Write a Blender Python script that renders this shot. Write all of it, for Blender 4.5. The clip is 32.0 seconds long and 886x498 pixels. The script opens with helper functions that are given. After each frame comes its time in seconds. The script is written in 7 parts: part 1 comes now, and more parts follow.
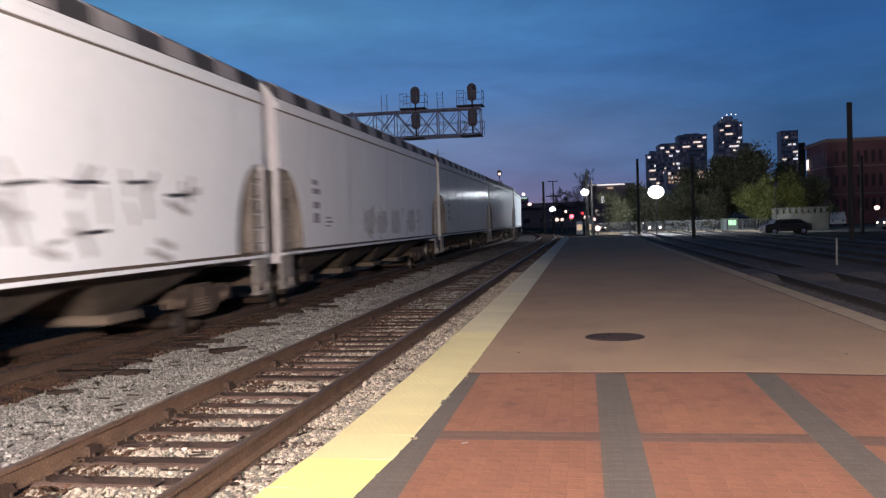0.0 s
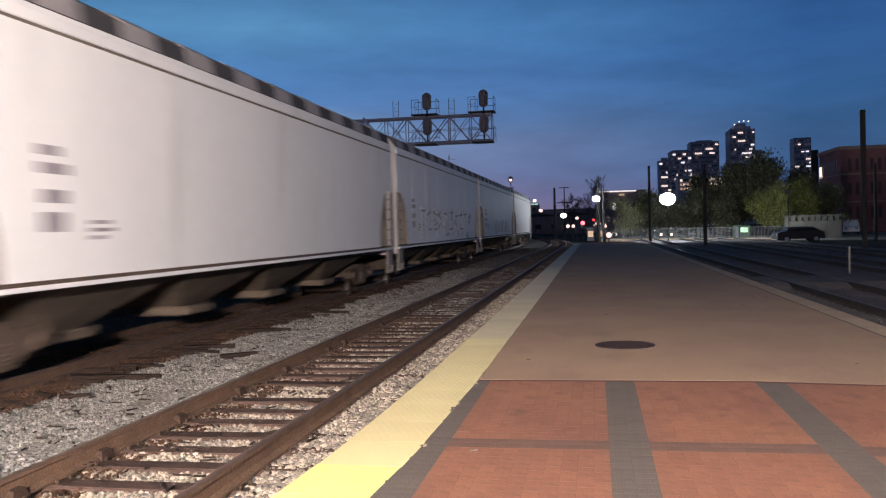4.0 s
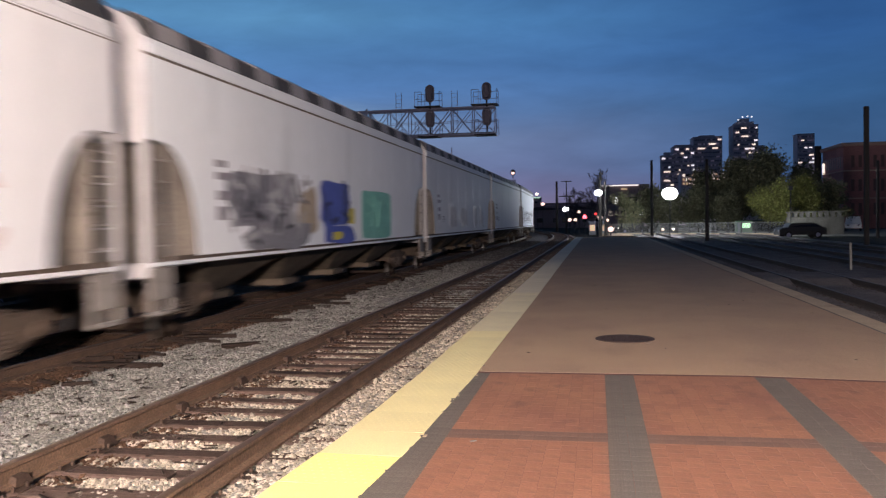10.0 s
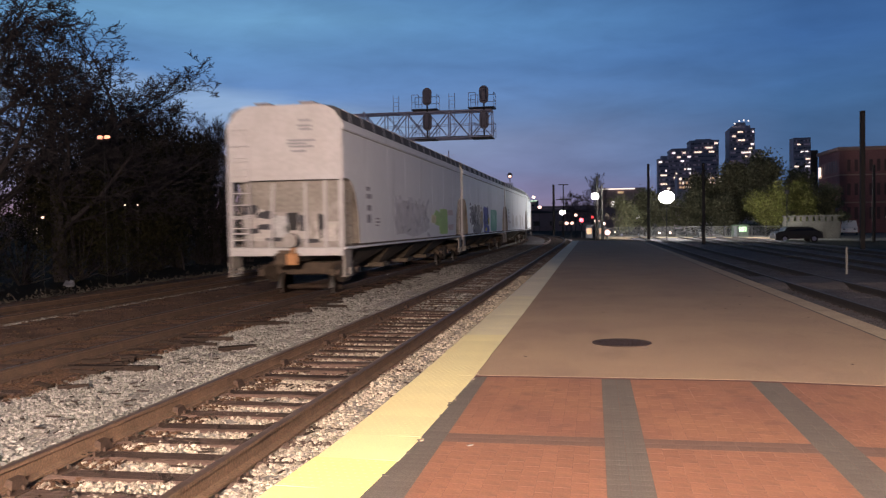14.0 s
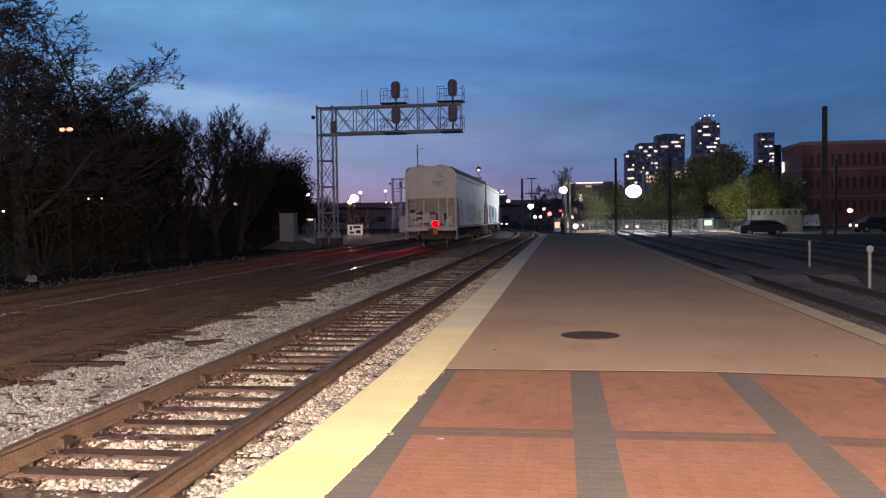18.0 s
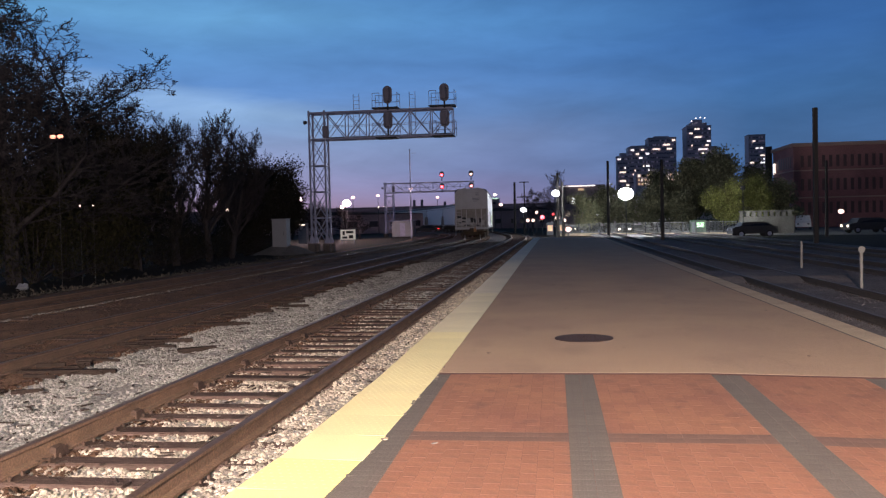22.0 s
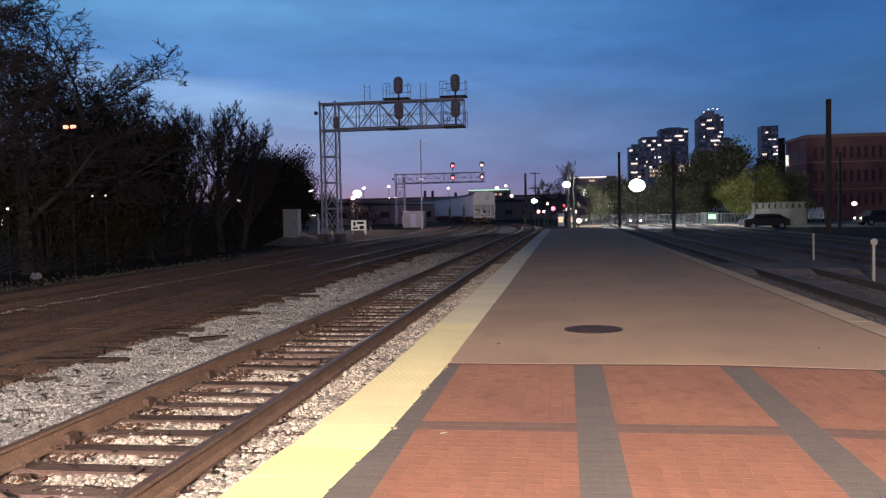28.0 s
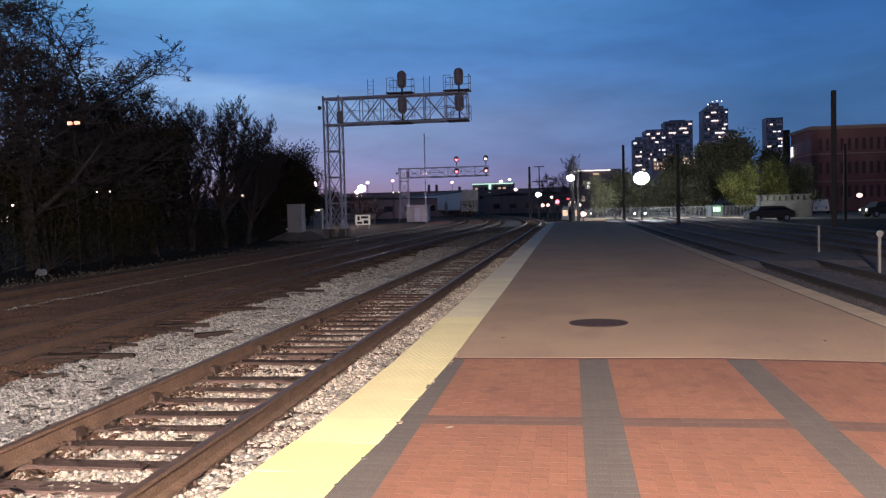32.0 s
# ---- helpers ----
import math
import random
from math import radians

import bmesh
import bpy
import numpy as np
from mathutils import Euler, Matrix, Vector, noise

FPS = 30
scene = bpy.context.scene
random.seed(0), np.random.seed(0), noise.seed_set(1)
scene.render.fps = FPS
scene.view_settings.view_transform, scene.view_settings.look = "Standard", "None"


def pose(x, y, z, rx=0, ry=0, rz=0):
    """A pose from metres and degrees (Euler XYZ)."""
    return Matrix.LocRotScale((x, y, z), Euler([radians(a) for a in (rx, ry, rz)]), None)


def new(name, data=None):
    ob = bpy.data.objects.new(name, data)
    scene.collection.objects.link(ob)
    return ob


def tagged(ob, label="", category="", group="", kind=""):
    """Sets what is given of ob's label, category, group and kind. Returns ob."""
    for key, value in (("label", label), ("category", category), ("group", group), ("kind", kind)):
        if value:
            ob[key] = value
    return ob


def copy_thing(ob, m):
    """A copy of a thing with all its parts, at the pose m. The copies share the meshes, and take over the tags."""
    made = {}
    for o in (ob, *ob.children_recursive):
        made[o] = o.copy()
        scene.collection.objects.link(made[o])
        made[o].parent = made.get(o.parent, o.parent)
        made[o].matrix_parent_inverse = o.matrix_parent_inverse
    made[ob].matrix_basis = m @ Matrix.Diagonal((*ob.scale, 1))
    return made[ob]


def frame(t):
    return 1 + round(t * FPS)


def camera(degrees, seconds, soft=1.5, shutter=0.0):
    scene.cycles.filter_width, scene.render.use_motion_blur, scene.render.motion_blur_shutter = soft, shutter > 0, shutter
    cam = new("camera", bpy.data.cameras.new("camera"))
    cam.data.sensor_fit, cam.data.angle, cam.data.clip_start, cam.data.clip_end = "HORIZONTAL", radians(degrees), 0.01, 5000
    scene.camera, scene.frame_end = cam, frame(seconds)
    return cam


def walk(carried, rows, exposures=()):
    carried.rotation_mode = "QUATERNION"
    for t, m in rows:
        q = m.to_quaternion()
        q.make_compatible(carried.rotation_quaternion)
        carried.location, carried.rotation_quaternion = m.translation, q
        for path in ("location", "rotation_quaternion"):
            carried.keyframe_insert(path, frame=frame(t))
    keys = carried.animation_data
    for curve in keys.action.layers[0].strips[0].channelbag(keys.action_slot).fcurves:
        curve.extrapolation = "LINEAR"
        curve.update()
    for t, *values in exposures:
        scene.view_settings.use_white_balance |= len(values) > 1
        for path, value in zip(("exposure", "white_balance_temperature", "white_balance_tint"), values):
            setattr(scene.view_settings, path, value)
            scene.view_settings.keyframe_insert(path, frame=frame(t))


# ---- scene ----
cam = camera(55.83, 32.0, soft=1.25, shutter=1.8)
# seconds, place, then tilt, lean and turn of the hand-held camera
PATH = [
    (0.0, -0.008, 0.049, 1.484, -1.74, 1.87, 9.57),
    (0.5, 0.006, 0.032, 1.492, -1.51, 1.87, 9.46),
    (1.0, 0.005, 0.021, 1.494, -1.82, 1.99, 9.87),
    (1.5, 0.011, 0.033, 1.492, -1.47, 2.27, 9.99),
    (2.0, 0.007, 0.043, 1.483, -1.44, 2.11, 9.74),
    (2.5, 0.014, 0.035, 1.495, -1.18, 2.07, 9.43),
    (3.0, 0.006, 0.026, 1.487, -1.43, 1.90, 9.88),
    (3.5, 0.002, 0.025, 1.493, -1.31, 1.76, 10.22),
    (5.5, -0.008, -0.006, 1.512, -1.54, 1.12, 10.22),
    (6.0, -0.009, 0.010, 1.508, -1.77, 1.26, 10.06),
    (6.5, 0.006, 0.012, 1.504, -1.59, 1.23, 10.30),
    (7.0, 0.014, -0.008, 1.508, -1.25, 1.44, 9.85),
    (7.5, -0.010, 0.004, 1.502, -1.62, 1.04, 10.39),
    (8.0, -0.000, -0.004, 1.504, -1.40, 0.87, 10.41),
    (8.5, -0.010, -0.004, 1.509, -1.36, 0.80, 10.03),
    (9.0, -0.010, -0.002, 1.505, -1.30, 0.84, 9.99),
    (9.5, -0.009, 0.004, 1.503, -1.32, 1.05, 9.96),
    (10.0, 0.005, -0.013, 1.499, -1.84, 1.00, 10.44),
    (10.5, -0.002, -0.005, 1.505, -1.86, 0.90, 10.63),
    (11.0, -0.009, -0.007, 1.508, -1.25, 0.72, 10.43),
    (11.5, -0.023, 0.007, 1.497, -1.59, 0.72, 11.06),
    (12.0, -0.005, -0.027, 1.505, -1.92, 0.81, 11.06),
    (12.5, -0.014, -0.017, 1.497, -2.08, 0.72, 11.52),
    (13.0, 0.004, -0.030, 1.512, -1.83, 0.74, 10.96),
    (13.5, -0.004, -0.021, 1.513, -1.66, 0.71, 10.91),
    (14.0, 0.001, -0.020, 1.509, -1.65, 0.83, 10.22),
    (14.5, 0.002, -0.020, 1.511, -1.77, 1.01, 10.16),
    (15.0, 0.006, -0.016, 1.510, -2.08, 0.62, 9.34),
    (15.5, -0.001, -0.005, 1.506, -1.95, 1.03, 9.12),
    (17.5, -0.001, 0.008, 1.498, -2.15, 0.91, 8.60),
    (18.0, -0.007, 0.001, 1.502, -2.10, 0.86, 8.09),
    (18.5, 0.004, -0.015, 1.504, -1.99, 0.91, 7.99),
    (19.0, 0.008, -0.010, 1.507, -1.87, 0.87, 7.76),
    (19.5, 0.006, -0.004, 1.512, -1.96, 0.75, 7.68),
    (20.0, 0.003, -0.004, 1.506, -2.08, 0.84, 7.87),
    (20.5, 0.008, -0.002, 1.503, -2.01, 1.03, 8.17),
    (21.0, -0.002, -0.002, 1.501, -1.98, 0.98, 8.16),
    (21.5, 0.004, -0.014, 1.513, -1.90, 1.08, 7.78),
    (22.0, -0.008, 0.017, 1.499, -1.82, 1.35, 7.60),
    (22.5, 0.009, -0.001, 1.504, -2.22, 1.29, 7.18),
    (23.0, 0.012, 0.002, 1.505, -2.36, 1.44, 7.53),
    (23.5, 0.013, 0.000, 1.506, -2.55, 1.25, 7.59),
    (24.0, 0.007, -0.006, 1.504, -2.58, 1.34, 7.40),
    (24.5, 0.010, 0.009, 1.503, -2.52, 1.34, 7.50),
    (25.0, 0.019, -0.006, 1.509, -2.47, 1.46, 7.48),
    (25.5, 0.012, -0.012, 1.509, -2.24, 1.50, 7.54),
    (27.5, 0.002, -0.007, 1.504, -2.41, 1.08, 8.32),
    (28.0, 0.003, -0.009, 1.498, -2.42, 1.18, 8.33),
    (28.5, -0.003, 0.002, 1.499, -2.50, 1.22, 8.35),
    (29.0, 0.002, -0.004, 1.501, -2.50, 1.05, 8.42),
    (29.5, 0.002, -0.002, 1.503, -2.46, 1.05, 8.36),
    (30.0, -0.005, 0.001, 1.499, -2.35, 1.08, 8.27),
    (30.5, -0.005, -0.001, 1.498, -2.48, 1.23, 8.45),
    (31.0, 0.006, -0.002, 1.504, -2.71, 1.22, 8.39),
    (31.5, 0.000, 0.013, 1.498, -2.76, 1.33, 8.55),
    (32.0, -0.000, 0.000, 1.500, -2.82, 1.50, 8.61),
]

walk(cam, [(t, pose(x, y, z, 90 + p, r, w)) for t, x, y, z, p, r, w in PATH],
     exposures=((0.0, -0.34, 6450, 11), (9.0, -0.34, 6700, 12), (12.6, -0.34, 6800, 13), (14.6, 0.07, 7700, 17), (18.0, 0.07, 7000, 14), (25.0, 0.07, 6750, 13), (32.0, 0.05, 6550, 13)))

# ---- world: dusk sky ----
world = bpy.data.worlds.new("dusk_sky")
scene.world = world
world.use_nodes = True
wn, wl = world.node_tree.nodes, world.node_tree.links
wn.clear()


def wnode(kind, **kw):
    n = wn.new(kind)
    for k, v in kw.items():
        n.inputs[k].default_value = v
    return n


def wmath(op, a, b, clamp=False):
    n = wnode("ShaderNodeMath")
    n.operation, n.use_clamp = op, clamp
    for i, v in enumerate((a, b)):
        if isinstance(v, (int, float)):
            n.inputs[i].default_value = v
        else:
            wl.new(v, n.inputs[i])
    return n.outputs[0]


def wrange(value, a, b, lo, hi, soft=False):
    n = wnode("ShaderNodeMapRange", **{"From Min": a, "From Max": b, "To Min": lo, "To Max": hi})
    if soft:
        n.interpolation_type = "SMOOTHSTEP"
    wl.new(value, n.inputs["Value"])
    return n.outputs[0]


def wmix(fac, a, b):
    n = wnode("ShaderNodeMix")
    n.data_type = "RGBA"
    for k, v in (("Factor", fac), ("A", a), ("B", b)):
        if isinstance(v, tuple):
            n.inputs[k].default_value = (*v, 1)
        else:
            wl.new(v, n.inputs[k])
    return n.outputs["Result"]


def wnoise(scale, place, size, detail, rough, distortion):
    mp = wnode("ShaderNodeMapping")
    mp.inputs["Scale"].default_value, mp.inputs["Location"].default_value = scale, place
    wl.new(w_tc.outputs["Generated"], mp.inputs[0])
    n = wnode("ShaderNodeTexNoise", Scale=size, Detail=detail, Roughness=rough, Distortion=distortion)
    wl.new(mp.outputs[0], n.inputs["Vector"])
    return n.outputs["Fac"]


w_tc = wnode("ShaderNodeTexCoord")
w_sep = wnode("ShaderNodeSeparateXYZ")
wl.new(w_tc.outputs["Generated"], w_sep.inputs[0])
SKY_X, SKY_Y, SKY_Z = w_sep.outputs["X"], w_sep.outputs["Y"], w_sep.outputs["Z"]
w_wave = wnoise((1.0, 1.0, 5.0), (0.3, 0.2, 0.15), 1.9, 4.0, 0.5, 0.6)
w_height = wmath("ADD", SKY_Z, wmath("MULTIPLY", wmath("SUBTRACT", w_wave, 0.5), 0.05))


def sky_column(stops):
    """Colours of the dusk sky from the horizon to the zenith, in one quarter of the sky."""
    n = wnode("ShaderNodeValToRGB")
    el = n.color_ramp.elements
    el[0].position, el[0].color = 0.0, (*stops[0][1], 1)
    el[1].position, el[1].color = 1.0, (0.010, 0.028, 0.07, 1)
    for p, c in stops[1:] + [(0.5, (0.016, 0.05, 0.13))]:
        e = el.new(p)
        e.color = (*c, 1)
    wl.new(w_height, n.inputs[0])
    return n.outputs[0]


w_west = sky_column([(0.0, (0.40, 0.265, 0.38)), (0.026, (0.365, 0.28, 0.44)), (0.047, (0.31, 0.305, 0.51)), (0.08, (0.265, 0.335, 0.57)),
                     (0.12, (0.17, 0.30, 0.57)), (0.165, (0.098, 0.24, 0.54)), (0.2, (0.10, 0.275, 0.585)), (0.235, (0.12, 0.34, 0.64)), (0.3, (0.05, 0.16, 0.37))])
w_mid = sky_column([(0.0, (0.31, 0.235, 0.36)), (0.03, (0.24, 0.24, 0.45)), (0.06, (0.19, 0.25, 0.48)), (0.098, (0.18, 0.262, 0.49)),
                    (0.13, (0.115, 0.225, 0.47)), (0.18, (0.08, 0.215, 0.50)), (0.23, (0.088, 0.27, 0.59)), (0.3, (0.04, 0.135, 0.33))])
w_east = sky_column([(0.0, (0.10, 0.13, 0.27)), (0.06, (0.062, 0.148, 0.33)), (0.13, (0.048, 0.152, 0.37)), (0.2, (0.038, 0.138, 0.385)), (0.3, (0.022, 0.08, 0.22))])
w_sky = wmix(wrange(SKY_X, -0.36, -0.12, 0.0, 1.0), w_west, w_mid)
w_sky = wmix(wrange(SKY_X, -0.12, 0.22, 0.0, 1.0), w_sky, w_east)
# a pale veil of thin cloud low in the west, with a long sloping upper edge
w_wisp = wnoise((2.2, 2.2, 11.0), (0.7, 0.1, 0.4), 2.6, 6.0, 0.58, 0.7)
w_edge = wmath("ADD", wmath("ADD", wmath("MULTIPLY", SKY_X, 0.16), SKY_Z), wmath("MULTIPLY", wmath("SUBTRACT", w_wisp, 0.5), 0.045))
w_veil = wmath("MULTIPLY", wrange(w_edge, 0.080, 0.103, 1.0, 0.0, True), wrange(w_edge, 0.015, 0.085, 0.0, 1.0, True))
w_veil = wmath("MULTIPLY", w_veil, wrange(SKY_X, -0.30, -0.08, 1.0, 0.0))
w_veil = wmath("MULTIPLY", w_veil, wrange(w_wisp, 0.36, 0.6, 0.35, 0.75))
w_sky = wmix(w_veil, w_sky, (0.255, 0.43, 0.69))
# flat streaks and mottled patches of cloud; the east behind the platform is darker
w_streak = wmath("MULTIPLY", wrange(w_wave, 0.34, 0.66, 0.86, 1.14), wrange(wnoise((3.0, 3.0, 12.0), (0.1, 0.5, 0.2), 3.4, 6.0, 0.6, 0.4), 0.3, 0.7, 0.92, 1.08))
w_streak = wmath("MULTIPLY", w_streak, wrange(SKY_Y, -0.2, 0.6, 0.42, 1.0))
w_sc = wnode("ShaderNodeVectorMath")
w_sc.operation = "SCALE"
wl.new(w_sky, w_sc.inputs[0])
wl.new(w_streak, w_sc.inputs["Scale"])
w_bg = wnode("ShaderNodeBackground", Strength=1.0)
wl.new(w_sc.outputs[0], w_bg.inputs["Color"])
w_out = wnode("ShaderNodeOutputWorld")
wl.new(w_bg.outputs[0], w_out.inputs[0])


def lamp(name, p, watts, colour, radius):
    d = bpy.data.lights.new(name, "POINT")
    d.energy, d.color, d.shadow_soft_size = watts, colour, radius
    ob = new(name, d)
    ob.location = p
    return ob


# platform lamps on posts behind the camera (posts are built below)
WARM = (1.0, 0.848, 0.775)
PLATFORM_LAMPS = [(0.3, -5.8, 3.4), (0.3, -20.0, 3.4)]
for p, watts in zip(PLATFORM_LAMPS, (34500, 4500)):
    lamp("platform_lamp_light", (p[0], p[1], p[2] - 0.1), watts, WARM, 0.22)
# yard lamps in view
lamp("yard_lamp_light", (7.4, 89.4, 4.2), 6500, (0.85, 0.92, 1.0), 0.3)
lamp("yard_lamp_light", (-27.6, 108.4, 4.2), 260, (1.0, 0.8, 0.78), 0.3)
lamp("yard_lamp_light", (0.17, 101.4, 4.9), 1500, (0.85, 0.92, 1.0), 0.3)


# ---- materials ----
def mat(name, col, rough=0.7, metal=0.0, vary=0.25, scale=6.0, grain=60.0, bump=0.2, col2=None, rand=0.0, stretch=(1, 1, 1), coat=0.0, island=False, dirt=None, spec=0.5, coat_rough=0.03):
    m = bpy.data.materials.new(name)
    m.use_nodes = True
    n, l = m.node_tree.nodes, m.node_tree.links
    b = n["Principled BSDF"]
    b.inputs["Roughness"].default_value, b.inputs["Metallic"].default_value = rough, metal
    b.inputs["Coat Weight"].default_value, b.inputs["Specular IOR Level"].default_value, b.inputs["Coat Roughness"].default_value = coat, spec, coat_rough
    tc = n.new("ShaderNodeTexCoord")
    mp = n.new("ShaderNodeMapping")
    mp.inputs["Scale"].default_value = stretch
    l.new(tc.outputs["Object"], mp.inputs[0])
    big = n.new("ShaderNodeTexNoise")
    big.inputs["Scale"].default_value, big.inputs["Detail"].default_value = scale, 4
    fine = n.new("ShaderNodeTexNoise")
    fine.inputs["Scale"].default_value, fine.inputs["Detail"].default_value = grain, 3
    l.new(mp.outputs[0], big.inputs["Vector"])
    l.new(mp.outputs[0], fine.inputs["Vector"])
    mix = n.new("ShaderNodeMix")
    mix.data_type = "RGBA"
    c2 = col2 or tuple(c * (1 - vary) for c in col)
    mix.inputs["A"].default_value, mix.inputs["B"].default_value = (*c2, 1), (*col, 1)
    mr = n.new("ShaderNodeMapRange")
    mr.inputs["From Min"].default_value, mr.inputs["From Max"].default_value = 0.32, 0.68
    l.new(big.outputs["Fac"], mr.inputs["Value"])
    l.new(mr.outputs[0], mix.inputs["Factor"])
    mr2 = n.new("ShaderNodeMapRange")
    mr2.inputs["From Min"].default_value, mr2.inputs["From Max"].default_value = 0.3, 0.7
    mr2.inputs["To Min"].default_value, mr2.inputs["To Max"].default_value = 1 - vary, 1 + vary
    l.new(fine.outputs["Fac"], mr2.inputs["Value"])
    sc = n.new("ShaderNodeVectorMath")
    sc.operation = "SCALE"
    l.new(mix.outputs["Result"], sc.inputs[0])
    last = mr2.outputs[0]
    if rand:
        src = n.new("ShaderNodeNewGeometry").outputs["Random Per Island"] if island else n.new("ShaderNodeObjectInfo").outputs["Random"]
        mr3 = n.new("ShaderNodeMapRange")
        mr3.inputs["To Min"].default_value, mr3.inputs["To Max"].default_value = 1 - rand, 1 + rand
        l.new(src, mr3.inputs["Value"])
        mu = n.new("ShaderNodeMath")
        mu.operation = "MULTIPLY"
        l.new(last, mu.inputs[0])
        l.new(mr3.outputs[0], mu.inputs[1])
        last = mu.outputs[0]
    l.new(last, sc.inputs["Scale"])
    out = sc.outputs[0]
    if dirt:
        dn = n.new("ShaderNodeTexNoise")
        dn.inputs["Scale"].default_value, dn.inputs["Detail"].default_value = dirt[1], 6
        dm = n.new("ShaderNodeMapping")
        dm.inputs["Scale"].default_value = dirt[2]
        l.new(tc.outputs["Object"], dm.inputs[0])
        l.new(dm.outputs[0], dn.inputs["Vector"])
        dr = n.new("ShaderNodeMapRange")
        dr.inputs["From Min"].default_value, dr.inputs["From Max"].default_value = dirt[3], dirt[4]
        dr.inputs["To Max"].default_value = 0.85
        l.new(dn.outputs["Fac"], dr.inputs["Value"])
        d2 = n.new("ShaderNodeMix")
        d2.data_type = "RGBA"
        l.new(dr.outputs[0], d2.inputs["Factor"])
        l.new(out, d2.inputs["A"])
        d2.inputs["B"].default_value = (*dirt[0], 1)
        out = d2.outputs["Result"]
    l.new(out, b.inputs["Base Color"])
    if bump:
        bp = n.new("ShaderNodeBump")
        bp.inputs["Strength"].default_value, bp.inputs["Distance"].default_value = bump, 0.02
        l.new(fine.outputs["Fac"], bp.inputs["Height"])
        l.new(bp.outputs[0], b.inputs["Normal"])
    return m


def glow(name, col, strength):
    m = bpy.data.materials.new(name)
    m.use_nodes = True
    b = m.node_tree.nodes["Principled BSDF"]
    b.inputs["Base Color"].default_value = (*col, 1)
    b.inputs["Emission Color"].default_value = (*col, 1)
    b.inputs["Emission Strength"].default_value = strength
    return m


M_GROUND = mat("dirt_and_dry_grass", (0.024, 0.018, 0.013), 0.95, vary=0.35, scale=0.25, grain=9, bump=0.6, col2=(0.014, 0.013, 0.009), spec=0.1)
M_BALLAST = mat("ballast_bed", (0.275, 0.258, 0.232), 0.95, vary=0.6, scale=1.2, grain=26, bump=1.0, col2=(0.20, 0.186, 0.168))
M_RUSTBED = mat("rust_stained_bed", (0.19, 0.108, 0.066), 0.95, vary=0.5, scale=1.1, grain=24, bump=1.0, col2=(0.088, 0.053, 0.036), spec=0.2)
M_STONE = mat("ballast_stone", (0.212, 0.206, 0.192), 0.9, vary=0.25, scale=3, grain=40, bump=0.3, rand=0.5, island=True, spec=0.3)
M_STONE_T = mat("tan_ballast_stone", (0.305, 0.265, 0.215), 0.9, vary=0.3, scale=3, grain=40, bump=0.3, rand=0.6, island=True)
M_STONE_D = mat("dark_ballast_stone", (0.10, 0.092, 0.092), 0.9, vary=0.3, scale=3, grain=40, bump=0.3, rand=0.4, island=True, spec=0.2)
M_STONE_R = mat("rust_stained_stone", (0.075, 0.043, 0.028), 0.9, vary=0.3, scale=3, grain=40, bump=0.3, rand=0.35, island=True, spec=0.1)
M_RAIL = mat("rusty_rail_side", (0.14, 0.082, 0.05), 0.8, vary=0.35, scale=5, grain=50, bump=0.3)
M_RUSTTOP = mat("rusty_rail_head", (0.17, 0.11, 0.075), 0.42, 0.55, vary=0.25, scale=4, grain=40, bump=0.06)
M_RAILTOP = mat("worn_rail_head", (0.33, 0.30, 0.28), 0.055, 0.9, vary=0.2, scale=4, grain=40, bump=0.015)
M_TIE = mat("creosoted_wood_tie", (0.095, 0.064, 0.054), 0.9, vary=0.4, scale=5, grain=40, bump=0.5, rand=0.3, stretch=(0.5, 6, 6), spec=0.15)
M_DULLTOP = mat("dull_side_rail_head", (0.05, 0.04, 0.034), 0.5, 0.1, vary=0.25, scale=4, grain=40, bump=0.05)
M_MAINRAIL = mat("dark_brown_rail_side", (0.08, 0.047, 0.03), 0.8, vary=0.35, scale=5, grain=50, bump=0.3)
M_DARKRAIL = mat("dark_rusty_rail", (0.03, 0.022, 0.018), 0.8, vary=0.3, scale=4, grain=40)
# Darker bed colours stand for lamp light falling off along the tracks.
M_GREYBED = mat("dimmed_grey_bed", (0.105, 0.095, 0.095), 0.95, vary=0.5, scale=1.1, grain=24, bump=1.0, col2=(0.062, 0.056, 0.058), spec=0.2)
M_MIDBED = mat("half_dimmed_bed", (0.16, 0.148, 0.138), 0.95, vary=0.5, scale=1.2, grain=26, bump=1.0, col2=(0.115, 0.104, 0.097), spec=0.2)
M_STONE_M = mat("mid_tone_stone", (0.165, 0.157, 0.15), 0.9, vary=0.3, scale=3, grain=40, bump=0.3, rand=0.5, island=True, spec=0.2)
M_YARDBED = mat("grey_yard_bed", (0.155, 0.143, 0.145), 0.95, vary=0.45, scale=1.1, grain=24, bump=1.0, col2=(0.10, 0.092, 0.095), spec=0.2)
M_OLDTIE = mat("rotten_dark_timber", (0.036, 0.026, 0.022), 0.95, vary=0.4, scale=5, grain=40, bump=0.5, stretch=(0.5, 6, 6), spec=0.1)
M_PLATE = mat("rusty_steel_plate", (0.06, 0.035, 0.024), 0.75, 0.3, vary=0.3)
M_CONC = mat("tan_platform_concrete", (0.390, 0.272, 0.174), 0.86, vary=0.24, scale=0.7, grain=70, bump=0.25, col2=(0.335, 0.226, 0.155), dirt=((0.2, 0.13, 0.10), 1.6, (1.0, 0.5, 1.0), 0.55, 1.0))
M_CURB = mat("pale_kerb_concrete", (0.47, 0.37, 0.255), 0.9, vary=0.18, scale=2, grain=45, bump=0.35, dirt=((0.2, 0.15, 0.11), 2.2, (1.0, 1.0, 1.0), 0.58, 0.95))
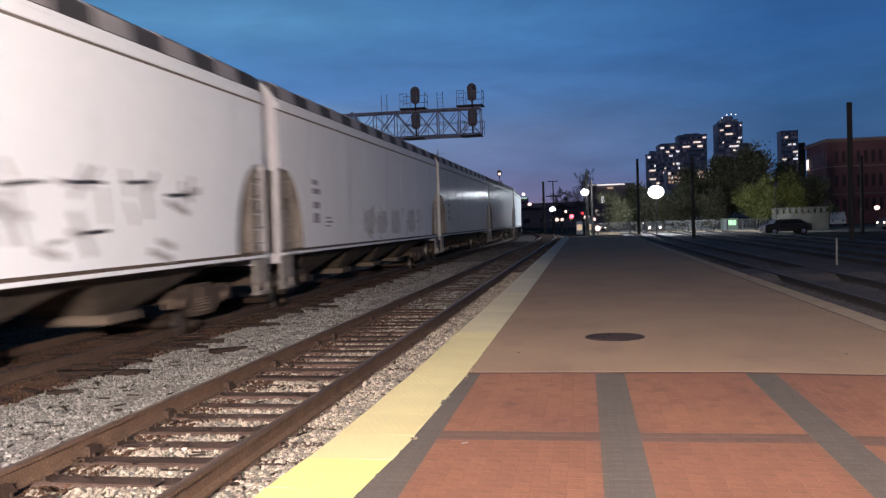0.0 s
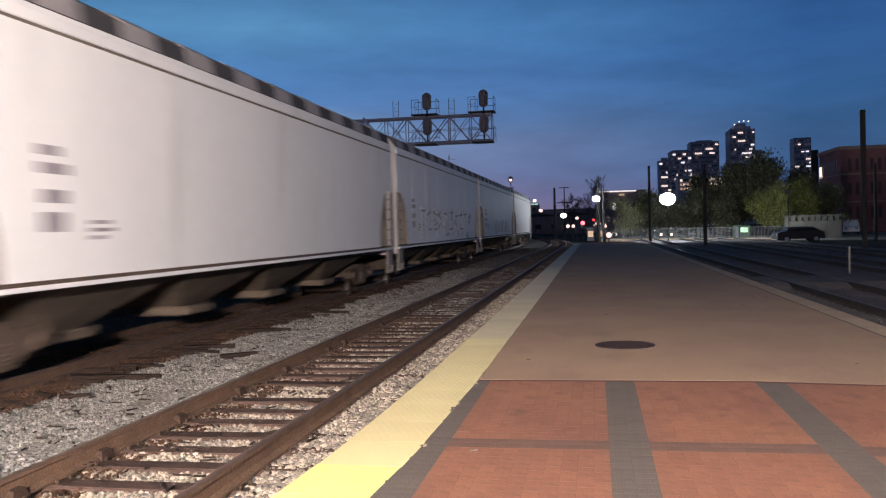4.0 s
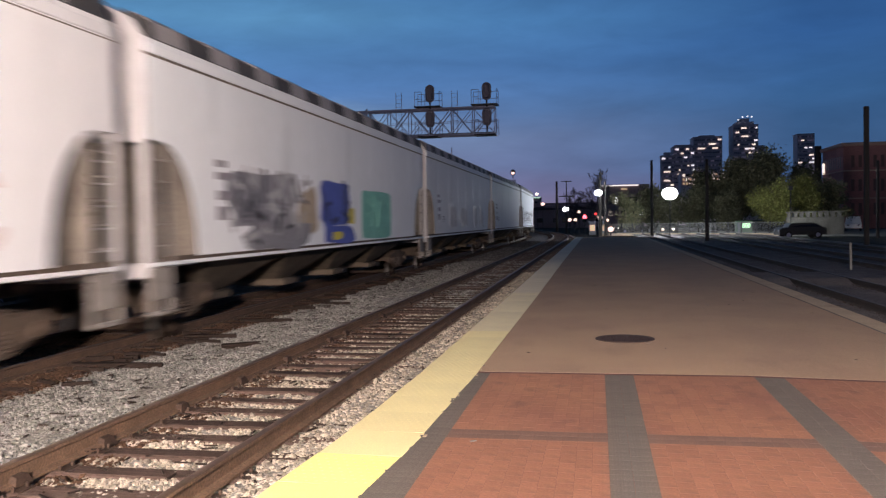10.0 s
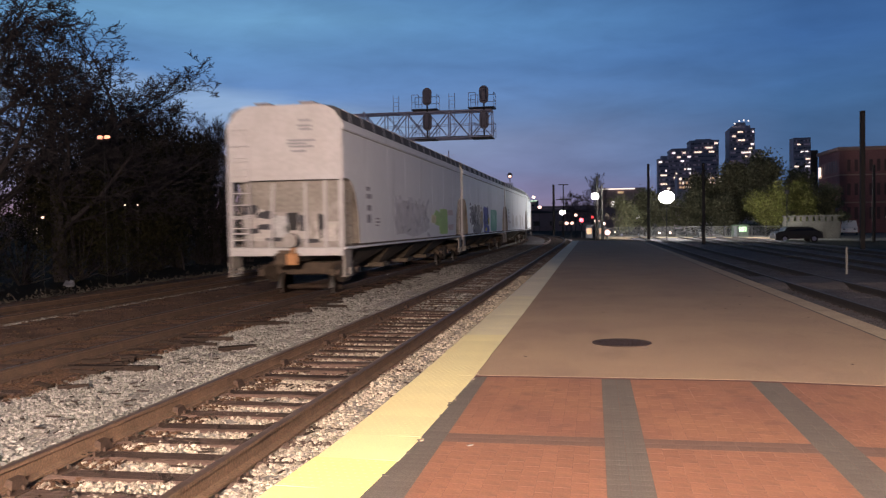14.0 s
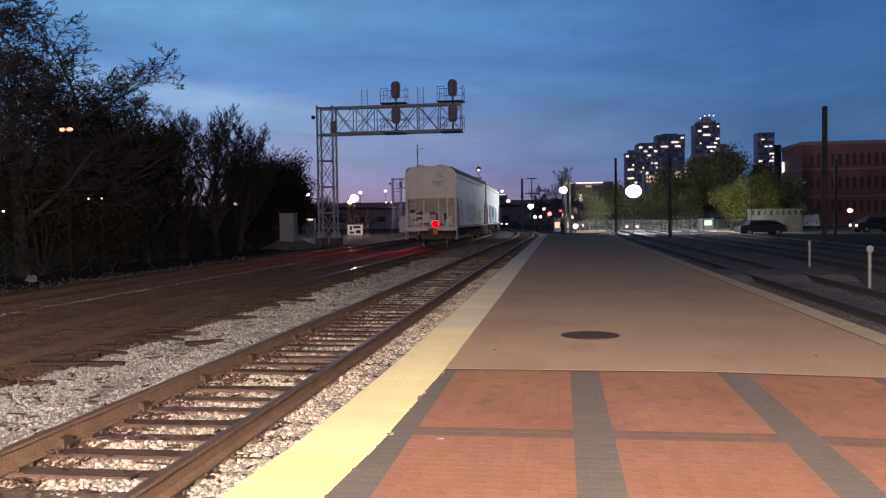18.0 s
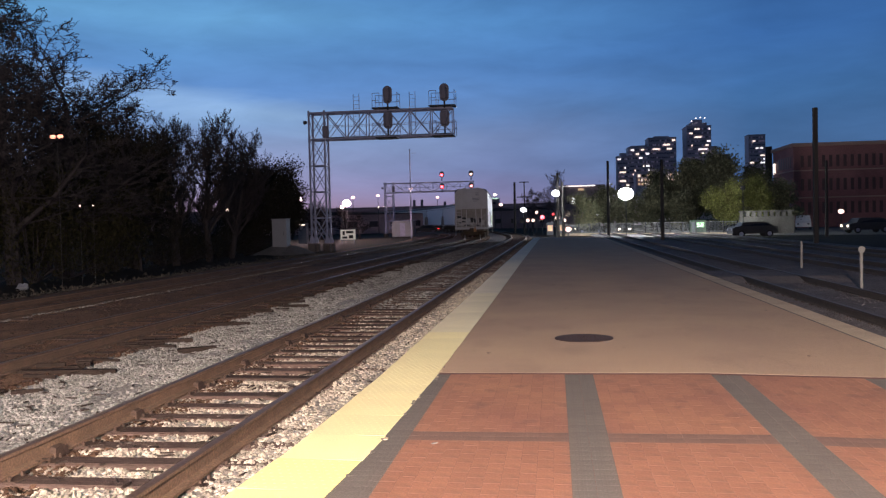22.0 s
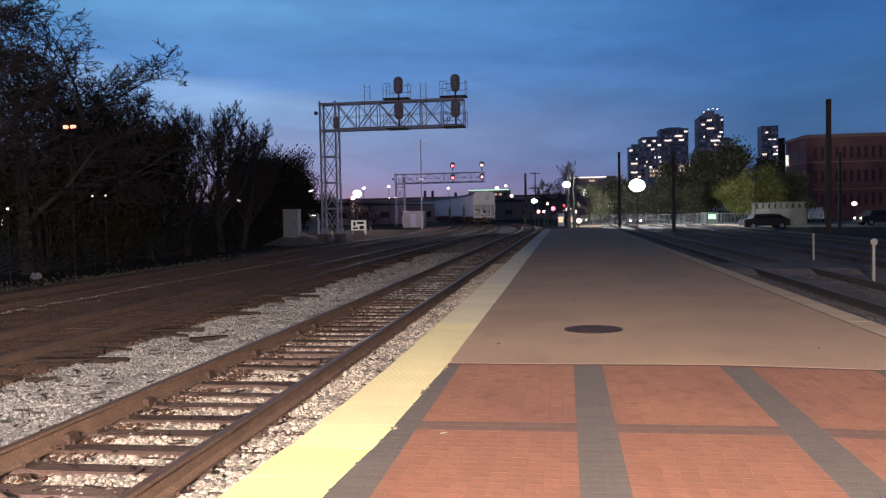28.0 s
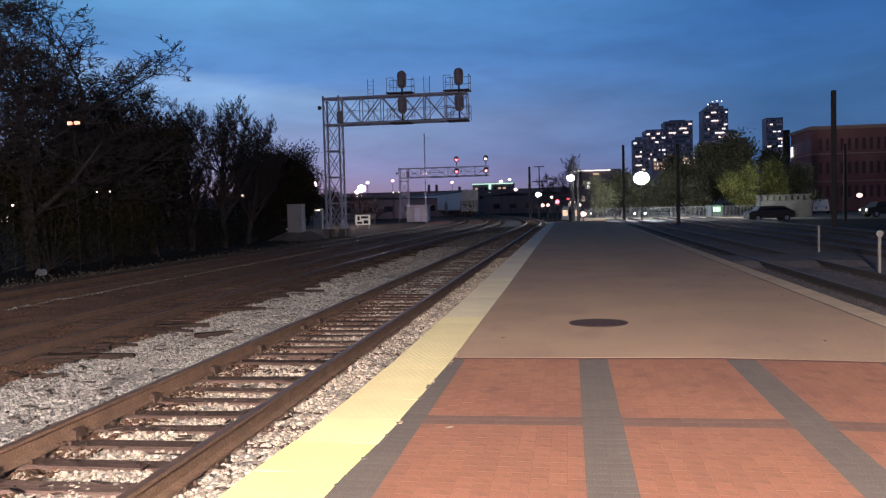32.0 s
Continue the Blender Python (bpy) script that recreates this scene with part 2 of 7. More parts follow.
# Yellow tile tones pale with distance, in place of fading warm lamp light.
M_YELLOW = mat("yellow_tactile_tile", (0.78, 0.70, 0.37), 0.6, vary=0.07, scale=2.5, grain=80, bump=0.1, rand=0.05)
M_YELLOW3 = mat("far_pale_yellow_tile", (0.69, 0.63, 0.47), 0.7, vary=0.10, scale=2.5, grain=80, bump=0.1, rand=0.06)
M_YELLOW4 = mat("mid_pale_yellow_tile", (0.735, 0.665, 0.42), 0.65, vary=0.08, scale=2.5, grain=80, bump=0.1, rand=0.06)
M_YELLOW2 = mat("near_bright_yellow_tile", (0.86, 0.80, 0.30), 0.55, vary=0.05, scale=2.5, grain=80, bump=0.1)
M_BRICK = mat("red_clay_paver", (0.272, 0.121, 0.067), 0.85, vary=0.17, scale=0.9, grain=55, bump=0.2, rand=0.085, col2=(0.215, 0.089, 0.056), dirt=((0.095, 0.045, 0.034), 3.6, (1, 1, 1), 0.56, 0.80))
M_BRICKJ = mat("red_clay_paver_field", (0.272, 0.121, 0.067), 0.85, vary=0.17, scale=0.9, grain=55, bump=0.2, rand=0.085, island=True, col2=(0.215, 0.089, 0.056), dirt=((0.095, 0.045, 0.034), 3.6, (1, 1, 1), 0.56, 0.80))
M_GREYP = mat("grey_paver", (0.115, 0.098, 0.085), 0.88, vary=0.22, scale=2, grain=60, bump=0.3, rand=0.07)
M_GREYPJ = mat("grey_paver_band", (0.115, 0.098, 0.085), 0.88, vary=0.22, scale=2, grain=60, bump=0.3, rand=0.07, island=True)
M_JOINT = mat("sand_joint", (0.185, 0.084, 0.055), 0.95, vary=0.35, scale=2.2, grain=90, col2=(0.10, 0.045, 0.033))
M_IRON = mat("cast_iron_cover", (0.055, 0.032, 0.026), 0.7, 0.4, vary=0.3, bump=0.5)
M_STEEL = mat("galvanised_steel", (0.26, 0.275, 0.40), 0.6, 0.25, vary=0.2, scale=3)
M_DARKST = mat("dark_painted_steel", (0.035, 0.035, 0.04), 0.6, 0.2, vary=0.25, scale=3)
M_POLE = mat("dark_wood_pole", (0.03, 0.026, 0.025), 0.85, vary=0.3, scale=2, stretch=(3, 3, 0.3))
M_CAB = mat("pale_grey_cabinet_paint", (0.17, 0.18, 0.215), 0.6, vary=0.1, scale=2)
# White darkened to stand for posts the platform lamps do not reach.
M_WHITEP = mat("dimmed_white", (0.17, 0.165, 0.16), 0.7, vary=0.15, scale=3)
M_CARS = [mat("hopper_paint_" + w, c, 0.6, vary=0.04, scale=0.8, grain=12, bump=0.02, stretch=(1, 1, 0.25), coat=0.015 if c[0] > 0.55 else 0.16, coat_rough=0.16,
              dirt=(tuple(k * 0.45 for k in c), 0.9, (1.4, 1.4, 0.22), 0.6, 1.0))
          for w, c in (("pale", (0.85, 0.885, 0.92)), ("rear", (0.72, 0.725, 0.75)), ("warm", (0.80, 0.815, 0.825)), ("grey", (0.50, 0.505, 0.50)), ("green_grey", (0.42, 0.44, 0.42)), ("mid", (0.80, 0.81, 0.83)))]
# Roof colour kept dark, painting the shade above the lamps' reach.
M_ROOF = mat("shade_dark_roof", (0.05, 0.05, 0.055), 0.75, vary=0.3, scale=2)
M_HATCH = mat("grey_hatch_cover", (0.34, 0.32, 0.33), 0.65, vary=0.2, scale=3)
M_BOTTOM = mat("dusty_hopper_steel", (0.125, 0.096, 0.07), 0.85, vary=0.35, scale=2, grain=30, bump=0.3, col2=(0.06, 0.045, 0.034))
M_SLOPE = mat("dusty_slope_sheet", (0.185, 0.158, 0.135), 0.8, vary=0.3, scale=1.5, grain=20, bump=0.1, col2=(0.10, 0.084, 0.07))
M_TRUCK = mat("brown_truck_casting", (0.095, 0.066, 0.047), 0.85, vary=0.35, scale=4, bump=0.3, col2=(0.048, 0.034, 0.025))
M_WHEEL = mat("rusty_wheel", (0.10, 0.07, 0.052), 0.6, 0.3, vary=0.3, scale=6)
M_TREAD = mat("polished_wheel_tread", (0.4, 0.38, 0.36), 0.3, 0.9, vary=0.1)
M_BARK = mat("grey_brown_bark", (0.040, 0.031, 0.027), 0.95, vary=0.35, scale=4, bump=0.5, stretch=(3, 3, 0.6), spec=0.1)
# Bark paled to carry the yard lamp's light in its colour.
M_PALEBARK = mat("lamp_paled_bark", (0.24, 0.22, 0.19), 0.9, vary=0.3, scale=3)
M_TWIG = mat("bare_twig", (0.038, 0.033, 0.036), 0.95, vary=0.3, scale=2, bump=0, spec=0.1)
M_FARTWIG = mat("grey_far_twig", (0.13, 0.11, 0.125), 0.95, vary=0.3, scale=2, bump=0, spec=0.1)
M_LEAF = mat("dark_evergreen_leaf", (0.020, 0.018, 0.013), 0.9, vary=0.3, scale=0.5, grain=4, rand=0.25, island=True, bump=0, spec=0.1)
M_LEAF4 = mat("dull_olive_shrub_leaf", (0.025, 0.0225, 0.011), 0.9, vary=0.35, scale=0.5, grain=4, rand=0.25, island=True, bump=0, spec=0.1)
# Leaf colour lightened to stand for the yard lamp shining on it.
M_LEAF5 = mat("lamp_paled_leaf", (0.22, 0.22, 0.12), 0.7, vary=0.3, scale=1.2, grain=9, rand=0.4, island=True, bump=0)
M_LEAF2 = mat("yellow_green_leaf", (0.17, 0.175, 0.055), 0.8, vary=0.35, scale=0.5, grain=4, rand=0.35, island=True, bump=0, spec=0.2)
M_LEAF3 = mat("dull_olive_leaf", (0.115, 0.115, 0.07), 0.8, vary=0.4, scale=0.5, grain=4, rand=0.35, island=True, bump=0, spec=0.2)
M_TOWER = mat("far_tower_wall", (0.62, 0.53, 0.57), 0.7, vary=0.12, scale=0.05, grain=0.6, bump=0)
M_GLASSD = mat("dark_window_glass", (0.02, 0.022, 0.03), 0.12, vary=0.1, scale=0.3, bump=0)
M_REDBR = mat("dark_red_brick_wall", (0.31, 0.14, 0.135), 0.9, vary=0.3, scale=0.3, grain=7, bump=0.3)
M_TRIM = mat("sandstone_trim", (0.42, 0.27, 0.23), 0.85, vary=0.15, scale=1)
M_WIN_W = glow("warm_lit_window", (1.0, 0.84, 0.74), 1.6)
M_WIN_C = glow("cool_lit_window", (0.95, 0.92, 1.0), 1.8)
M_WIN_D = glow("dim_lit_window", (1.0, 0.66, 0.42), 0.5)
# Faint glow added to unlit panes only to lift the dark towers.
M_FAINT = glow("added_pane_glow", (0.75, 0.62, 0.78), 0.075)
M_LAMP = glow("white_lamp_glass", (0.9, 0.94, 1.0), 22.0)
M_LAMPW = glow("warm_lamp_glass", (1.0, 0.82, 0.66), 5.0)
M_LAMPP = glow("sodium_lamp_glass", (1.0, 0.64, 0.58), 2.4)
M_LAMPQ = glow("bright_sodium_lamp_glass", (1.0, 0.72, 0.72), 420.0)
# End paint is darker than the sides, to dim faces turned to the lamp.
M_END = mat("dimmed_end_paint", (0.475, 0.465, 0.485), 0.7, vary=0.08, scale=0.9, grain=9, bump=0.02, col2=(0.42, 0.405, 0.415))
M_ENDLOW = mat("grimy_end_bulkhead", (0.31, 0.285, 0.275), 0.85, vary=0.2, scale=1.1, grain=7, bump=0.1, col2=(0.225, 0.205, 0.195))
M_ENDSLOPE = mat("grey_tan_end_slope", (0.285, 0.262, 0.245), 0.8, vary=0.2, scale=1.2, grain=12, bump=0.05, col2=(0.21, 0.19, 0.175))
M_MARKER = mat("dusty_orange_marker_paint", (0.42, 0.20, 0.09), 0.7, vary=0.25, scale=5)
M_RED = glow("red_signal_lens", (1.0, 0.09, 0.13), 7.0)
M_BEACON = glow("red_beacon_lens", (1.0, 0.0009, 0.0013), 700.0)
M_GREEN = glow("green_neon", (0.62, 1.0, 0.80), 1.0)
M_DIMRED = glow("dim_red_lens", (1.0, 0.05, 0.06), 3.0)
M_CARP = mat("dark_car_paint", (0.03, 0.029, 0.032), 0.5, vary=0.1, coat=0.15, bump=0, spec=0.3)
M_CARW = mat("white_car_paint", (0.8, 0.8, 0.8), 0.35, vary=0.05, coat=0.5, bump=0)
M_RUBBER = mat("black_rubber", (0.012, 0.012, 0.012), 0.85, vary=0.2)
M_DECK = mat("dark_bridge_concrete", (0.30, 0.235, 0.265), 0.9, vary=0.2, scale=0.2, grain=3)
M_BLACK = mat("black_paint", (0.012, 0.012, 0.014), 0.6, vary=0.2)
M_FENCE = mat("pale_fence_mesh", (0.19, 0.19, 0.185), 0.7, vary=0.15, scale=1)
M_ROADW = mat("pale_gravel", (0.13, 0.122, 0.118), 0.95, vary=0.35, scale=2, grain=25, bump=0.7)


# ---- mesh tools ----
class Mesh:
    def __init__(self):
        self.v, self.f, self.mi, self.mats = [], [], [], []

    def face_mat(self, m):
        if m not in self.mats:
            self.mats.append(m)
        return self.mats.index(m)

    def add(self, vs, fs, m=None):
        o = len(self.v)
        self.v += [tuple(p) for p in vs]
        self.f += [tuple(i + o for i in f) for f in fs]
        self.mi += [self.face_mat(m) if m else 0] * len(fs)
        return self

    def box(self, x0, x1, y0, y1, z0, z1, c=0.0, m=None):
        """A box; c chamfers all its edges."""
        if c <= 0:
            vs = [(x, y, z) for x in (x0, x1) for y in (y0, y1) for z in (z0, z1)]
            fs = [(0, 1, 3, 2), (4, 6, 7, 5), (0, 4, 5, 1), (2, 3, 7, 6), (0, 2, 6, 4), (1, 5, 7, 3)]
            return self.add(vs, fs, m)
        vs, idx = [], {}
        X, Y, Z = (x0, x1), (y0, y1), (z0, z1)
        for i in (0, 1):
            for j in (0, 1):
                for k in (0, 1):
                    sx, sy, sz = (1 - 2 * i) * c, (1 - 2 * j) * c, (1 - 2 * k) * c
                    for a in range(3):
                        idx[i, j, k, a] = len(vs)
                        vs.append((X[i] + (0 if a == 0 else sx), Y[j] + (0 if a == 1 else sy), Z[k] + (0 if a == 2 else sz)))
        fs = []
        for i in (0, 1):
            q = [idx[i, 0, 0, 0], idx[i, 0, 1, 0], idx[i, 1, 1, 0], idx[i, 1, 0, 0]]
            fs.append(q if i == 0 else q[::-1])
            q = [idx[0, i, 0, 1], idx[1, i, 0, 1], idx[1, i, 1, 1], idx[0, i, 1, 1]]
            fs.append(q if i == 0 else q[::-1])
            q = [idx[0, 0, i, 2], idx[0, 1, i, 2], idx[1, 1, i, 2], idx[1, 0, i, 2]]
            fs.append(q if i == 0 else q[::-1])
        for i in (0, 1):
            for j in (0, 1):
                flip = (i + j) % 2
                q = [idx[i, j, 0, 0], idx[i, j, 0, 1], idx[i, j, 1, 1], idx[i, j, 1, 0]]
                fs.append(q[::-1] if flip else q)
                q = [idx[i, 0, j, 0], idx[i, 1, j, 0], idx[i, 1, j, 2], idx[i, 0, j, 2]]
                fs.append(q if flip else q[::-1])
                q = [idx[0, i, j, 1], idx[0, i, j, 2], idx[1, i, j, 2], idx[1, i, j, 1]]
                fs.append(q[::-1] if flip else q)
                for k in (0, 1):
                    t = [idx[i, j, k, a] for a in range(3)]
                    fs.append(t if (i + j + k) % 2 else t[::-1])
        return self.add(vs, fs, m)

    def tube(self, p0, p1, r0, r1=None, n=8, caps=True, m=None):
        r1 = r0 if r1 is None else r1
        a, b = Vector(p0), Vector(p1)
        d = (b - a).normalized()
        u = d.orthogonal().normalized()
        w = d.cross(u)
        vs = []
        for c, r in ((a, r0), (b, r1)):
            for i in range(n):
                t = 2 * math.pi * i / n
                vs.append(c + (u * math.cos(t) + w * math.sin(t)) * r)
        fs = [(i, (i + 1) % n, n + (i + 1) % n, n + i) for i in range(n)]
        if caps:
            fs += [tuple(range(n))[::-1], tuple(range(n, 2 * n))]
        return self.add(vs, fs, m)

    def bar(self, p0, p1, w, h=None, m=None):
        """A square bar from p0 to p1."""
        return self.tube(p0, p1, w * 0.7071, None, 4, True, m)

    def ball(self, c, r, n=10, k=6, sz=1.0, m=None):
        vs = [(c[0], c[1], c[2] + r * sz)]
        for j in range(1, k):
            t = math.pi * j / k
            for i in range(n):
                a = 2 * math.pi * i / n
                vs.append((c[0] + r * math.sin(t) * math.cos(a), c[1] + r * math.sin(t) * math.sin(a), c[2] + r * sz * math.cos(t)))
        vs.append((c[0], c[1], c[2] - r * sz))
        fs = [(0, 1 + i, 1 + (i + 1) % n) for i in range(n)]
        for j in range(k - 2):
            o = 1 + j * n
            fs += [(o + i, o + n + i, o + n + (i + 1) % n, o + (i + 1) % n) for i in range(n)]
        o = 1 + (k - 2) * n
        fs += [(o + i, len(vs) - 1, o + (i + 1) % n) for i in range(n)]
        return self.add(vs, fs, m)

    def loft(self, rings, close=True, m=None, per=None):
        """Faces between equal rings of points, with closed ends."""
        n = len(rings[0])
        vs = [p for r in rings for p in r]
        fs = []
        for j in range(len(rings) - 1):
            for i in range(n):
                fs.append((j * n + i, j * n + (i + 1) % n, (j + 1) * n + (i + 1) % n, (j + 1) * n + i))
        if close:
            fs += [tuple(range(n))[::-1], tuple(range((len(rings) - 1) * n, len(rings) * n))]
        o = len(self.mi)
        self.add(vs, fs, m)
        for k in range(len(rings) - 1 if per else 0):
            for i in range(n):
                self.mi[o + k * n + i] = self.face_mat(per[i])
        return self

    def data(self, name, material=None, smooth=False):
        me = bpy.data.meshes.new(name)
        me.from_pydata(self.v, [], self.f)
        for m in self.mats or [material]:
            me.materials.append(m)
        if len(self.mats) > 1:
            me.polygons.foreach_set("material_index", self.mi)
        if smooth:
            me.polygons.foreach_set("use_smooth", [True] * len(me.polygons))
            me.update()
            me.set_sharp_from_angle(angle=radians(38))
        me.update()
        return me


def part(name, mesh, material=None, parent=None, label="", at=None, smooth=False):
    """Links a Mesh (or mesh data) as one object under parent."""
    me = mesh if isinstance(mesh, bpy.types.Mesh) else mesh.data(name, material, smooth)
    ob = new(name, me)
    if parent:
        ob.parent = parent
    if at is not None:
        ob.matrix_local = at if isinstance(at, Matrix) else Matrix.Translation(at)
    if label:
        tagged(ob, label)
    return ob


def thing(name, label, category, at=(0, 0, 0), group="", kind="", rz=0.0):
    ob = new(name)
    ob.empty_display_size = 0.2
    ob.matrix_basis = pose(*at, 0, 0, rz)
    return tagged(ob, label, category, group, kind)


# ---- plan ----
RAIL_Z = -0.20           # top of rail; the platform's edge is zero
BED_Z = -0.375           # top of the ballast
T1, T2, T3 = -3.48, -8.0, -12.5
CURVE_Y, CURVE_R = 74.7, 316.0     # all left-hand tracks bend to the left from here, about one centre
CX = T2 - CURVE_R
RIGHT = (6.02, 10.2, 13.9)


def on_track(x0, s):
    """Place and heading (degrees, left is positive) at s metres along a track that runs at x0 on the straight."""
    if s <= CURVE_Y:
        return x0, s, 0.0
    r = x0 - CX
    a = (s - CURVE_Y) / r
    return CX + r * math.cos(a), CURVE_Y + r * math.sin(a), math.degrees(a)

# the train: place of its rear end at 15 s, speed, and the flashes of its end marker
TAIL_15, SPEED = 28.4, 7.51
FLASHES = [13.41 + 1.505 * i for i in range(13)]
BEACON_Y, BEACON_Z = -0.17, 1.59
from functools import lru_cache

# ---- ground, beds and tracks ----
S = Mesh()
S.add([(-2500, -400, -0.62), (2500, -400, -0.62), (2500, 4000, -0.62), (-2500, 4000, -0.62)], [(0, 1, 2, 3)])
tagged(part("ground", S, M_GROUND), "dark dirt and dry grass ground reaching the horizon", "ground", kind="structure")


def strip(name, xs, s0, s1, ds, zs, material, label, bend=True, bumpy=0.0, kind="structure"):
    """A bed whose cross-section is given by xs, zs, laid along the left-hand tracks."""
    m = Mesh()
    n = max(1, int((s1 - s0) / ds))
    rows = []
    for j in range(n + 1):
        s = s0 + (s1 - s0) * j / n
        rows.append([(*on_track(x, s)[:2], z + (bumpy * noise.noise((x * 1.3, s * 1.3, 3)) if bumpy else 0)) if bend else (x, s, z + (bumpy * noise.noise((x * 1.3, s * 1.3, 5)) if bumpy else 0)) for x, z in zip(xs, zs)])
    k = len(xs)
    m.add([p for r in rows for p in r], [(j * k + i, j * k + i + 1, (j + 1) * k + i + 1, (j + 1) * k + i) for j in range(n) for i in range(k - 1)])
    return tagged(part(name, m, material, smooth=True), label, "ballast", kind=kind)


def spread(a, b, n):
    return [a + (b - a) * i / (n - 1) for i in range(n)]


xs = spread(-6.7, -1.75, 22)
# bed colour darkens in three steps, painting the lamp light's fall with distance
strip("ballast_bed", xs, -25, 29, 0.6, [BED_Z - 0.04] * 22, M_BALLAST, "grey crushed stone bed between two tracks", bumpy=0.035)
strip("ballast_bed", xs, 29, 53, 0.6, [BED_Z - 0.04] * 22, M_MIDBED, "crushed stone bed between two tracks, darkened for weaker lamp light", bumpy=0.035)
strip("ballast_bed", xs, 53, 320, 0.8, [BED_Z - 0.04] * 22, M_GREYBED, "stone bed of the distant tracks, its dimmer light put into the colour", bumpy=0.035)
xs = [-17.2, -16.2, -15.2] + spread(-14.9, -6.69, 26)
zs = [-0.63, -0.5, -0.41] + [BED_Z - 0.006] * 26
strip("ballast_bed", xs, -25, 320, 0.8, zs, M_RUSTBED, "rust-stained dirty ballast under the main tracks", bumpy=0.03)
xs = spread(4.05, 17.5, 26)
strip("ballast_bed", xs, -25, 160, 1.0, [BED_Z + 0.014] * 25 + [-0.63], M_YARDBED, "grey crushed stone bed of the side tracks", bend=False, bumpy=0.02)

# grass verge beside the outer track
V = Mesh()
rng = random.Random(4)
for i in range(2600):
    y, x = rng.uniform(14, 62), -16.0 - abs(rng.gauss(0, 1.3))
    h, a = rng.uniform(0.03, 0.12), rng.uniform(0, 6.28)
    z = -0.6 + max(0, (x + 17.2)) * 0.1
    V.add([(x - 0.04 * math.cos(a), y - 0.04 * math.sin(a), z), (x + 0.04 * math.cos(a), y + 0.04 * math.sin(a), z), (x + rng.uniform(-.08, .08), y + rng.uniform(-.08, .08), z + h)], [(0, 1, 2)])
M_GRASS = mat("dry_verge_grass", (0.052, 0.044, 0.034), 0.9, vary=0.3, rand=0.4, island=True, bump=0)
tagged(part("verge_grass", V, M_GRASS), "tufts of dry grass along the outer track", "grass", kind="stuff")

RAIL_PROFILE = [(-0.07, 0), (0.07, 0), (0.07, 0.018), (0.012, 0.035), (0.012, 0.125), (0.036, 0.14), (0.036, 0.160), (0.031, 0.168), (0.012, 0.172), (-0.012, 0.172), (-0.031, 0.168), (-0.036, 0.160), (-0.036, 0.14), (-0.012, 0.125), (-0.012, 0.035), (-0.07, 0.018)]


def rail_mesh(x0, off, s0, s1, bend, head=M_RAILTOP, side=M_RAIL):
    m = Mesh()
    ss = []
    s = s0
    while s < s1:
        ss.append(s)
        s += 6.0 if (not bend or s < CURVE_Y - 6) else 2.5
    ss.append(s1)
    n = len(RAIL_PROFILE)
    vs = []
    for s in ss:
        if bend:
            x, y, a = on_track(x0 + off, s if s < CURVE_Y else CURVE_Y + (s - CURVE_Y) * (x0 + off - CX) / CURVE_R)
        else:
            x, y, a = x0 + off, s, 0
        c, d = math.cos(radians(a)), math.sin(radians(a))
        vs += [(x + px * c, y + px * d, RAIL_Z - 0.172 + pz) for px, pz in RAIL_PROFILE]
    for j in range(len(ss) - 1):
        for i in range(n):
            q = (j * n + i, j * n + (i + 1) % n, (j + 1) * n + (i + 1) % n, (j + 1) * n + i)
            m.f.append(q)
            m.mi.append(m.face_mat((head if i == 8 or head is M_RUSTTOP else M_DULLTOP) if i in (6, 7, 8, 9, 10) else side))
    m.v = vs
    return m


def tie_data(w, rng, long=2.6, top=0.0):
    m = Mesh()
    return m.box(-long / 2, long / 2, -w / 2, w / 2, -0.16, top, 0.014).data("tie", M_TIE)


TIES = [tie_data(w, random) for w in (0.21, 0.225, 0.235)]
PLATE = Mesh().box(-0.18, 0.18, -0.095, 0.095, 0, 0.016, 0.004)
for a, b in ((-0.13, -0.07), (0.13, 0.07), (-0.13, 0.07), (0.12, -0.07)):
    PLATE.box(a - 0.012, a + 0.012, b - 0.012, b + 0.012, 0.01, 0.05, 0.004)
PLATE = PLATE.data("tie_plate", M_PLATE)


def lay_track(name, x0, s0, s1, label, near, bend=True, pitch=0.53, head=M_RAILTOP):
    tr = thing(name, label, "railway track", kind="structure")
    for off in (-0.7525, 0.7525):
        part("rail", rail_mesh(x0, off, s0, s1, bend, head, M_DARKRAIL if not bend else M_RAIL if head is M_RUSTTOP else M_MAINRAIL), None, tr, smooth=True)
    rng = random.Random(int(abs(x0) * 10))
    rest = Mesh()
    s = s0
    while s < s1:
        s += pitch * rng.uniform(0.92, 1.08)
        x, y, a = on_track(x0, s) if bend else (x0, s, 0)
        z = BED_Z + rng.uniform(-0.012, 0.008)
        m = pose(x + rng.uniform(-0.05, 0.05), y, z, rng.uniform(-.4, .4), rng.uniform(-.5, .5), a + rng.uniform(-1.2, 1.2))
        if near[0] < s < near[1]:
            part("tie", rng.choice(TIES), None, tr, at=m)
            for off in (-0.7525, 0.7525):
                part("tie_plate", PLATE, None, tr, at=pose(x0 + off, y, BED_Z - 0.013))
        elif s < 130:
            b = Mesh().box(-1.3, 1.3, -0.11, 0.11, -0.14, 0)
            rest.add([m @ Vector(v) for v in b.v], b.f)
    if rest.v:
        tagged(part("far_ties", rest, M_TIE, tr), kind="stuff")
    return tr


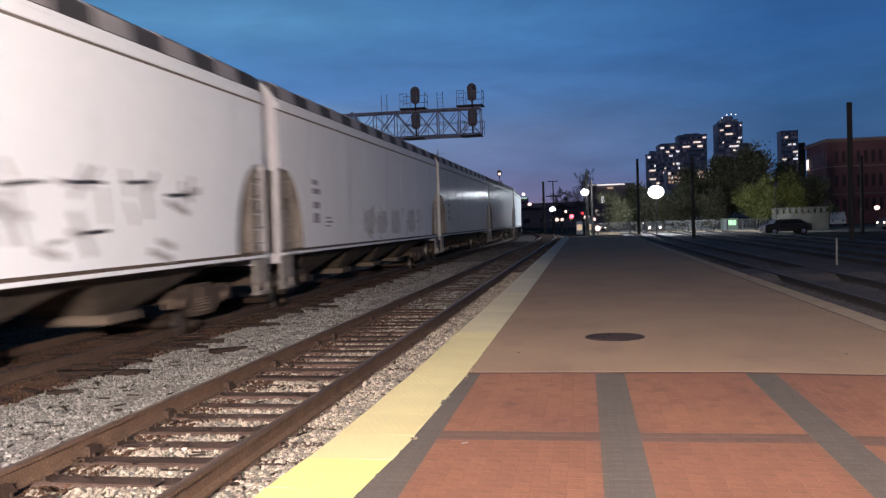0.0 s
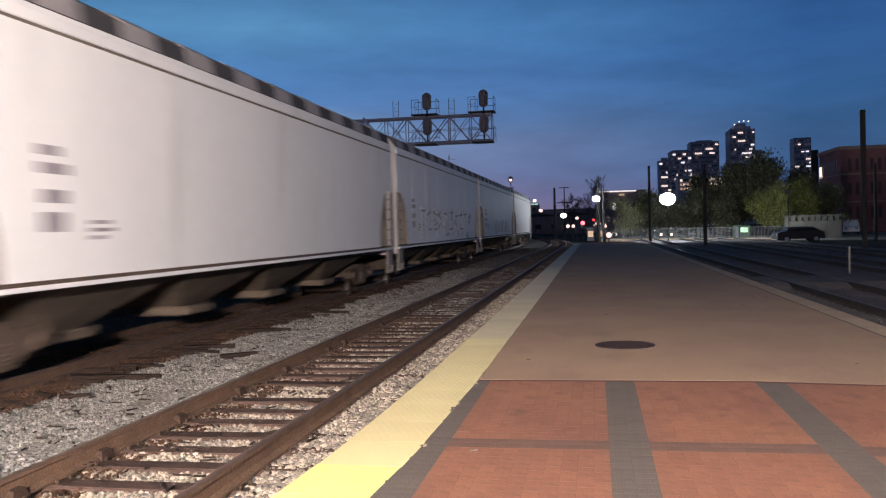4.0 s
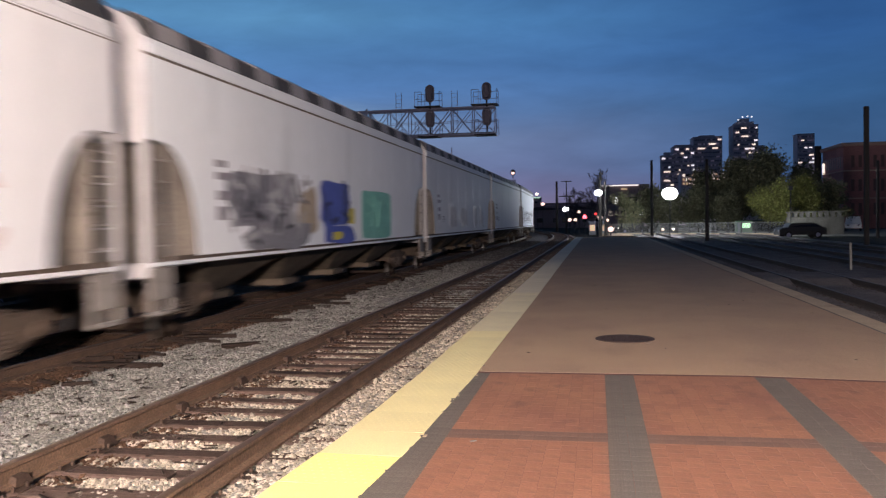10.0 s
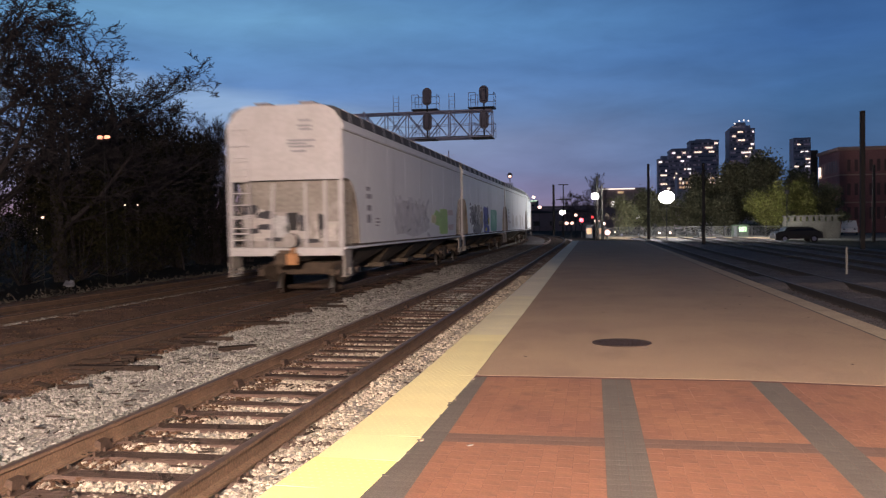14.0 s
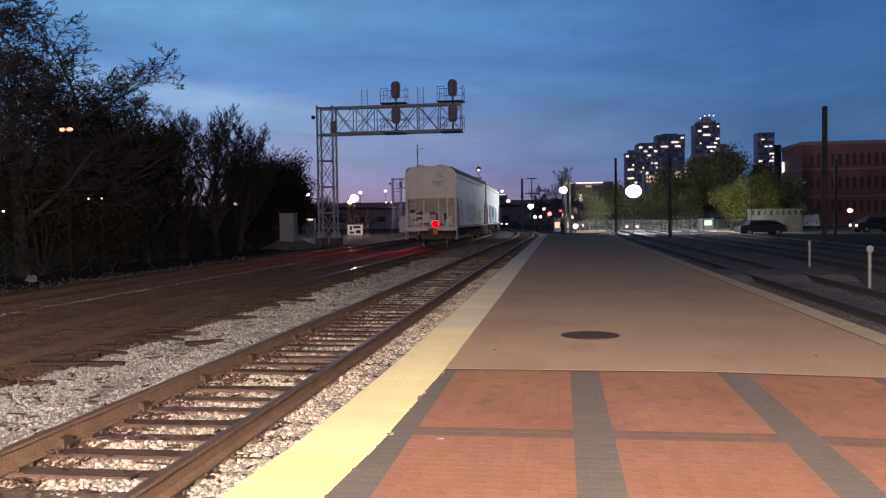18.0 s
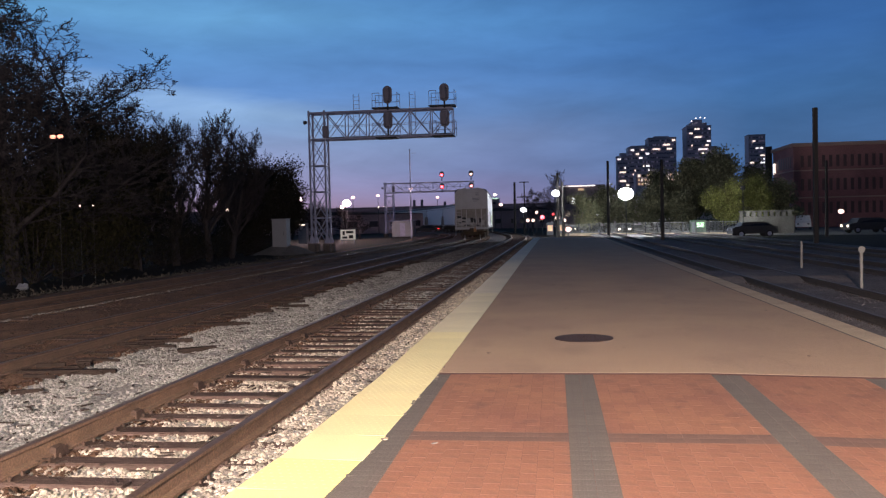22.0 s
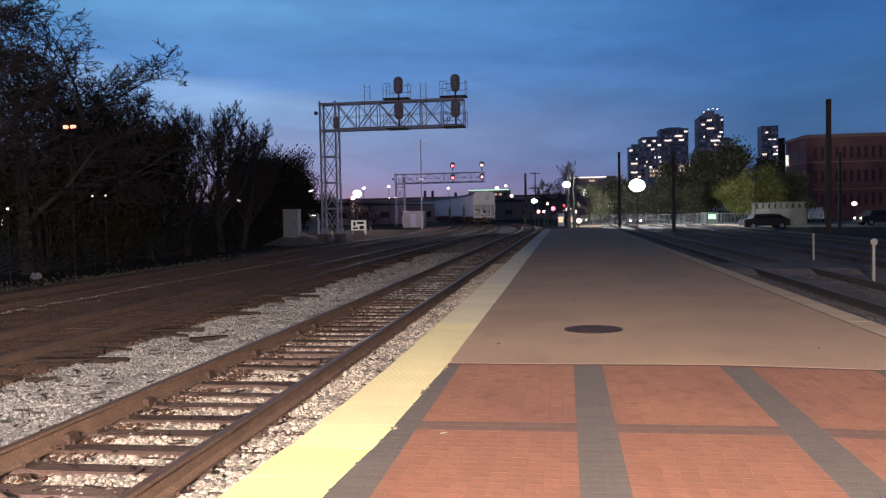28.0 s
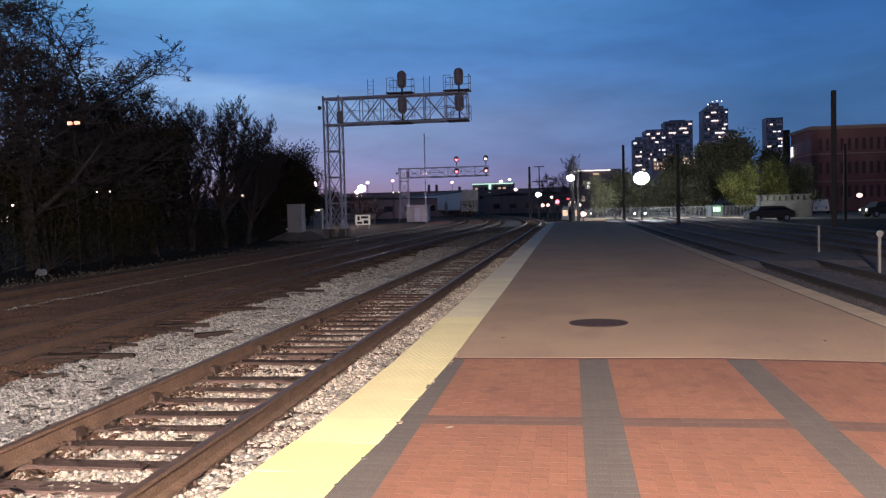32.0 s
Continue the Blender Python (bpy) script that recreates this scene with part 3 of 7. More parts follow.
lay_track("track_platform", T1, -25, 330, "rusty rails on creosoted ties beside the platform edge", (2.5, 34), head=M_RUSTTOP)
for x, ys in ((T1 - 0.705, (5.4, 6.5, 7.85, 9.3, 10.8, 12.65, 13.5, 16.0, 18.4, 21.0)), (T1 + 0.705, (6.65, 9.4, 12.6, 15.9))):
    for y in ys:
        part("rail_anchor", Mesh().loft([[(-0.05, -0.1, -0.01), (0.05, -0.11, -0.01), (0.02, -0.06, 0.07), (-0.03, -0.06, 0.08)], [(-0.05, 0.1, -0.01), (0.05, 0.1, -0.01), (0.02, 0.06, 0.075), (-0.03, 0.06, 0.08)]]), M_PLATE, bpy.data.objects["track_platform"], at=(x, y, BED_Z))
lay_track("track_main", T2, -90, 400, "rusty main line rails with polished heads on dirty ties", (6, 34))
lay_track("track_outer", T3, -90, 400, "outer main line rails on dark dirty ties", (12, 36))
lay_track("track_side", RIGHT[0], -25, 150, "dark rails of a side track along the platform's far edge", (9, 30), bend=False, head=M_DULLTOP)
lay_track("track_side", RIGHT[1], -25, 150, "dark rails of a yard track beside the platform", (20, 34), bend=False, head=M_DULLTOP)
lay_track("track_side", RIGHT[2], -25, 150, "dark rails of a yard track near the fence", (24, 34), bend=False, head=M_DULLTOP)

# gravel foot crossing over the nearest side track
cr = thing("foot_crossing", "dark gravel foot crossing filled over the side track", "crossing", (RIGHT[0], 25.9, 0))
fill = Mesh()
for x0, x1 in ((-1.5, -0.82), (-0.69, 0.69), (0.82, 1.9)):
    fill.loft([[(x0, y, -0.45), (x1, y, -0.45), (x1, y, z), (x0, y, z)] for y, z in ((-2.2, -0.37), (-1.5, -0.222), (1.4, -0.222), (2.1, -0.37))])
part("fill", fill, M_YARDBED, cr)

# loose ballast stones
def stones(name, count, area, seed, label, size=(0.011, 0.028), avoid=(), material=M_STONE, lift=0.0):
    rng = random.Random(seed)
    m = Mesh()
    base = []
    for k in range(6):
        b = Mesh().ball((0, 0, 0), 1.0, 4, 3, 0.72)
        base.append(([Vector((v[0] * rng.uniform(.65, 1.4), v[1] * rng.uniform(.65, 1.4), v[2] * rng.uniform(.7, 1.3))) for v in b.v], b.f))
    x0, x1, y0, y1 = area
    for i in range(count):
        x, y = rng.uniform(x0, x1), y0 + (y1 - y0) * rng.random() ** 1.75
        if any(abs(x - a) < 0.09 for a in avoid):
            continue
        r = rng.uniform(*size) * (1.0 + 0.55 * (rng.random() < 0.08))
        q = Euler((rng.uniform(-.6, .6), rng.uniform(-.6, .6), rng.uniform(0, 6.28))).to_matrix() * r
        vs, fs = rng.choice(base)
        c = Vector((x, y, lift + BED_Z - 0.035 + 0.035 * noise.noise((x * 1.3, y * 1.3, 3)) + r * 0.18))
        m.add([c + q @ v for v in vs], fs)
    return tagged(part(name, m, material), label, "gravel", kind="stuff")


stones("ballast_stones", 38000, (-4.4, -1.82, 3.2, 36), 1, "loose tan and grey crushed stones between the rails", size=(0.007, 0.025), avoid=(T1 - .7525, T1 + .7525), material=M_STONE_T)
stones("ballast_stones", 30000, (-6.55, -4.35, 3.2, 36), 5, "loose grey crushed stones between two tracks", size=(0.007, 0.021))
for x0, x1, sd in ((-2.64, -1.80, 31), (-5.35, -4.33, 32)):
    xs = spread(x0, x1, 7)
    strip("ballast_shoulder", xs, -24, 29, 0.5, [BED_Z - 0.02] + [BED_Z + 0.008] * 5 + [BED_Z - 0.02], M_BALLAST, "raised crushed stone shoulder beside the rail", bumpy=0.012)
    stones("ballast_stones", 11000, (x0 + 0.04, x1, 3.2, 30), sd, "tan and grey crushed stones heaped over the tie ends", (0.009, 0.025), lift=0.042, material=M_STONE_T if x0 > -3 else M_STONE)
stones("rusty_stones", 5000, (T1 - 0.70, T1 - 0.34, 3.2, 24), 14, "rust-brown stones along the inner side of the rail", (0.013, 0.03), material=M_STONE_R)
stones("rusty_stones", 1500, (T1 + 0.50, T1 + 0.70, 3.2, 20), 15, "rust-brown stones along the inner side of the rail", (0.012, 0.026), material=M_STONE_R)
stones("rusty_stones", 5000, (-7.2, -6.5, 6, 30), 16, "rust-brown stones where the pale ballast ends", (0.014, 0.03), material=M_STONE_R)
stones("ballast_stones", 6000, (-6.5, -4.4, 6.0, 26), 2, "pale crushed stones between the two tracks", (0.010, 0.024))
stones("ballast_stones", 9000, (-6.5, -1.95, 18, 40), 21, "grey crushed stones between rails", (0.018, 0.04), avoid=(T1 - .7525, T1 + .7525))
# far stones are darkened too, for the lamp light lost on the way
stones("ballast_stones", 14000, (-6.5, -1.95, 21, 60), 22, "grey crushed stones between rails, darkened for weaker lamp light", (0.018, 0.042), avoid=(T1 - .7525, T1 + .7525), material=M_STONE_M)
stones("ballast_stones", 9000, (-6.5, -1.95, 40, 76), 23, "stones of the distant bed, darkened for the missing lamp light", (0.02, 0.045), avoid=(T1 - .7525, T1 + .7525), material=M_STONE_D)
stones("ballast_stones", 14000, (4.1, 9.3, 12, 44), 3, "grey crushed stones between the side tracks", (0.007, 0.015), avoid=(RIGHT[0] - .7525, RIGHT[0] + .7525), material=M_STONE_D, lift=0.045)
stones("ballast_stones", 7000, (-14.5, -6.7, 9, 36), 6, "sparse dirty stones on the main track", (0.012, 0.024), avoid=(T2 - .7525, T2 + .7525), material=M_STONE_R, lift=0.024)

stones("ballast_stones", 900, (-11.60, -11.46, 12, 38), 41, "thin line of pale stones along the outer track", (0.010, 0.022), material=M_STONE_M, lift=0.045)
stones("ballast_stones", 500, (-9.4, -8.9, 14, 36), 42, "few pale stones inside the main track", (0.012, 0.026), material=M_STONE_M, lift=0.05)

# dark bark, twigs and splinters scattered over the ballast
D, rng = Mesh(), random.Random(91)
for i in range(900):
    x, y = rng.uniform(-6.6, -1.9), 3.6 + 24 * rng.random() ** 1.7
    a, l, w = rng.uniform(0, 3.14), rng.uniform(0.03, 0.16), rng.uniform(0.005, 0.014)
    c, d, z = math.cos(a), math.sin(a), BED_Z + rng.uniform(0.0, 0.03)
    D.add([(x + c * p - d * q, y + d * p + c * q, z + h) for h in (0.0, 0.012) for p, q in ((-l / 2, -w), (l / 2, -w * 0.5), (l / 2, w * 0.5), (-l / 2, w))], [(0, 1, 2, 3), (4, 5, 6, 7), (0, 1, 5, 4), (2, 3, 7, 6), (1, 2, 6, 5), (3, 0, 4, 7)])
for i in range(70):     # splinters of rotten ties where the pale ballast ends
    y = 9.0 + 32 * rng.random() ** 1.4
    x, a, l, w = rng.gauss(-6.65, 0.18), rng.gauss(0.1, 0.22), rng.uniform(0.15, 0.7), rng.uniform(0.02, 0.05)
    c, d, z = math.cos(a), math.sin(a), BED_Z - 0.01
    D.add([(x + c * p - d * q, y + d * p + c * q, z + h) for h in (0.0, rng.uniform(0.03, 0.06)) for p, q in ((-l / 2, -w), (l / 2, -w * 0.5), (l / 2, w * 0.5), (-l / 2, w))], [(0, 1, 2, 3), (4, 5, 6, 7), (0, 1, 5, 4), (2, 3, 7, 6), (1, 2, 6, 5), (3, 0, 4, 7)])
tagged(part("ballast_debris", D, M_OLDTIE), "dark twigs and splinters scattered over the ballast", "debris", kind="stuff")

# worn-out ties left lying on the ballast beside the main track
for x, y, a, w in ((-6.55, 10.4, 4, 1.5), (-6.5, 13.3, 12, 0.9), (-5.5, 12.4, 38, 0.75), (-6.3, 15.6, 8, 0.8), (-6.1, 19.0, 10, 0.7)):
    ot = thing("discarded_tie", "broken dark wooden tie lying on the ballast", "timber", (x, y, BED_Z - 0.02), "old ties on the ballast", rz=a)
    part("timber", Mesh().loft([[(-w / 2, -0.09, -0.04), (-w / 2 + 0.05, 0.1, -0.04), (-w / 2 + 0.03, 0.09, 0.045), (-w / 2 - 0.03, -0.08, 0.04)], [(w / 2, -0.1, -0.04), (w / 2 - 0.04, 0.09, -0.04), (w / 2 - 0.08, 0.08, 0.035), (w / 2 - 0.02, -0.09, 0.05)]]), M_OLDTIE, ot)

# ---- platform ----
PX0, PX1, PY0, PY1 = -1.84, 4.05, -30.0, 73.0
LINE_Y = 8.24


def crown(x):
    return 0.0 if x < 1.4 else -0.026 * (x - 1.4)


plat = thing("platform", "low railway platform with tan concrete, red pavers and yellow edge", "platform", kind="structure")
# body of the platform, its top just under the paving
body = Mesh()
body.loft([[(-1.80, y, -0.7), (3.98, y, -0.7), (3.98, y, -0.16), (1.4, y, -0.08), (-1.80, y, -0.08)] for y in (PY0, PY1)])
part("platform_body", body, M_CURB, plat)
deck = Mesh()
dx = [-1.228, -0.4, 0.5, 1.4, 2.1, 2.9, 3.6, 3.84]
for y0, y1 in ((LINE_Y, 20.0), (20.0, 35.0), (35.0, 52.0), (52.0, PY1 - 0.3)):
    n = len(dx)
    vs = [(x, y, crown(x)) for y in (y0, y1) for x in dx] + [(x, y, -0.09) for y in (y0, y1) for x in (dx[0], dx[-1])]
    fs = [(i, i + 1, n + i + 1, n + i) for i in range(n - 1)]
    fs += [(0, n, 2 * n + 2, 2 * n), (n - 1, 2 * n + 1, 2 * n + 3, 2 * n - 1), (0, 2 * n, 2 * n + 1, *range(n - 1, 0, -1))]
    deck.add(vs, fs)
part("concrete_deck", deck, M_CONC, plat)
for y0 in spread(-28, 70, 33):
    part("kerb_stone", Mesh().box(3.70, PX1, y0, y0 + 3.0615, -0.55, crown(3.85) + 0.006, 0.012), M_CURB, plat)
part("kerb_joint", Mesh().box(3.676, 3.698, LINE_Y, PY1 - 0.3, -0.12, crown(3.69) + 0.005), M_GREYP, plat)
part("end_kerb", Mesh().box(-1.83, 3.84, PY1 - 0.296, PY1, -0.6, -0.055, 0.015), M_CURB, plat)

# tactile edge: tiles with rows of low domes
def edge_x(y):
    """The tiled edge was laid a little crooked."""
    for (a, p), (b, q) in zip(EDGE, EDGE[1:]):
        if y < b:
            return p + (q - p) * (y - a) / (b - a) + 0.002 * math.sin(y * 5)
    return EDGE[-1][1]


EDGE = ((-9.0, -1.6), (3.0, -1.6), (4.3, -1.58), (5.6, -1.505), (6.4, -1.49), (8.2, -1.46), (16.0, -1.46), (30.0, -1.5), (80.0, -1.52))
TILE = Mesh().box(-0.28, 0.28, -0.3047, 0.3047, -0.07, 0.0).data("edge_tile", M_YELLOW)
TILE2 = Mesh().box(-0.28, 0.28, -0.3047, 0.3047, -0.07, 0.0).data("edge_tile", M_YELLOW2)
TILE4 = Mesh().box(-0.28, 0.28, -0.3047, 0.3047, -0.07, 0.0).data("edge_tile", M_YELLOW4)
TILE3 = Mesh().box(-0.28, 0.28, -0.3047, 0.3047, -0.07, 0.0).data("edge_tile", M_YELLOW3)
rng = random.Random(8)
y = 1.2 - 12 * 0.61
yellow_domes, pale_domes = Mesh(), Mesh()
i = 0
while y < PY1 - 0.5:
    # tile colour is graded along the platform, painting the lamps' falling light
    tone_at = y + rng.uniform(-1.5, 1.5)
    pale = tone_at > 12
    part("edge_tile", TILE2 if y < 4.9 else TILE3 if tone_at > 18 else TILE4 if tone_at > 11 else TILE, None, plat, at=pose(edge_x(y), y, 0.004, 0, 0, -math.degrees(edge_x(y + 0.3) - edge_x(y - 0.3)) / 0.6))
    if 3.6 < y < 30:
        for a in range(9):
            for b in range(9):
                cx, cy = edge_x(y) - 0.254 + (a + 0.5 * (b % 2)) * 0.0598, y - 0.264 + b * 0.066
                vs = [(cx + r * math.cos(k * 1.0472), cy + r * math.sin(k * 1.0472), z) for r, z in ((0.015, 0.0035), (0.010, 0.0036 + 0.0022 * min(1.0, max(0.15, (y - 3.6) / 5)))) for k in range(6)]
                (pale_domes if pale else yellow_domes).add(vs, [(k, (k + 1) % 6, 6 + (k + 1) % 6, 6 + k) for k in range(6)] + [(6, 7, 8, 9, 10, 11)])
    y += 0.61
    i += 1
tagged(part("tile_domes", yellow_domes, M_YELLOW, plat), kind="stuff")
tagged(part("tile_domes", pale_domes, M_YELLOW3, plat), kind="stuff")
part("edge_nosing", Mesh().box(PX0, -1.806, PY0, PY1, -0.5, -0.075, 0.01), M_CURB, plat)

# paver field: red fields between grey bands
part("paver_bed", Mesh().add([(-1.34, -6.4, -0.0007), (1.4, -6.4, -0.0007), (3.84, -6.4, -0.0007 + crown(3.84)), (3.84, 8.152, -0.0007 + crown(3.84)), (1.4, 8.152, -0.0007), (-1.34, 8.152, -0.0007)], [(0, 1, 4, 5), (1, 2, 3, 4)]), M_JOINT, plat)
RED_P = Mesh().box(-0.0995, 0.0995, -0.0496, 0.0496, -0.05, 0)
BANDS = [(-1.33, -1.05), (0.06, 0.33), (1.43, 1.70), (2.80, 3.07)]
red_rest, grey_rest = Mesh(), Mesh()
rng = random.Random(12)


@lru_cache(None)
def brick_of(w, long):
    return Mesh().box(-w / 2 + 0.001, w / 2 - 0.001, -long / 2 + 0.001, long / 2 - 0.001, -0.05, 0)


@lru_cache(None)
def brick_data(w, long):
    return brick_of(w, long).data("red_paver", M_BRICK)


@lru_cache(None)
def grey_of(k):
    return Mesh().box(-0.0995 * k, 0.0995 * k, -0.0496, 0.0496, -0.05, 0).data("grey_paver", M_GREYP)


# bricks run lengthwise along the platform, every other column shifted by half
fields = [(-1.05, 0.06), (0.33, 1.43), (1.70, 2.80), (3.07, 3.84)]
for x0, x1 in fields:
    n = round((x1 - x0) / 0.1)
    w = round((x1 - x0) / n, 4)
    for i in range(n):
        x = x0 + (i + 0.5) * w
        for ya, yb in ((-6.05, 5.676), (5.9145, 8.152)):
            y = ya
            while y < yb - 0.012:
                long = round(min(0.1 if y == ya and i % 2 else 0.2, yb - y), 4)
                m = pose(x, y + long / 2, crown(x), 0, 1.49 if x > 1.4 else 0, rng.uniform(-.15, .15))
                if 3.9 < y < 5.6 and x0 < 2:
                    part("red_paver", brick_data(w, long), None, plat, at=m)
                else:
                    b = brick_of(w, long)
                    red_rest.add([m @ Vector(v) for v in b.v], b.f)
                y += long
for x0, x1 in BANDS:
    y = -6.0
    k = 0
    while y < LINE_Y - 0.05:
        for x in ((x0 + 0.14,) if x0 < -1 else (x0 + 0.0675, x1 - 0.0675)):
            m = pose(x, y, crown(x), 0, 1.49 if x > 1.4 else 0, rng.uniform(-.15, .15))
            sx = ((x1 - x0) / (1 if x0 < -1 else 2) - 0.003) / 0.197
            if y > 3.95:
                part("grey_paver", grey_of(round(sx, 4)), None, plat, at=m)
            else:
                grey_rest.add([m @ Vector((v[0] * sx, v[1], v[2])) for v in RED_P.v], RED_P.f)
        y += 0.1
        k += 1
# the narrow cross band of brown-grey pavers
@lru_cache(None)
def brown_of(w):
    return Mesh().box(-w / 2 + 0.0006, w / 2 - 0.0006, -0.0592, 0.0592, -0.05, 0).data("brown_paver", M_BROWNP)


M_BROWNP = mat("brown_grey_paver", (0.145, 0.082, 0.062), 0.88, vary=0.2, scale=3, grain=80, rand=0.08)
for x0, x1 in fields:
    n = round((x1 - x0) / 0.1)
    w = (x1 - x0) / n
    for i in range(n):
        x = x0 + (i + 0.5) * w
        for yy in (5.735, 5.855):
            m = pose(x, yy, crown(x), 0, 1.49 if x > 1.4 else 0)
            part("brown_paver", brown_of(round(w, 4)), None, plat, at=m)
tagged(part("red_paver_field", red_rest, M_BRICKJ, plat), kind="stuff")
tagged(part("grey_paver_bands", grey_rest, M_GREYPJ, plat), kind="stuff")
border = Mesh()
border.add([(-1.34, 8.152, -0.0015), (1.4, 8.152, -0.0015), (3.84, 8.152, crown(3.84) - 0.0015), (-1.34, LINE_Y + 0.002, -0.0015), (1.4, LINE_Y + 0.002, -0.0015), (3.84, LINE_Y + 0.002, crown(3.84) - 0.0015)], [(0, 1, 4, 3), (1, 2, 5, 4)])
part("border_strip", border, mat("dark_joint_mortar", (0.13, 0.055, 0.04), 0.9, vary=0.25, scale=3, grain=60), plat, "dark mortar border where pavers meet concrete")
part("platform_rear_deck", Mesh().box(-1.80, 3.84, PY0, -6.45, -0.07, 0.0, 0.01), M_CONC, plat)

# iron access cover in the deck
cov = thing("manhole_cover", "round dark cast iron cover flush in the concrete platform", "manhole cover", (0.33, 10.65, 0.0))
part("rim", Mesh().tube((0, 0, -0.02), (0, 0, 0.006), 0.37, 0.365, 40), M_IRON, cov)
cm = Mesh().tube((0, 0, 0), (0, 0, 0.010), 0.335, 0.33, 40)
for a in range(-4, 5):
    for b in range(-4, 5):
        if math.hypot(a, b) < 4.2:
            cm.box(a * .068 - .016, a * .068 + .016, b * .068 - .016, b * .068 + .016, 0.008, 0.0115, 0.001)
part("lid", cm, M_IRON, cov)
# chipped dark stain beside the edge tile
ch = thing("chipped_corner", "small broken chips of mortar along the yellow tiles", "debris", (-1.24, 6.42, 0.0))
rng = random.Random(19)
for i in range(16):
    cy = rng.uniform(-2.2, 3.4)
    cx = edge_x(6.42 + cy) + 0.283 + 1.24 + rng.uniform(-0.012, 0.02)
    a = [2 * math.pi * k / 7 for k in range(7)]
    r = [rng.uniform(0.008, 0.03) for k in a]
    part("chip", Mesh().loft([[(cx + q * 0.7 * math.cos(t), cy + q * 1.5 * math.sin(t), z) for q, t in zip(r, a)] for z in (-0.004, 0.0055)]), M_GREYP if i % 4 else M_CURB, ch)

# grit and leaf scraps lying on the deck
rng = random.Random(51)
for i in range(14):
    x, y = rng.uniform(-0.9, 3.4), rng.uniform(4.4, 24)
    sc = thing("deck_scrap", "small dry leaf scrap lying on the platform", "litter", (x, y, crown(x) + 0.001), "scraps on the platform", rz=rng.uniform(0, 360))
    a = rng.uniform(0.012, 0.028)
    part("scrap", Mesh().loft([[(-a, -a * 0.4, 0), (a, -a * 0.3, 0), (a * 0.7, a * 0.5, 0), (-a * 0.8, a * 0.4, 0)], [(-a, -a * 0.4, 0.004), (a, -a * 0.3, 0.006), (a * 0.7, a * 0.5, 0.003), (-a * 0.8, a * 0.4, 0.005)]]), rng.choice((M_IRON, M_TIE, M_WHITEP)), sc)

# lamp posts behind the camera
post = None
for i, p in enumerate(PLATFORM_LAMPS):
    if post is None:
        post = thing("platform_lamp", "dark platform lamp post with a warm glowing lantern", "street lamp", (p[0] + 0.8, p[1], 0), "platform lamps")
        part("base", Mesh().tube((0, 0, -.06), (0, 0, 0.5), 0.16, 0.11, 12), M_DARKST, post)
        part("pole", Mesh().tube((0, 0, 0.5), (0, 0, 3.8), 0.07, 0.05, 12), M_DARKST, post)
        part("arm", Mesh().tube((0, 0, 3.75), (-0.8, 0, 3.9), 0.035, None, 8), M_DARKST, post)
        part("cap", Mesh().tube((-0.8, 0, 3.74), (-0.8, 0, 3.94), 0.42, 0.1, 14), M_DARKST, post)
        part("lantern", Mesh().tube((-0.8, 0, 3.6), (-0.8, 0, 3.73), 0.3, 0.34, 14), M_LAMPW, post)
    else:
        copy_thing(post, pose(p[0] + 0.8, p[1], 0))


# ---- signal bridges ----
M_PINKR = glow("pale_red_signal_lens", (1.0, 0.38, 0.42), 2.4)
M_HEADG = mat("grey_signal_backplate", (0.14, 0.13, 0.17), 0.7, vary=0.15, scale=3)


def signal_head(parent, at, lens, aspects=3, lit=()):
    """A hooded colour light signal on a short bracket; it faces the camera side."""
    x, y, z = at
    h = 0.46 * aspects
    back = Mesh()
    n = 16
    ring = [(x + 0.37 * math.cos(a), y, z + h / 2 + (h / 2 - 0.37) * (1 if math.sin(a) >= 0 else -1) + 0.37 * math.sin(a)) for a in [2 * math.pi * i / n for i in range(n)]]
    back.loft([[(p[0], y - 0.03, p[2]) for p in ring], [(p[0], y + 0.03, p[2]) for p in ring]][::-1])
    head = part("signal_head", back, M_BLACK if lit else M_HEADG, parent)
    f = 1 if lit else -1              # unlit heads face away from the platform
    y0, y1 = sorted((y + f * 0.03, y + f * 0.32))
    part("case", Mesh().box(x - 0.2, x + 0.2, y0, y1, z + 0.15, z + h - 0.15, 0.05), M_DARKST if lit else M_HEADG, head)
    for i in range(aspects):
        cz = z + 0.37 + i * (h - 0.74) / max(1, aspects - 1)
        on = i in lit
        # lit lenses are drawn twice as wide, standing for their glow
        part("lens", Mesh().tube((x, y - f * 0.06, cz), (x, y - f * 0.03, cz), 0.21 if on else 0.105, None, 14), lens if on else M_GLASSD, head)
        hood = Mesh()
        pts = [(math.cos(a) * 0.135, math.sin(a) * 0.135) for a in [radians(d) for d in range(-20, 201, 20)]]
        hood.add([(x + p, y - f * 0.03, cz + q) for p, q in pts] + [(x + p, y - f * 0.33, cz + q) for p, q in pts], [(k, k + 1, len(pts) + k + 1, len(pts) + k) for k in range(len(pts) - 1)])
        if not on:
            part("hood", hood, M_BLACK, head)
    return head


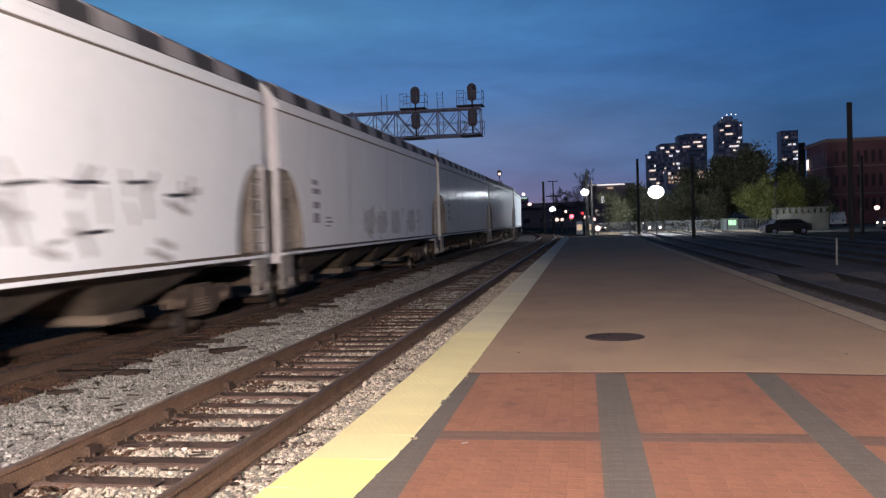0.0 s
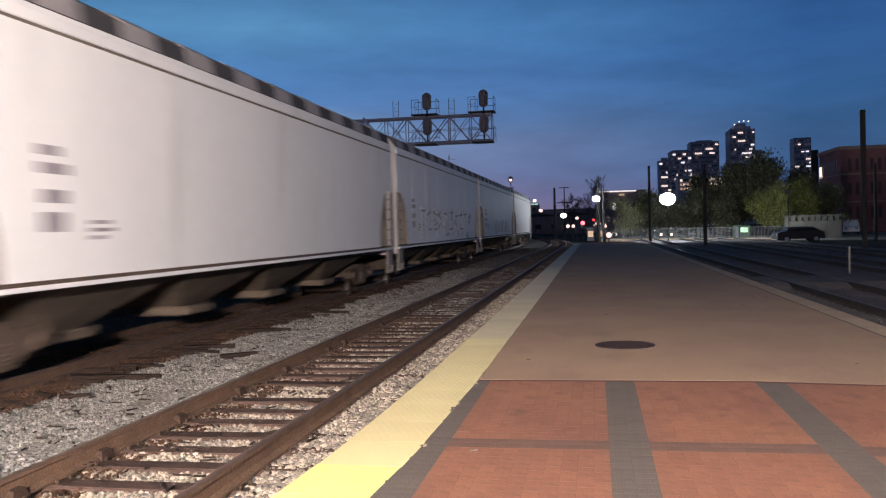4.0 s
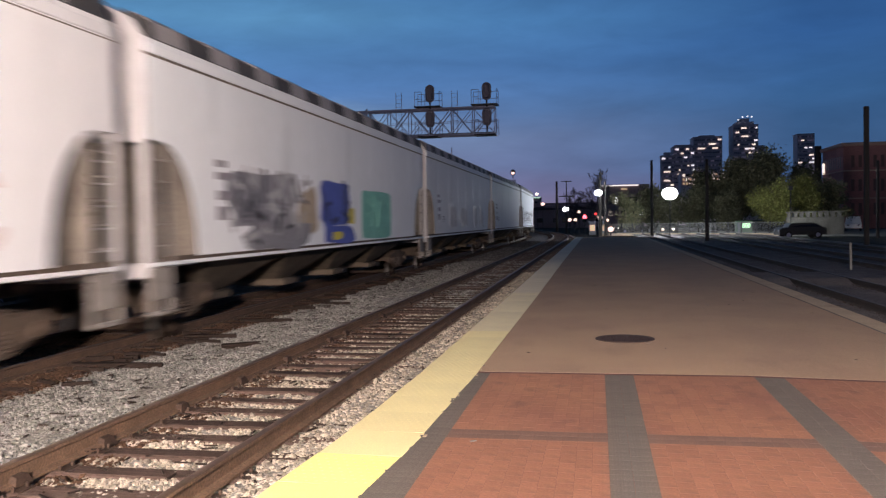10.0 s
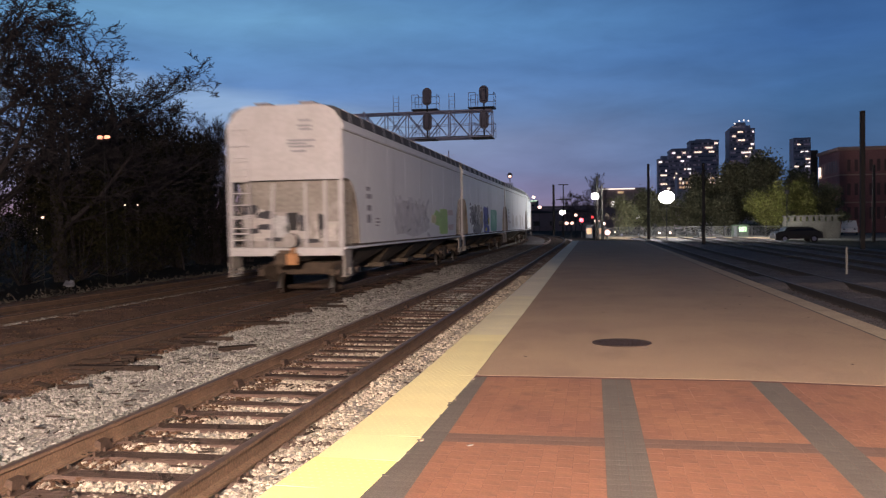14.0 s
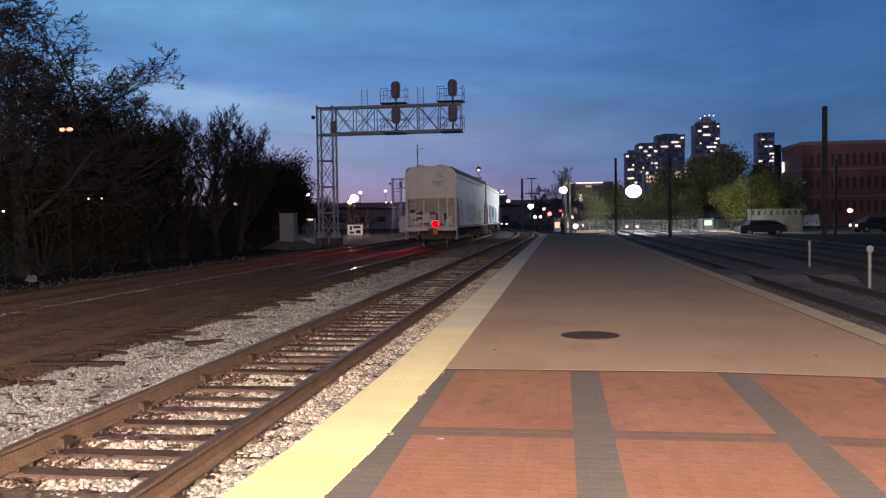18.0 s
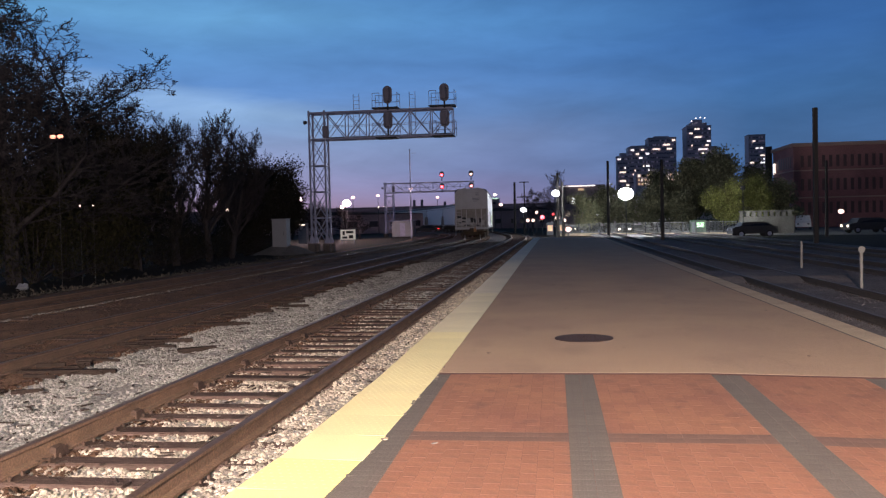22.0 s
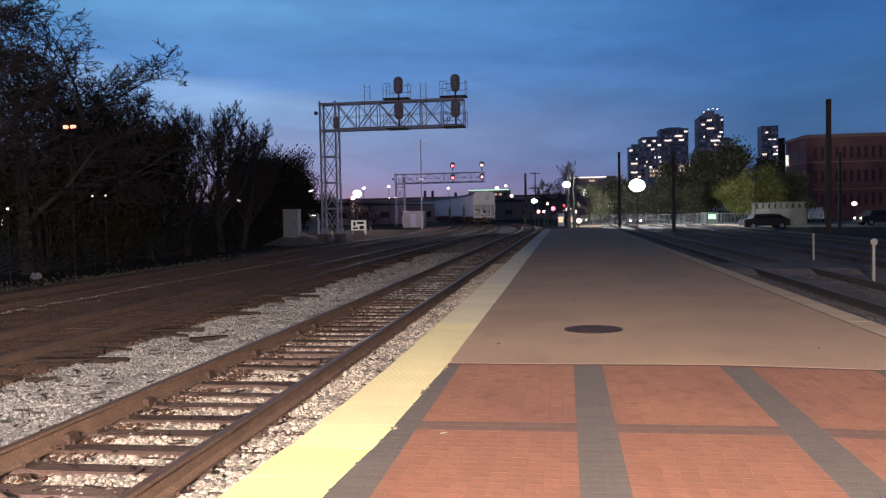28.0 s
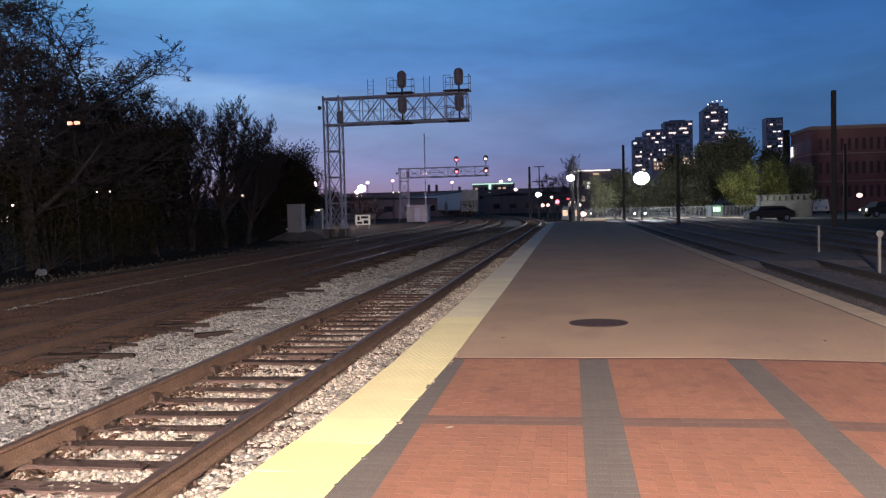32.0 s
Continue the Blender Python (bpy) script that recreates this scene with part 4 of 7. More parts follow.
def signal_bridge(at, span, clear, depth, tower_w, heads, bays, label, lit, two_sided, aspects=3):
    X, Y, Z = at
    b = thing("signal_bridge", label, "signal bridge", (X, Y, Z))
    top = clear + depth
    for x in (-tower_w / 2, tower_w / 2):
        for y in (-0.55, 0.55):
            part("tower_leg", Mesh().bar((x, y, 0), (x, y, top + 0.2), 0.13), M_STEEL, b)
            part("gusset", Mesh().loft([[(x - k, y - 0.02, z), (x + k, y - 0.02, z), (x + k, y + 0.02, z), (x - k, y + 0.02, z)] for k, z in ((0.24, 0.1), (0.07, 0.75))]), M_STEEL, b)
            part("footing", Mesh().box(x - 0.28, x + 0.28, y - 0.28, y + 0.28, -0.6, 0.06, 0.04), M_GREYBED, b)
    nb = round(top / 1.95)
    def brace(p, q, w, nm="brace"):
        part(nm, Mesh().bar(p, q, w), M_STEEL, b)
    for i in range(nb):
        z0, z1 = top * i / nb, top * (i + 1) / nb
        for y in (-0.55, 0.55):
            brace((-tower_w / 2, y, z0), (tower_w / 2, y, z1), 0.05)
            brace((tower_w / 2, y, z0), (-tower_w / 2, y, z1), 0.05)
            brace((-tower_w / 2, y, z1), (tower_w / 2, y, z1), 0.11, "cross_strut")
        for x in (-tower_w / 2, tower_w / 2):
            brace((x, -0.55, z1), (x, 0.55, z1), 0.08, "cross_strut")
            brace((x, -0.55 if i % 2 else 0.55, z0), (x, 0.55 if i % 2 else -0.55, z1), 0.045)
    for z, nm in ((clear, "lower_chord"), (top, "upper_chord")):
        for y in (-0.5, 0.5):
            part(nm, Mesh().box(-tower_w / 2 - 0.1, span, y - 0.06, y + 0.06, z - 0.08, z + 0.08, 0.02), M_STEEL, b)
    for i in range(bays):
        x0, x1 = tower_w / 2 + (span - tower_w / 2) * i / bays, tower_w / 2 + (span - tower_w / 2) * (i + 1) / bays
        za, zb = (clear, top) if i % 2 else (top, clear)
        for y in (-0.5, 0.5):
            brace((x0, y, za), (x1, y, zb), 0.06, "diagonal")
            brace((x0, y, zb), (x1, y, za), 0.04, "diagonal")
            brace((x1, y, clear), (x1, y, top), 0.06, "upright")
            brace((x0, y, (clear + top) / 2), (x1, y, (clear + top) / 2), 0.03, "mid_rail")
        brace((x0, -0.5, clear), (x1, 0.5, clear), 0.05)
        brace((x0, 0.5, top), (x1, -0.5, top), 0.05)
    part("walkway", Mesh().box(tower_w / 2, span, -0.42, 0.42, clear + 0.114, clear + 0.15, 0.008), M_DARKST, b)
    for hx in heads:
        for z, nm in () if not two_sided else ((clear - 0.10, "lower_platform"), (top + 0.13, "upper_platform")):
            p = part(nm, Mesh().box(hx - (1.2 if z > top else 0.95), hx + (0.85 if z > top else 0.7), -1.15, 0.2, z - 0.045, z + 0.045, 0.015), M_DARKST, b)
        for zb in (top + 0.17, clear - 0.06) if two_sided else ():
            for x in (hx - 1.15, hx - 0.6, hx + 0.8):
                part("guard_rail", Mesh().tube((x, -1.1, zb), (x, -1.1, zb + 1.1), 0.022, None, 5), M_STEEL, b)
                part("guard_rail", Mesh().tube((x, 0.15, zb), (x, 0.15, zb + 1.1), 0.022, None, 5), M_STEEL, b)
            for z in (zb + 0.55, zb + 1.1):
                part("guard_rail", Mesh().tube((hx - 1.15, -1.1, z), (hx - 0.6, -1.1, z), 0.022, None, 5), M_STEEL, b)
                part("guard_rail", Mesh().tube((hx - 1.15, 0.15, z), (hx + 0.8, 0.15, z), 0.022, None, 5), M_STEEL, b)
                part("guard_rail", Mesh().tube((hx + 0.8, -1.1, z), (hx + 0.8, 0.15, z), 0.022, None, 5), M_STEEL, b)
        lad = Mesh()
        for dx in (-2.75, -2.3):
            lad.tube((hx + dx, -0.62, clear), (hx + dx, -0.62, top + 1.35), 0.025, None, 5)
        for i in range(int((top + 1.3 - clear) / 0.3)):
            lad.tube((hx - 2.75, -0.62, clear + 0.2 + i * 0.3), (hx - 2.3, -0.62, clear + 0.2 + i * 0.3), 0.015, None, 4)
        if two_sided:
            part("ladder", lad, M_STEEL, b)
        for k, z in enumerate((clear + 0.48, top + 0.36) if two_sided else (clear + 0.25, top + 0.6)):
            part("head_post", Mesh().tube((hx, -0.75, z - 0.4), (hx, -0.75, z + 0.5), 0.07, None, 8), M_DARKST, b)
            signal_head(b, (hx, -0.8, z + 0.1), M_RED if hx < heads[-1] else (M_LAMPP if k else M_PINKR), aspects, lit)
    part("junction_box", Mesh().box(tower_w / 2 - 0.1, tower_w / 2 + 0.38, -0.8, -0.62, clear + 0.1, clear + 1.0, 0.02), M_HEADG, b)
    part("side_lamp", Mesh().tube((-tower_w / 2 - 0.45, -0.4, top - 0.7), (-tower_w / 2 - 0.2, -0.4, top - 0.7), 0.17, 0.12, 10), M_DARKST, b)
    return b


signal_bridge((-18.5, 65.0, 0.0), 10.8, 8.28, 2.08, 1.25, (5.8, 10.25), 6, "grey steel lattice cantilever signal bridge with hooded signal heads", (), True)
signal_bridge((-25.4, 128.0, -0.1), 13.2, 6.35, 1.45, 1.3, (8.4, 12.9), 6, "distant steel signal bridge showing red lights", (0,), False, aspects=2)


# ---- covered hopper cars ----
CAR_L, HALF_W = 19.65, 1.6
COUPLED = 20.25


def car_ring(y, zb, w=HALF_W, top=4.48):
    return [(-w, y, zb), (w, y, zb), (w, y, (zb + top) / 2), (w * 0.995, y, top - 0.3), (w * 0.985, y, top), (-w * 0.985, y, top), (-w * 0.995, y, top - 0.3), (-w, y, (zb + top) / 2)]


def roof_ring(y, s=1.0, lift=0.0):
    return [(x * s, y, z + lift) for x, z in ((-1.575, 4.485), (1.575, 4.485), (1.53, 4.74), (1.32, 4.87), (0.95, 4.91), (-0.95, 4.91), (-1.32, 4.87), (-1.53, 4.74))]


def hopper_parts(paint, roof_style):
    """Mesh data shared by cars with one paint."""
    d = {}
    h = CAR_L / 2
    b = Mesh()
    st = [(-h + 0.12, 2.98)]
    for i in range(8):                        # arched recess at the lower corner
        a = radians(90 * i / 7)
        st.append((-h + 0.45 + 1.12 * math.sin(a), 2.98 - 1.75 * (1 - math.cos(a))))
    st += [(-y, z) for y, z in st[::-1]]
    b.face_mat(paint)
    b.loft([car_ring(y, z) for y, z in st], per=[M_SLOPE] + [paint] * 7)
    d["body"] = b.data("body", paint, True)
    d["panel_seam"] = Mesh().box(-0.002, 0.002, -0.006, 0.006, 1.3, 4.2).data("panel_seam", paint)
    d["side_sill"] = Mesh().box(-0.05, 0.06, -h + 0.1, h - 0.1, 1.115, 1.175, 0.012).data("side_sill", paint)
    # dark strip between body and sill stands in for a shadow line
    d["sill_web"] = Mesh().box(-0.05, 0.0, -h + 0.12, h - 0.12, 1.165, 1.25, 0.004).data("sill_web", M_TRUCK)
    d["top_chord"] = Mesh().box(-0.035, 0.035, -h + 0.1, h - 0.1, 4.25, 4.40, 0.012).data("top_chord", paint)
    # dark strip painted in for the shadow line under the top chord
    d["chord_joint"] = Mesh().box(-0.03, 0.012, -h + 0.1, h - 0.1, 4.215, 4.25 if roof_style else 4.23, 0.003).data("chord_joint", M_SLOPE)
    es = Mesh().loft([[(x * 1.004, y, z) for x, z in ((-1.575, 2.95), (1.575, 2.95), (1.575, 4.46), (1.36, 4.76), (1.08, 4.9), (0.95, 4.92), (-0.95, 4.92), (-1.08, 4.9), (-1.36, 4.76), (-1.575, 4.46))] for y in (-0.03, 0.03)])
    end_paint = paint if paint in M_CARS[3:5] else M_END
    d["end_sheet"] = es.data("end_sheet", end_paint)
    d["roof"] = Mesh().loft([roof_ring(-h + 0.15), roof_ring(h - 0.15)]).data("roof", M_ROOF)
    rib = Mesh()
    rib.loft([roof_ring(-0.47 if roof_style else -0.07, 1.004, 0.012), roof_ring(0.47 if roof_style else 0.07, 1.004, 0.012)])
    d["roof_rib"] = rib.data("roof_rib", M_HATCH)
    rb = Mesh()
    for x in (-0.62, 0.62):
        rb.box(x - 0.2, x + 0.2, -h + 0.1, h - 0.1, 4.96, 5.0, 0.006)
        for i in range(14):
            y = -h + 0.3 + i * (CAR_L - 0.6) / 13
            rb.box(x - 0.18, x + 0.18, y - 0.03, y + 0.03, 4.8, 4.962)
    d["running_board"] = rb.data("running_board", M_HATCH)
    d["hatch"] = Mesh().box(-0.36, 0.36, -0.75, 0.75, 4.8, 4.99, 0.04).data("hatch", M_HATCH)
    c = Mesh()
    c.loft([[(-1.45, -2.0, 1.12), (1.45, -2.0, 1.12), (1.45, 2.0, 1.12), (-1.45, 2.0, 1.12)], [(-1.2, -1.5, 0.95), (1.2, -1.5, 0.95), (1.2, 1.5, 0.95), (-1.2, 1.5, 0.95)], [(-0.55, -0.42, 0.42), (0.55, -0.42, 0.42), (0.55, 0.42, 0.42), (-0.55, 0.42, 0.42)]][::-1])
    c.box(-0.75, 0.75, -0.5, 0.5, 0.28, 0.44, 0.03)
    d["hopper_chute"] = c.data("hopper_chute", M_BOTTOM)
    d["centre_sill"] = Mesh().box(-0.22, 0.22, -h, h, 0.78, 1.12, 0.03).data("centre_sill", M_TRUCK)
    e = Mesh().box(-1.58, 1.58, -0.09, 0.09, 0.95, 1.17, 0.02)
    e.box(-1.5, 1.5, 0.0, 1.6, 1.08, 1.12)
    d["end_sill"] = e.data("end_sill", end_paint)
    p = Mesh()
    for x in (-1.53, 1.53):
        p.box(x - 0.06, x + 0.06, -0.06, 0.06, 1.1, 4.48, 0.012)
    for x in (-0.55, 0.45):
        p.bar((x, 0.3, 1.1), (x * 0.9, 0.42, 2.9), 0.07)
    d["end_frame"] = p.data("end_frame", end_paint)
    l = Mesh()
    for x in (-0.24, 0.24):
        l.tube((x, 0, 0), (x, 0, 3.35), 0.022, None, 5)
    for i in range(11):
        l.tube((-0.24, 0, 0.12 + i * 0.31), (0.24, 0, 0.12 + i * 0.31), 0.016, None, 5)
    d["ladder"] = l.data("ladder", end_paint)
    l = Mesh()
    for x in (-0.22, 0.22):
        l.tube((x, 0, 0), (x, 0, 1.95), 0.022, None, 5)
    for i in range(6):
        l.tube((-0.22, 0, 0.15 + i * 0.32), (0.22, 0, 0.15 + i * 0.32), 0.016, None, 5)
    d["side_ladder"] = l.data("side_ladder", M_ENDSLOPE)
    s = Mesh()
    s.box(-0.035, 0.035, -0.33, 0.31, 0.62, 1.08, 0.012).box(-0.04, 0.04, -0.3, -0.26, 0.42, 0.63).box(-0.04, 0.04, 0.24, 0.28, 0.42, 0.63).box(-0.07, 0.07, -0.31, 0.29, 0.39, 0.44, 0.01)
    d["corner_step"] = s.data("corner_step", M_ENDSLOPE)
    d["end_bulkhead"] = Mesh().box(-1.5, 1.5, -0.02, 0.02, 1.13, 2.97, 0.004).data("end_bulkhead", M_SLOPE)
    k = Mesh().box(-0.1, 0.1, -0.35, 0.45, 0.78, 0.98, 0.03)
    k.box(-0.16, 0.16, -0.5, -0.3, 0.7, 1.04, 0.05)
    d["coupler"] = k.data("coupler", M_TRUCK)
    w = Mesh()
    for i in range(16):
        a, b2 = 2 * math.pi * i / 16, 2 * math.pi * (i + 1) / 16
        w.tube((0.27 * math.cos(a), 0, 0.27 * math.sin(a)), (0.27 * math.cos(b2), 0, 0.27 * math.sin(b2)), 0.018, None, 5, False)
    for a in (0, 2.09, 4.19):
        w.tube((0, 0, 0), (0.27 * math.cos(a), 0, 0.27 * math.sin(a)), 0.015, None, 5)
    d["brake_wheel"] = w.data("brake_wheel", M_TRUCK)
    g = Mesh().tube((0, -0.5, 0), (0, 0.5, 0), 0.16, None, 12)
    d["air_tank"] = g.data("air_tank", M_TRUCK, True)
    return d


def wheelset_data():
    m = Mesh()
    m.tube((-0.95, 0, 0), (0.95, 0, 0), 0.07, None, 10, True, M_WHEEL)
    for s in (-1, 1):
        x = s * 0.755
        m.tube((x - 0.065, 0, 0), (x + 0.065, 0, 0), 0.455, None, 24, False, M_TREAD)
        m.tube((x - s * 0.085, 0, 0), (x - s * 0.055, 0, 0), 0.485, None, 24, True, M_WHEEL)
        m.tube((x + s * 0.04, 0, 0), (x + s * 0.068, 0, 0), 0.452, 0.44, 24, True, M_WHEEL)
        m.tube((x + s * 0.06, 0, 0), (x + s * 0.11, 0, 0), 0.15, 0.11, 12, True, M_WHEEL)
        for k in range(3):
            a = k * 2.094
            m.tube((x + s * 0.05, 0.28 * math.cos(a), 0.28 * math.sin(a)), (x + s * 0.075, 0.28 * math.cos(a), 0.28 * math.sin(a)), 0.05, None, 6, True, M_BLACK)
    return m.data("wheelset")


WHEELSET = wheelset_data()
sf = Mesh()
sf.loft([[(-0.07, y, z0), (0.07, y, z0), (0.07, y, z1), (-0.07, y, z1)] for y, z0, z1 in ((-1.2, 0.38, 0.55), (-0.95, 0.36, 0.68), (-0.6, 0.3, 0.62), (-0.35, 0.16, 0.74), (0.35, 0.16, 0.74), (0.6, 0.3, 0.62), (0.95, 0.36, 0.68), (1.2, 0.38, 0.55))][::-1])
SIDE_FRAME = sf.data("side_frame", M_TRUCK)
BOLSTER = Mesh().box(-1.1, 1.1, -0.2, 0.2, 0.36, 0.72, 0.04).data("bolster", M_TRUCK)
CAPB = Mesh().tube((-0.05, 0, 0), (0.06, 0, 0), 0.11, 0.09, 10).data("bearing_cap", M_WHEEL)
SPRINGS = Mesh()
for i in range(3):
    for k in range(5):
        SPRINGS.tube((0, -0.16 + 0.16 * i, 0.24 + 0.055 * k), (0, -0.16 + 0.16 * i, 0.27 + 0.055 * k), 0.062, None, 8)
SPRINGS = SPRINGS.data("spring_nest", M_WHEEL)
HOPPER = {}


def hopper_car(paint, roof_style, label, rear=False):
    key = (paint, roof_style)
    if key not in HOPPER:
        HOPPER[key] = hopper_parts(M_CARS[paint], roof_style)
    d = HOPPER[key]
    h = CAR_L / 2
    car = thing("hopper_car", label, "freight car", group="cars of the train")
    part("body", d["body"], None, car)
    for i in range(7):
        for s in (-1, 1):
            part("panel_seam", d["panel_seam"], None, car, at=(s * HALF_W, -h + 2.4 + i * (CAR_L - 4.8) / 6, 0))
    roof = part("roof", d["roof"], None, car, "dark roof, its lack of lamp light put into the colour")
    step = 1.9 if roof_style else 1.25
    y = -h + 0.9
    while y < h - 0.6:
        part("roof_rib", d["roof_rib"], None, roof, at=(0, y, 0))
        y += step
    part("running_board", d["running_board"], None, roof)
    for i in range(8):
        part("hatch", d["hatch"], None, roof, at=(0, -h + 1.9 + i * (CAR_L - 3.8) / 7, 0))
    for s in (-1, 1):
        part("side_sill", d["side_sill"], None, car, at=(s * (HALF_W - 0.02), 0, 0))
        part("sill_web", d["sill_web"], None, car, at=(s * (HALF_W - 0.02), 0, 0))
        part("chord_joint", d["chord_joint"], None, car, at=(s * (HALF_W - 0.005), 0, 0))
        part("top_chord", d["top_chord"], None, car, at=(s * (HALF_W - 0.005), 0, 0))
    for i in range(4):
        part("hopper_chute", d["hopper_chute"], None, car, "dusty beige discharge chute", at=(0, -5.7 + i * 3.8, 0))
    part("centre_sill", d["centre_sill"], None, car)
    trucks = []
    for e in (-1, 1):
        turn = pose(0, e * (h - 0.1), 0, 0, 0, 0 if e < 0 else 180)
        part("end_sill", d["end_sill"], None, car, at=turn)
        part("end_frame", d["end_frame"], None, car, at=turn)
        part("end_sheet", d["end_sheet"], None, car, at=(0, e * (h - 0.1), 0))
        if not (rear and e < 0):
            part("end_bulkhead", d["end_bulkhead"], None, car, at=(0, e * (h - 0.62), 0))
        part("coupler", d["coupler"], None, car, at=turn)
        for s in (-1, 1):
            part("side_ladder", d["side_ladder"], None, car, at=pose(s * (HALF_W - 0.02), e * (h - 0.5), 0.95, 0, 0, 90))
            part("corner_step", d["corner_step"], None, car, at=(s * (HALF_W - 0.03), e * (h - 0.42), 0))
        part("ladder", d["ladder"], None, car, at=pose(-e * -1.2 if e > 0 else -1.2, e * (h + 0.02), 0.95))
        tr = part("truck", BOLSTER, None, car, "brown cast steel truck", at=(0, e * (h - 2.0), 0))
        for s in (-1, 1):
            part("side_frame", SIDE_FRAME, None, tr, at=(s * 1.0, 0, 0))
            for y in (-0.9, 0.9):
                part("bearing_cap", CAPB, None, tr, at=pose(s * 1.09, y, 0.455, 0, 0, 0 if s > 0 else 180))
            part("spring_nest", SPRINGS, None, tr, at=(s * 1.075, 0, 0))
        for y in (-0.9, 0.9):
            trucks.append(part("wheelset", WHEELSET, None, tr, at=(0, y, 0.455)))
    part("brake_wheel", d["brake_wheel"], None, car, at=(1.0, h - 0.02, 2.1))
    part("air_tank", d["air_tank"], None, car, at=pose(0.2, -h + 1.0, 1.35, 0, 0, 90))
    return car, trucks


LAYER = [0]            # later coats lie over earlier ones


def side_mark(car, name, pieces, material, label=""):
    """Flat paint on the car's right side; pieces are outlines in (y, z)."""
    ob = None
    for pts in pieces:
        LAYER[0] = (LAYER[0] + 1) % 150
        out = HALF_W + 0.006 + 0.0002 * LAYER[0]
        m = Mesh()
        n = len(pts)
        m.add([(out, y, z) for y, z in pts] + [(HALF_W - 0.004, y, z) for y, z in pts], [tuple(range(n))] + [(i, n + i, n + (i + 1) % n, (i + 1) % n) for i in range(n)])
        ob = part(name, m, material, car, label)
    return ob


def blob(cy, cz, ry, rz, rng, n=14, jag=0.16, soft=0.5):
    """A rough rounded patch."""
    out = []
    for i in range(n):
        a = 2 * math.pi * i / n
        k = 1 + rng.uniform(-jag, jag)
        c, s = math.cos(a), math.sin(a)
        out.append((cy + ry * k * math.copysign(abs(c) ** soft, c), cz + rz * k * math.copysign(abs(s) ** soft, s)))
    return out


def stroke(y0, z0, y1, z1, w):
    d = Vector((y1 - y0, z1 - z0)).normalized() * w / 2
    return [(y0 - d[1], z0 + d[0]), (y0 + d[1], z0 - d[0]), (y1 + d[1], z1 - d[0]), (y1 - d[1], z1 + d[0])]


M_STENCIL = mat("faded_stencil_paint", (0.30, 0.28, 0.32), 0.7, vary=0.3, scale=6, grain=30, bump=0)


def data_marks(car, y, rng, dark=None):
    """Car number and weights as plain bars near one end."""
    dark = dark or M_STENCIL
    for a, b, z, h in ((0, .38, 2.72, .12), (0.0, .55, 2.5, .13), (0.05, .5, 2.15, .16), (0.03, .45, 1.8, .24), (1.0, 1.4, 1.9, .05), (1.0, 1.5, 1.8, .05), (1.0, 1.3, 1.7, .05)):
        side_mark(car, "data_mark", [[(y + a, z), (y + b, z), (y + b, z + h), (y + a, z + h)]], dark)


def paint(name, col, rough=0.6):
    return mat(name, col, rough, vary=0.2, scale=2.5, grain=20, bump=0)


P_LIME, P_TEAL, P_BLUE = paint("lime_spray", (0.40, 0.64, 0.22)), paint("teal_spray", (0.19, 0.52, 0.44)), paint("blue_spray", (0.085, 0.125, 0.46))
P_BLUEG, P_GREYS, P_SOOT, P_YEL, P_PINK, P_BEIGE = paint("blue_grey_spray", (0.44, 0.44, 0.50)), paint("grey_spray", (0.25, 0.25, 0.28)), paint("black_spray", (0.03, 0.03, 0.04)), paint("yellow_spray", (0.7, 0.6, 0.1)), paint("pink_spray", (0.66, 0.55, 0.56)), paint("beige_spray", (0.45, 0.37, 0.27))
P_SILVER = paint("silver_spray", (0.42, 0.42, 0.44))
P_MIST = paint("pale_grey_spray", (0.62, 0.61, 0.61))
P_NAVY = paint("navy_spray", (0.02, 0.03, 0.12))
P_MINT = paint("mint_spray", (0.22, 0.56, 0.46))
P_FADE = paint("faded_yellow_spray", (0.72, 0.68, 0.42))
P_HAZE = paint("hazy_grey_spray", (0.58, 0.575, 0.61))
P_FOG = paint("faint_grey_spray", (0.70, 0.685, 0.67))

CARS = []
KINDS = [(1, 0, "pale grey covered hopper car with grey and lime graffiti"), (0, 1, "pale covered hopper car with blue, teal and black graffiti"),
         (2, 1, "off-white covered hopper car with faint grey graffiti patches"), (2, 1, "off-white covered hopper car, clean smooth sides"),
         (0, 1, "pale covered hopper car with a long dark outlined graffiti"), (5, 1, "light grey covered hopper car with faint grey graffiti"),
         (3, 1, "grey covered hopper car with shiny sides"), (4, 0, "green-grey covered hopper car with shiny sides"), (0, 1, "pale grey covered hopper car"),
         (3, 1, "grey covered hopper car"), (0, 1, "pale grey covered hopper car"), (2, 1, "off-white covered hopper car"), (4, 1, "green-grey covered hopper car"), (0, 0, "pale grey covered hopper car"), (3, 1, "grey covered hopper car")]
for k, (pt, rs, label) in enumerate(KINDS):
    car, wheels = hopper_car(pt, rs, label, k == 0)
    CARS.append((car, wheels))
    data_marks(car, -CAR_L / 2 + 2.3, random.Random(k))
rng = random.Random(31)
c0, c1, c2, c4, c5 = CARS[0][0], CARS[1][0], CARS[2][0], CARS[4][0], CARS[5][0]
h = CAR_L / 2


def scrawl(car, y0, y1, z0, z1, material, n, rng, w=0.07):
    pcs = []
    for i in range(n):
        y, z = rng.uniform(y0, y1), rng.uniform(z0, z1)
        a = rng.choice((80, 100, 60, 120, 10, -15))
        l = rng.uniform(0.25, 0.75)
        pcs.append(stroke(y, z, y + l * math.cos(radians(a)), min(z1 + 0.2, z + l * math.sin(radians(a))), rng.uniform(0.6, 1.3) * w))
    side_mark(car, "graffiti", pcs, material)


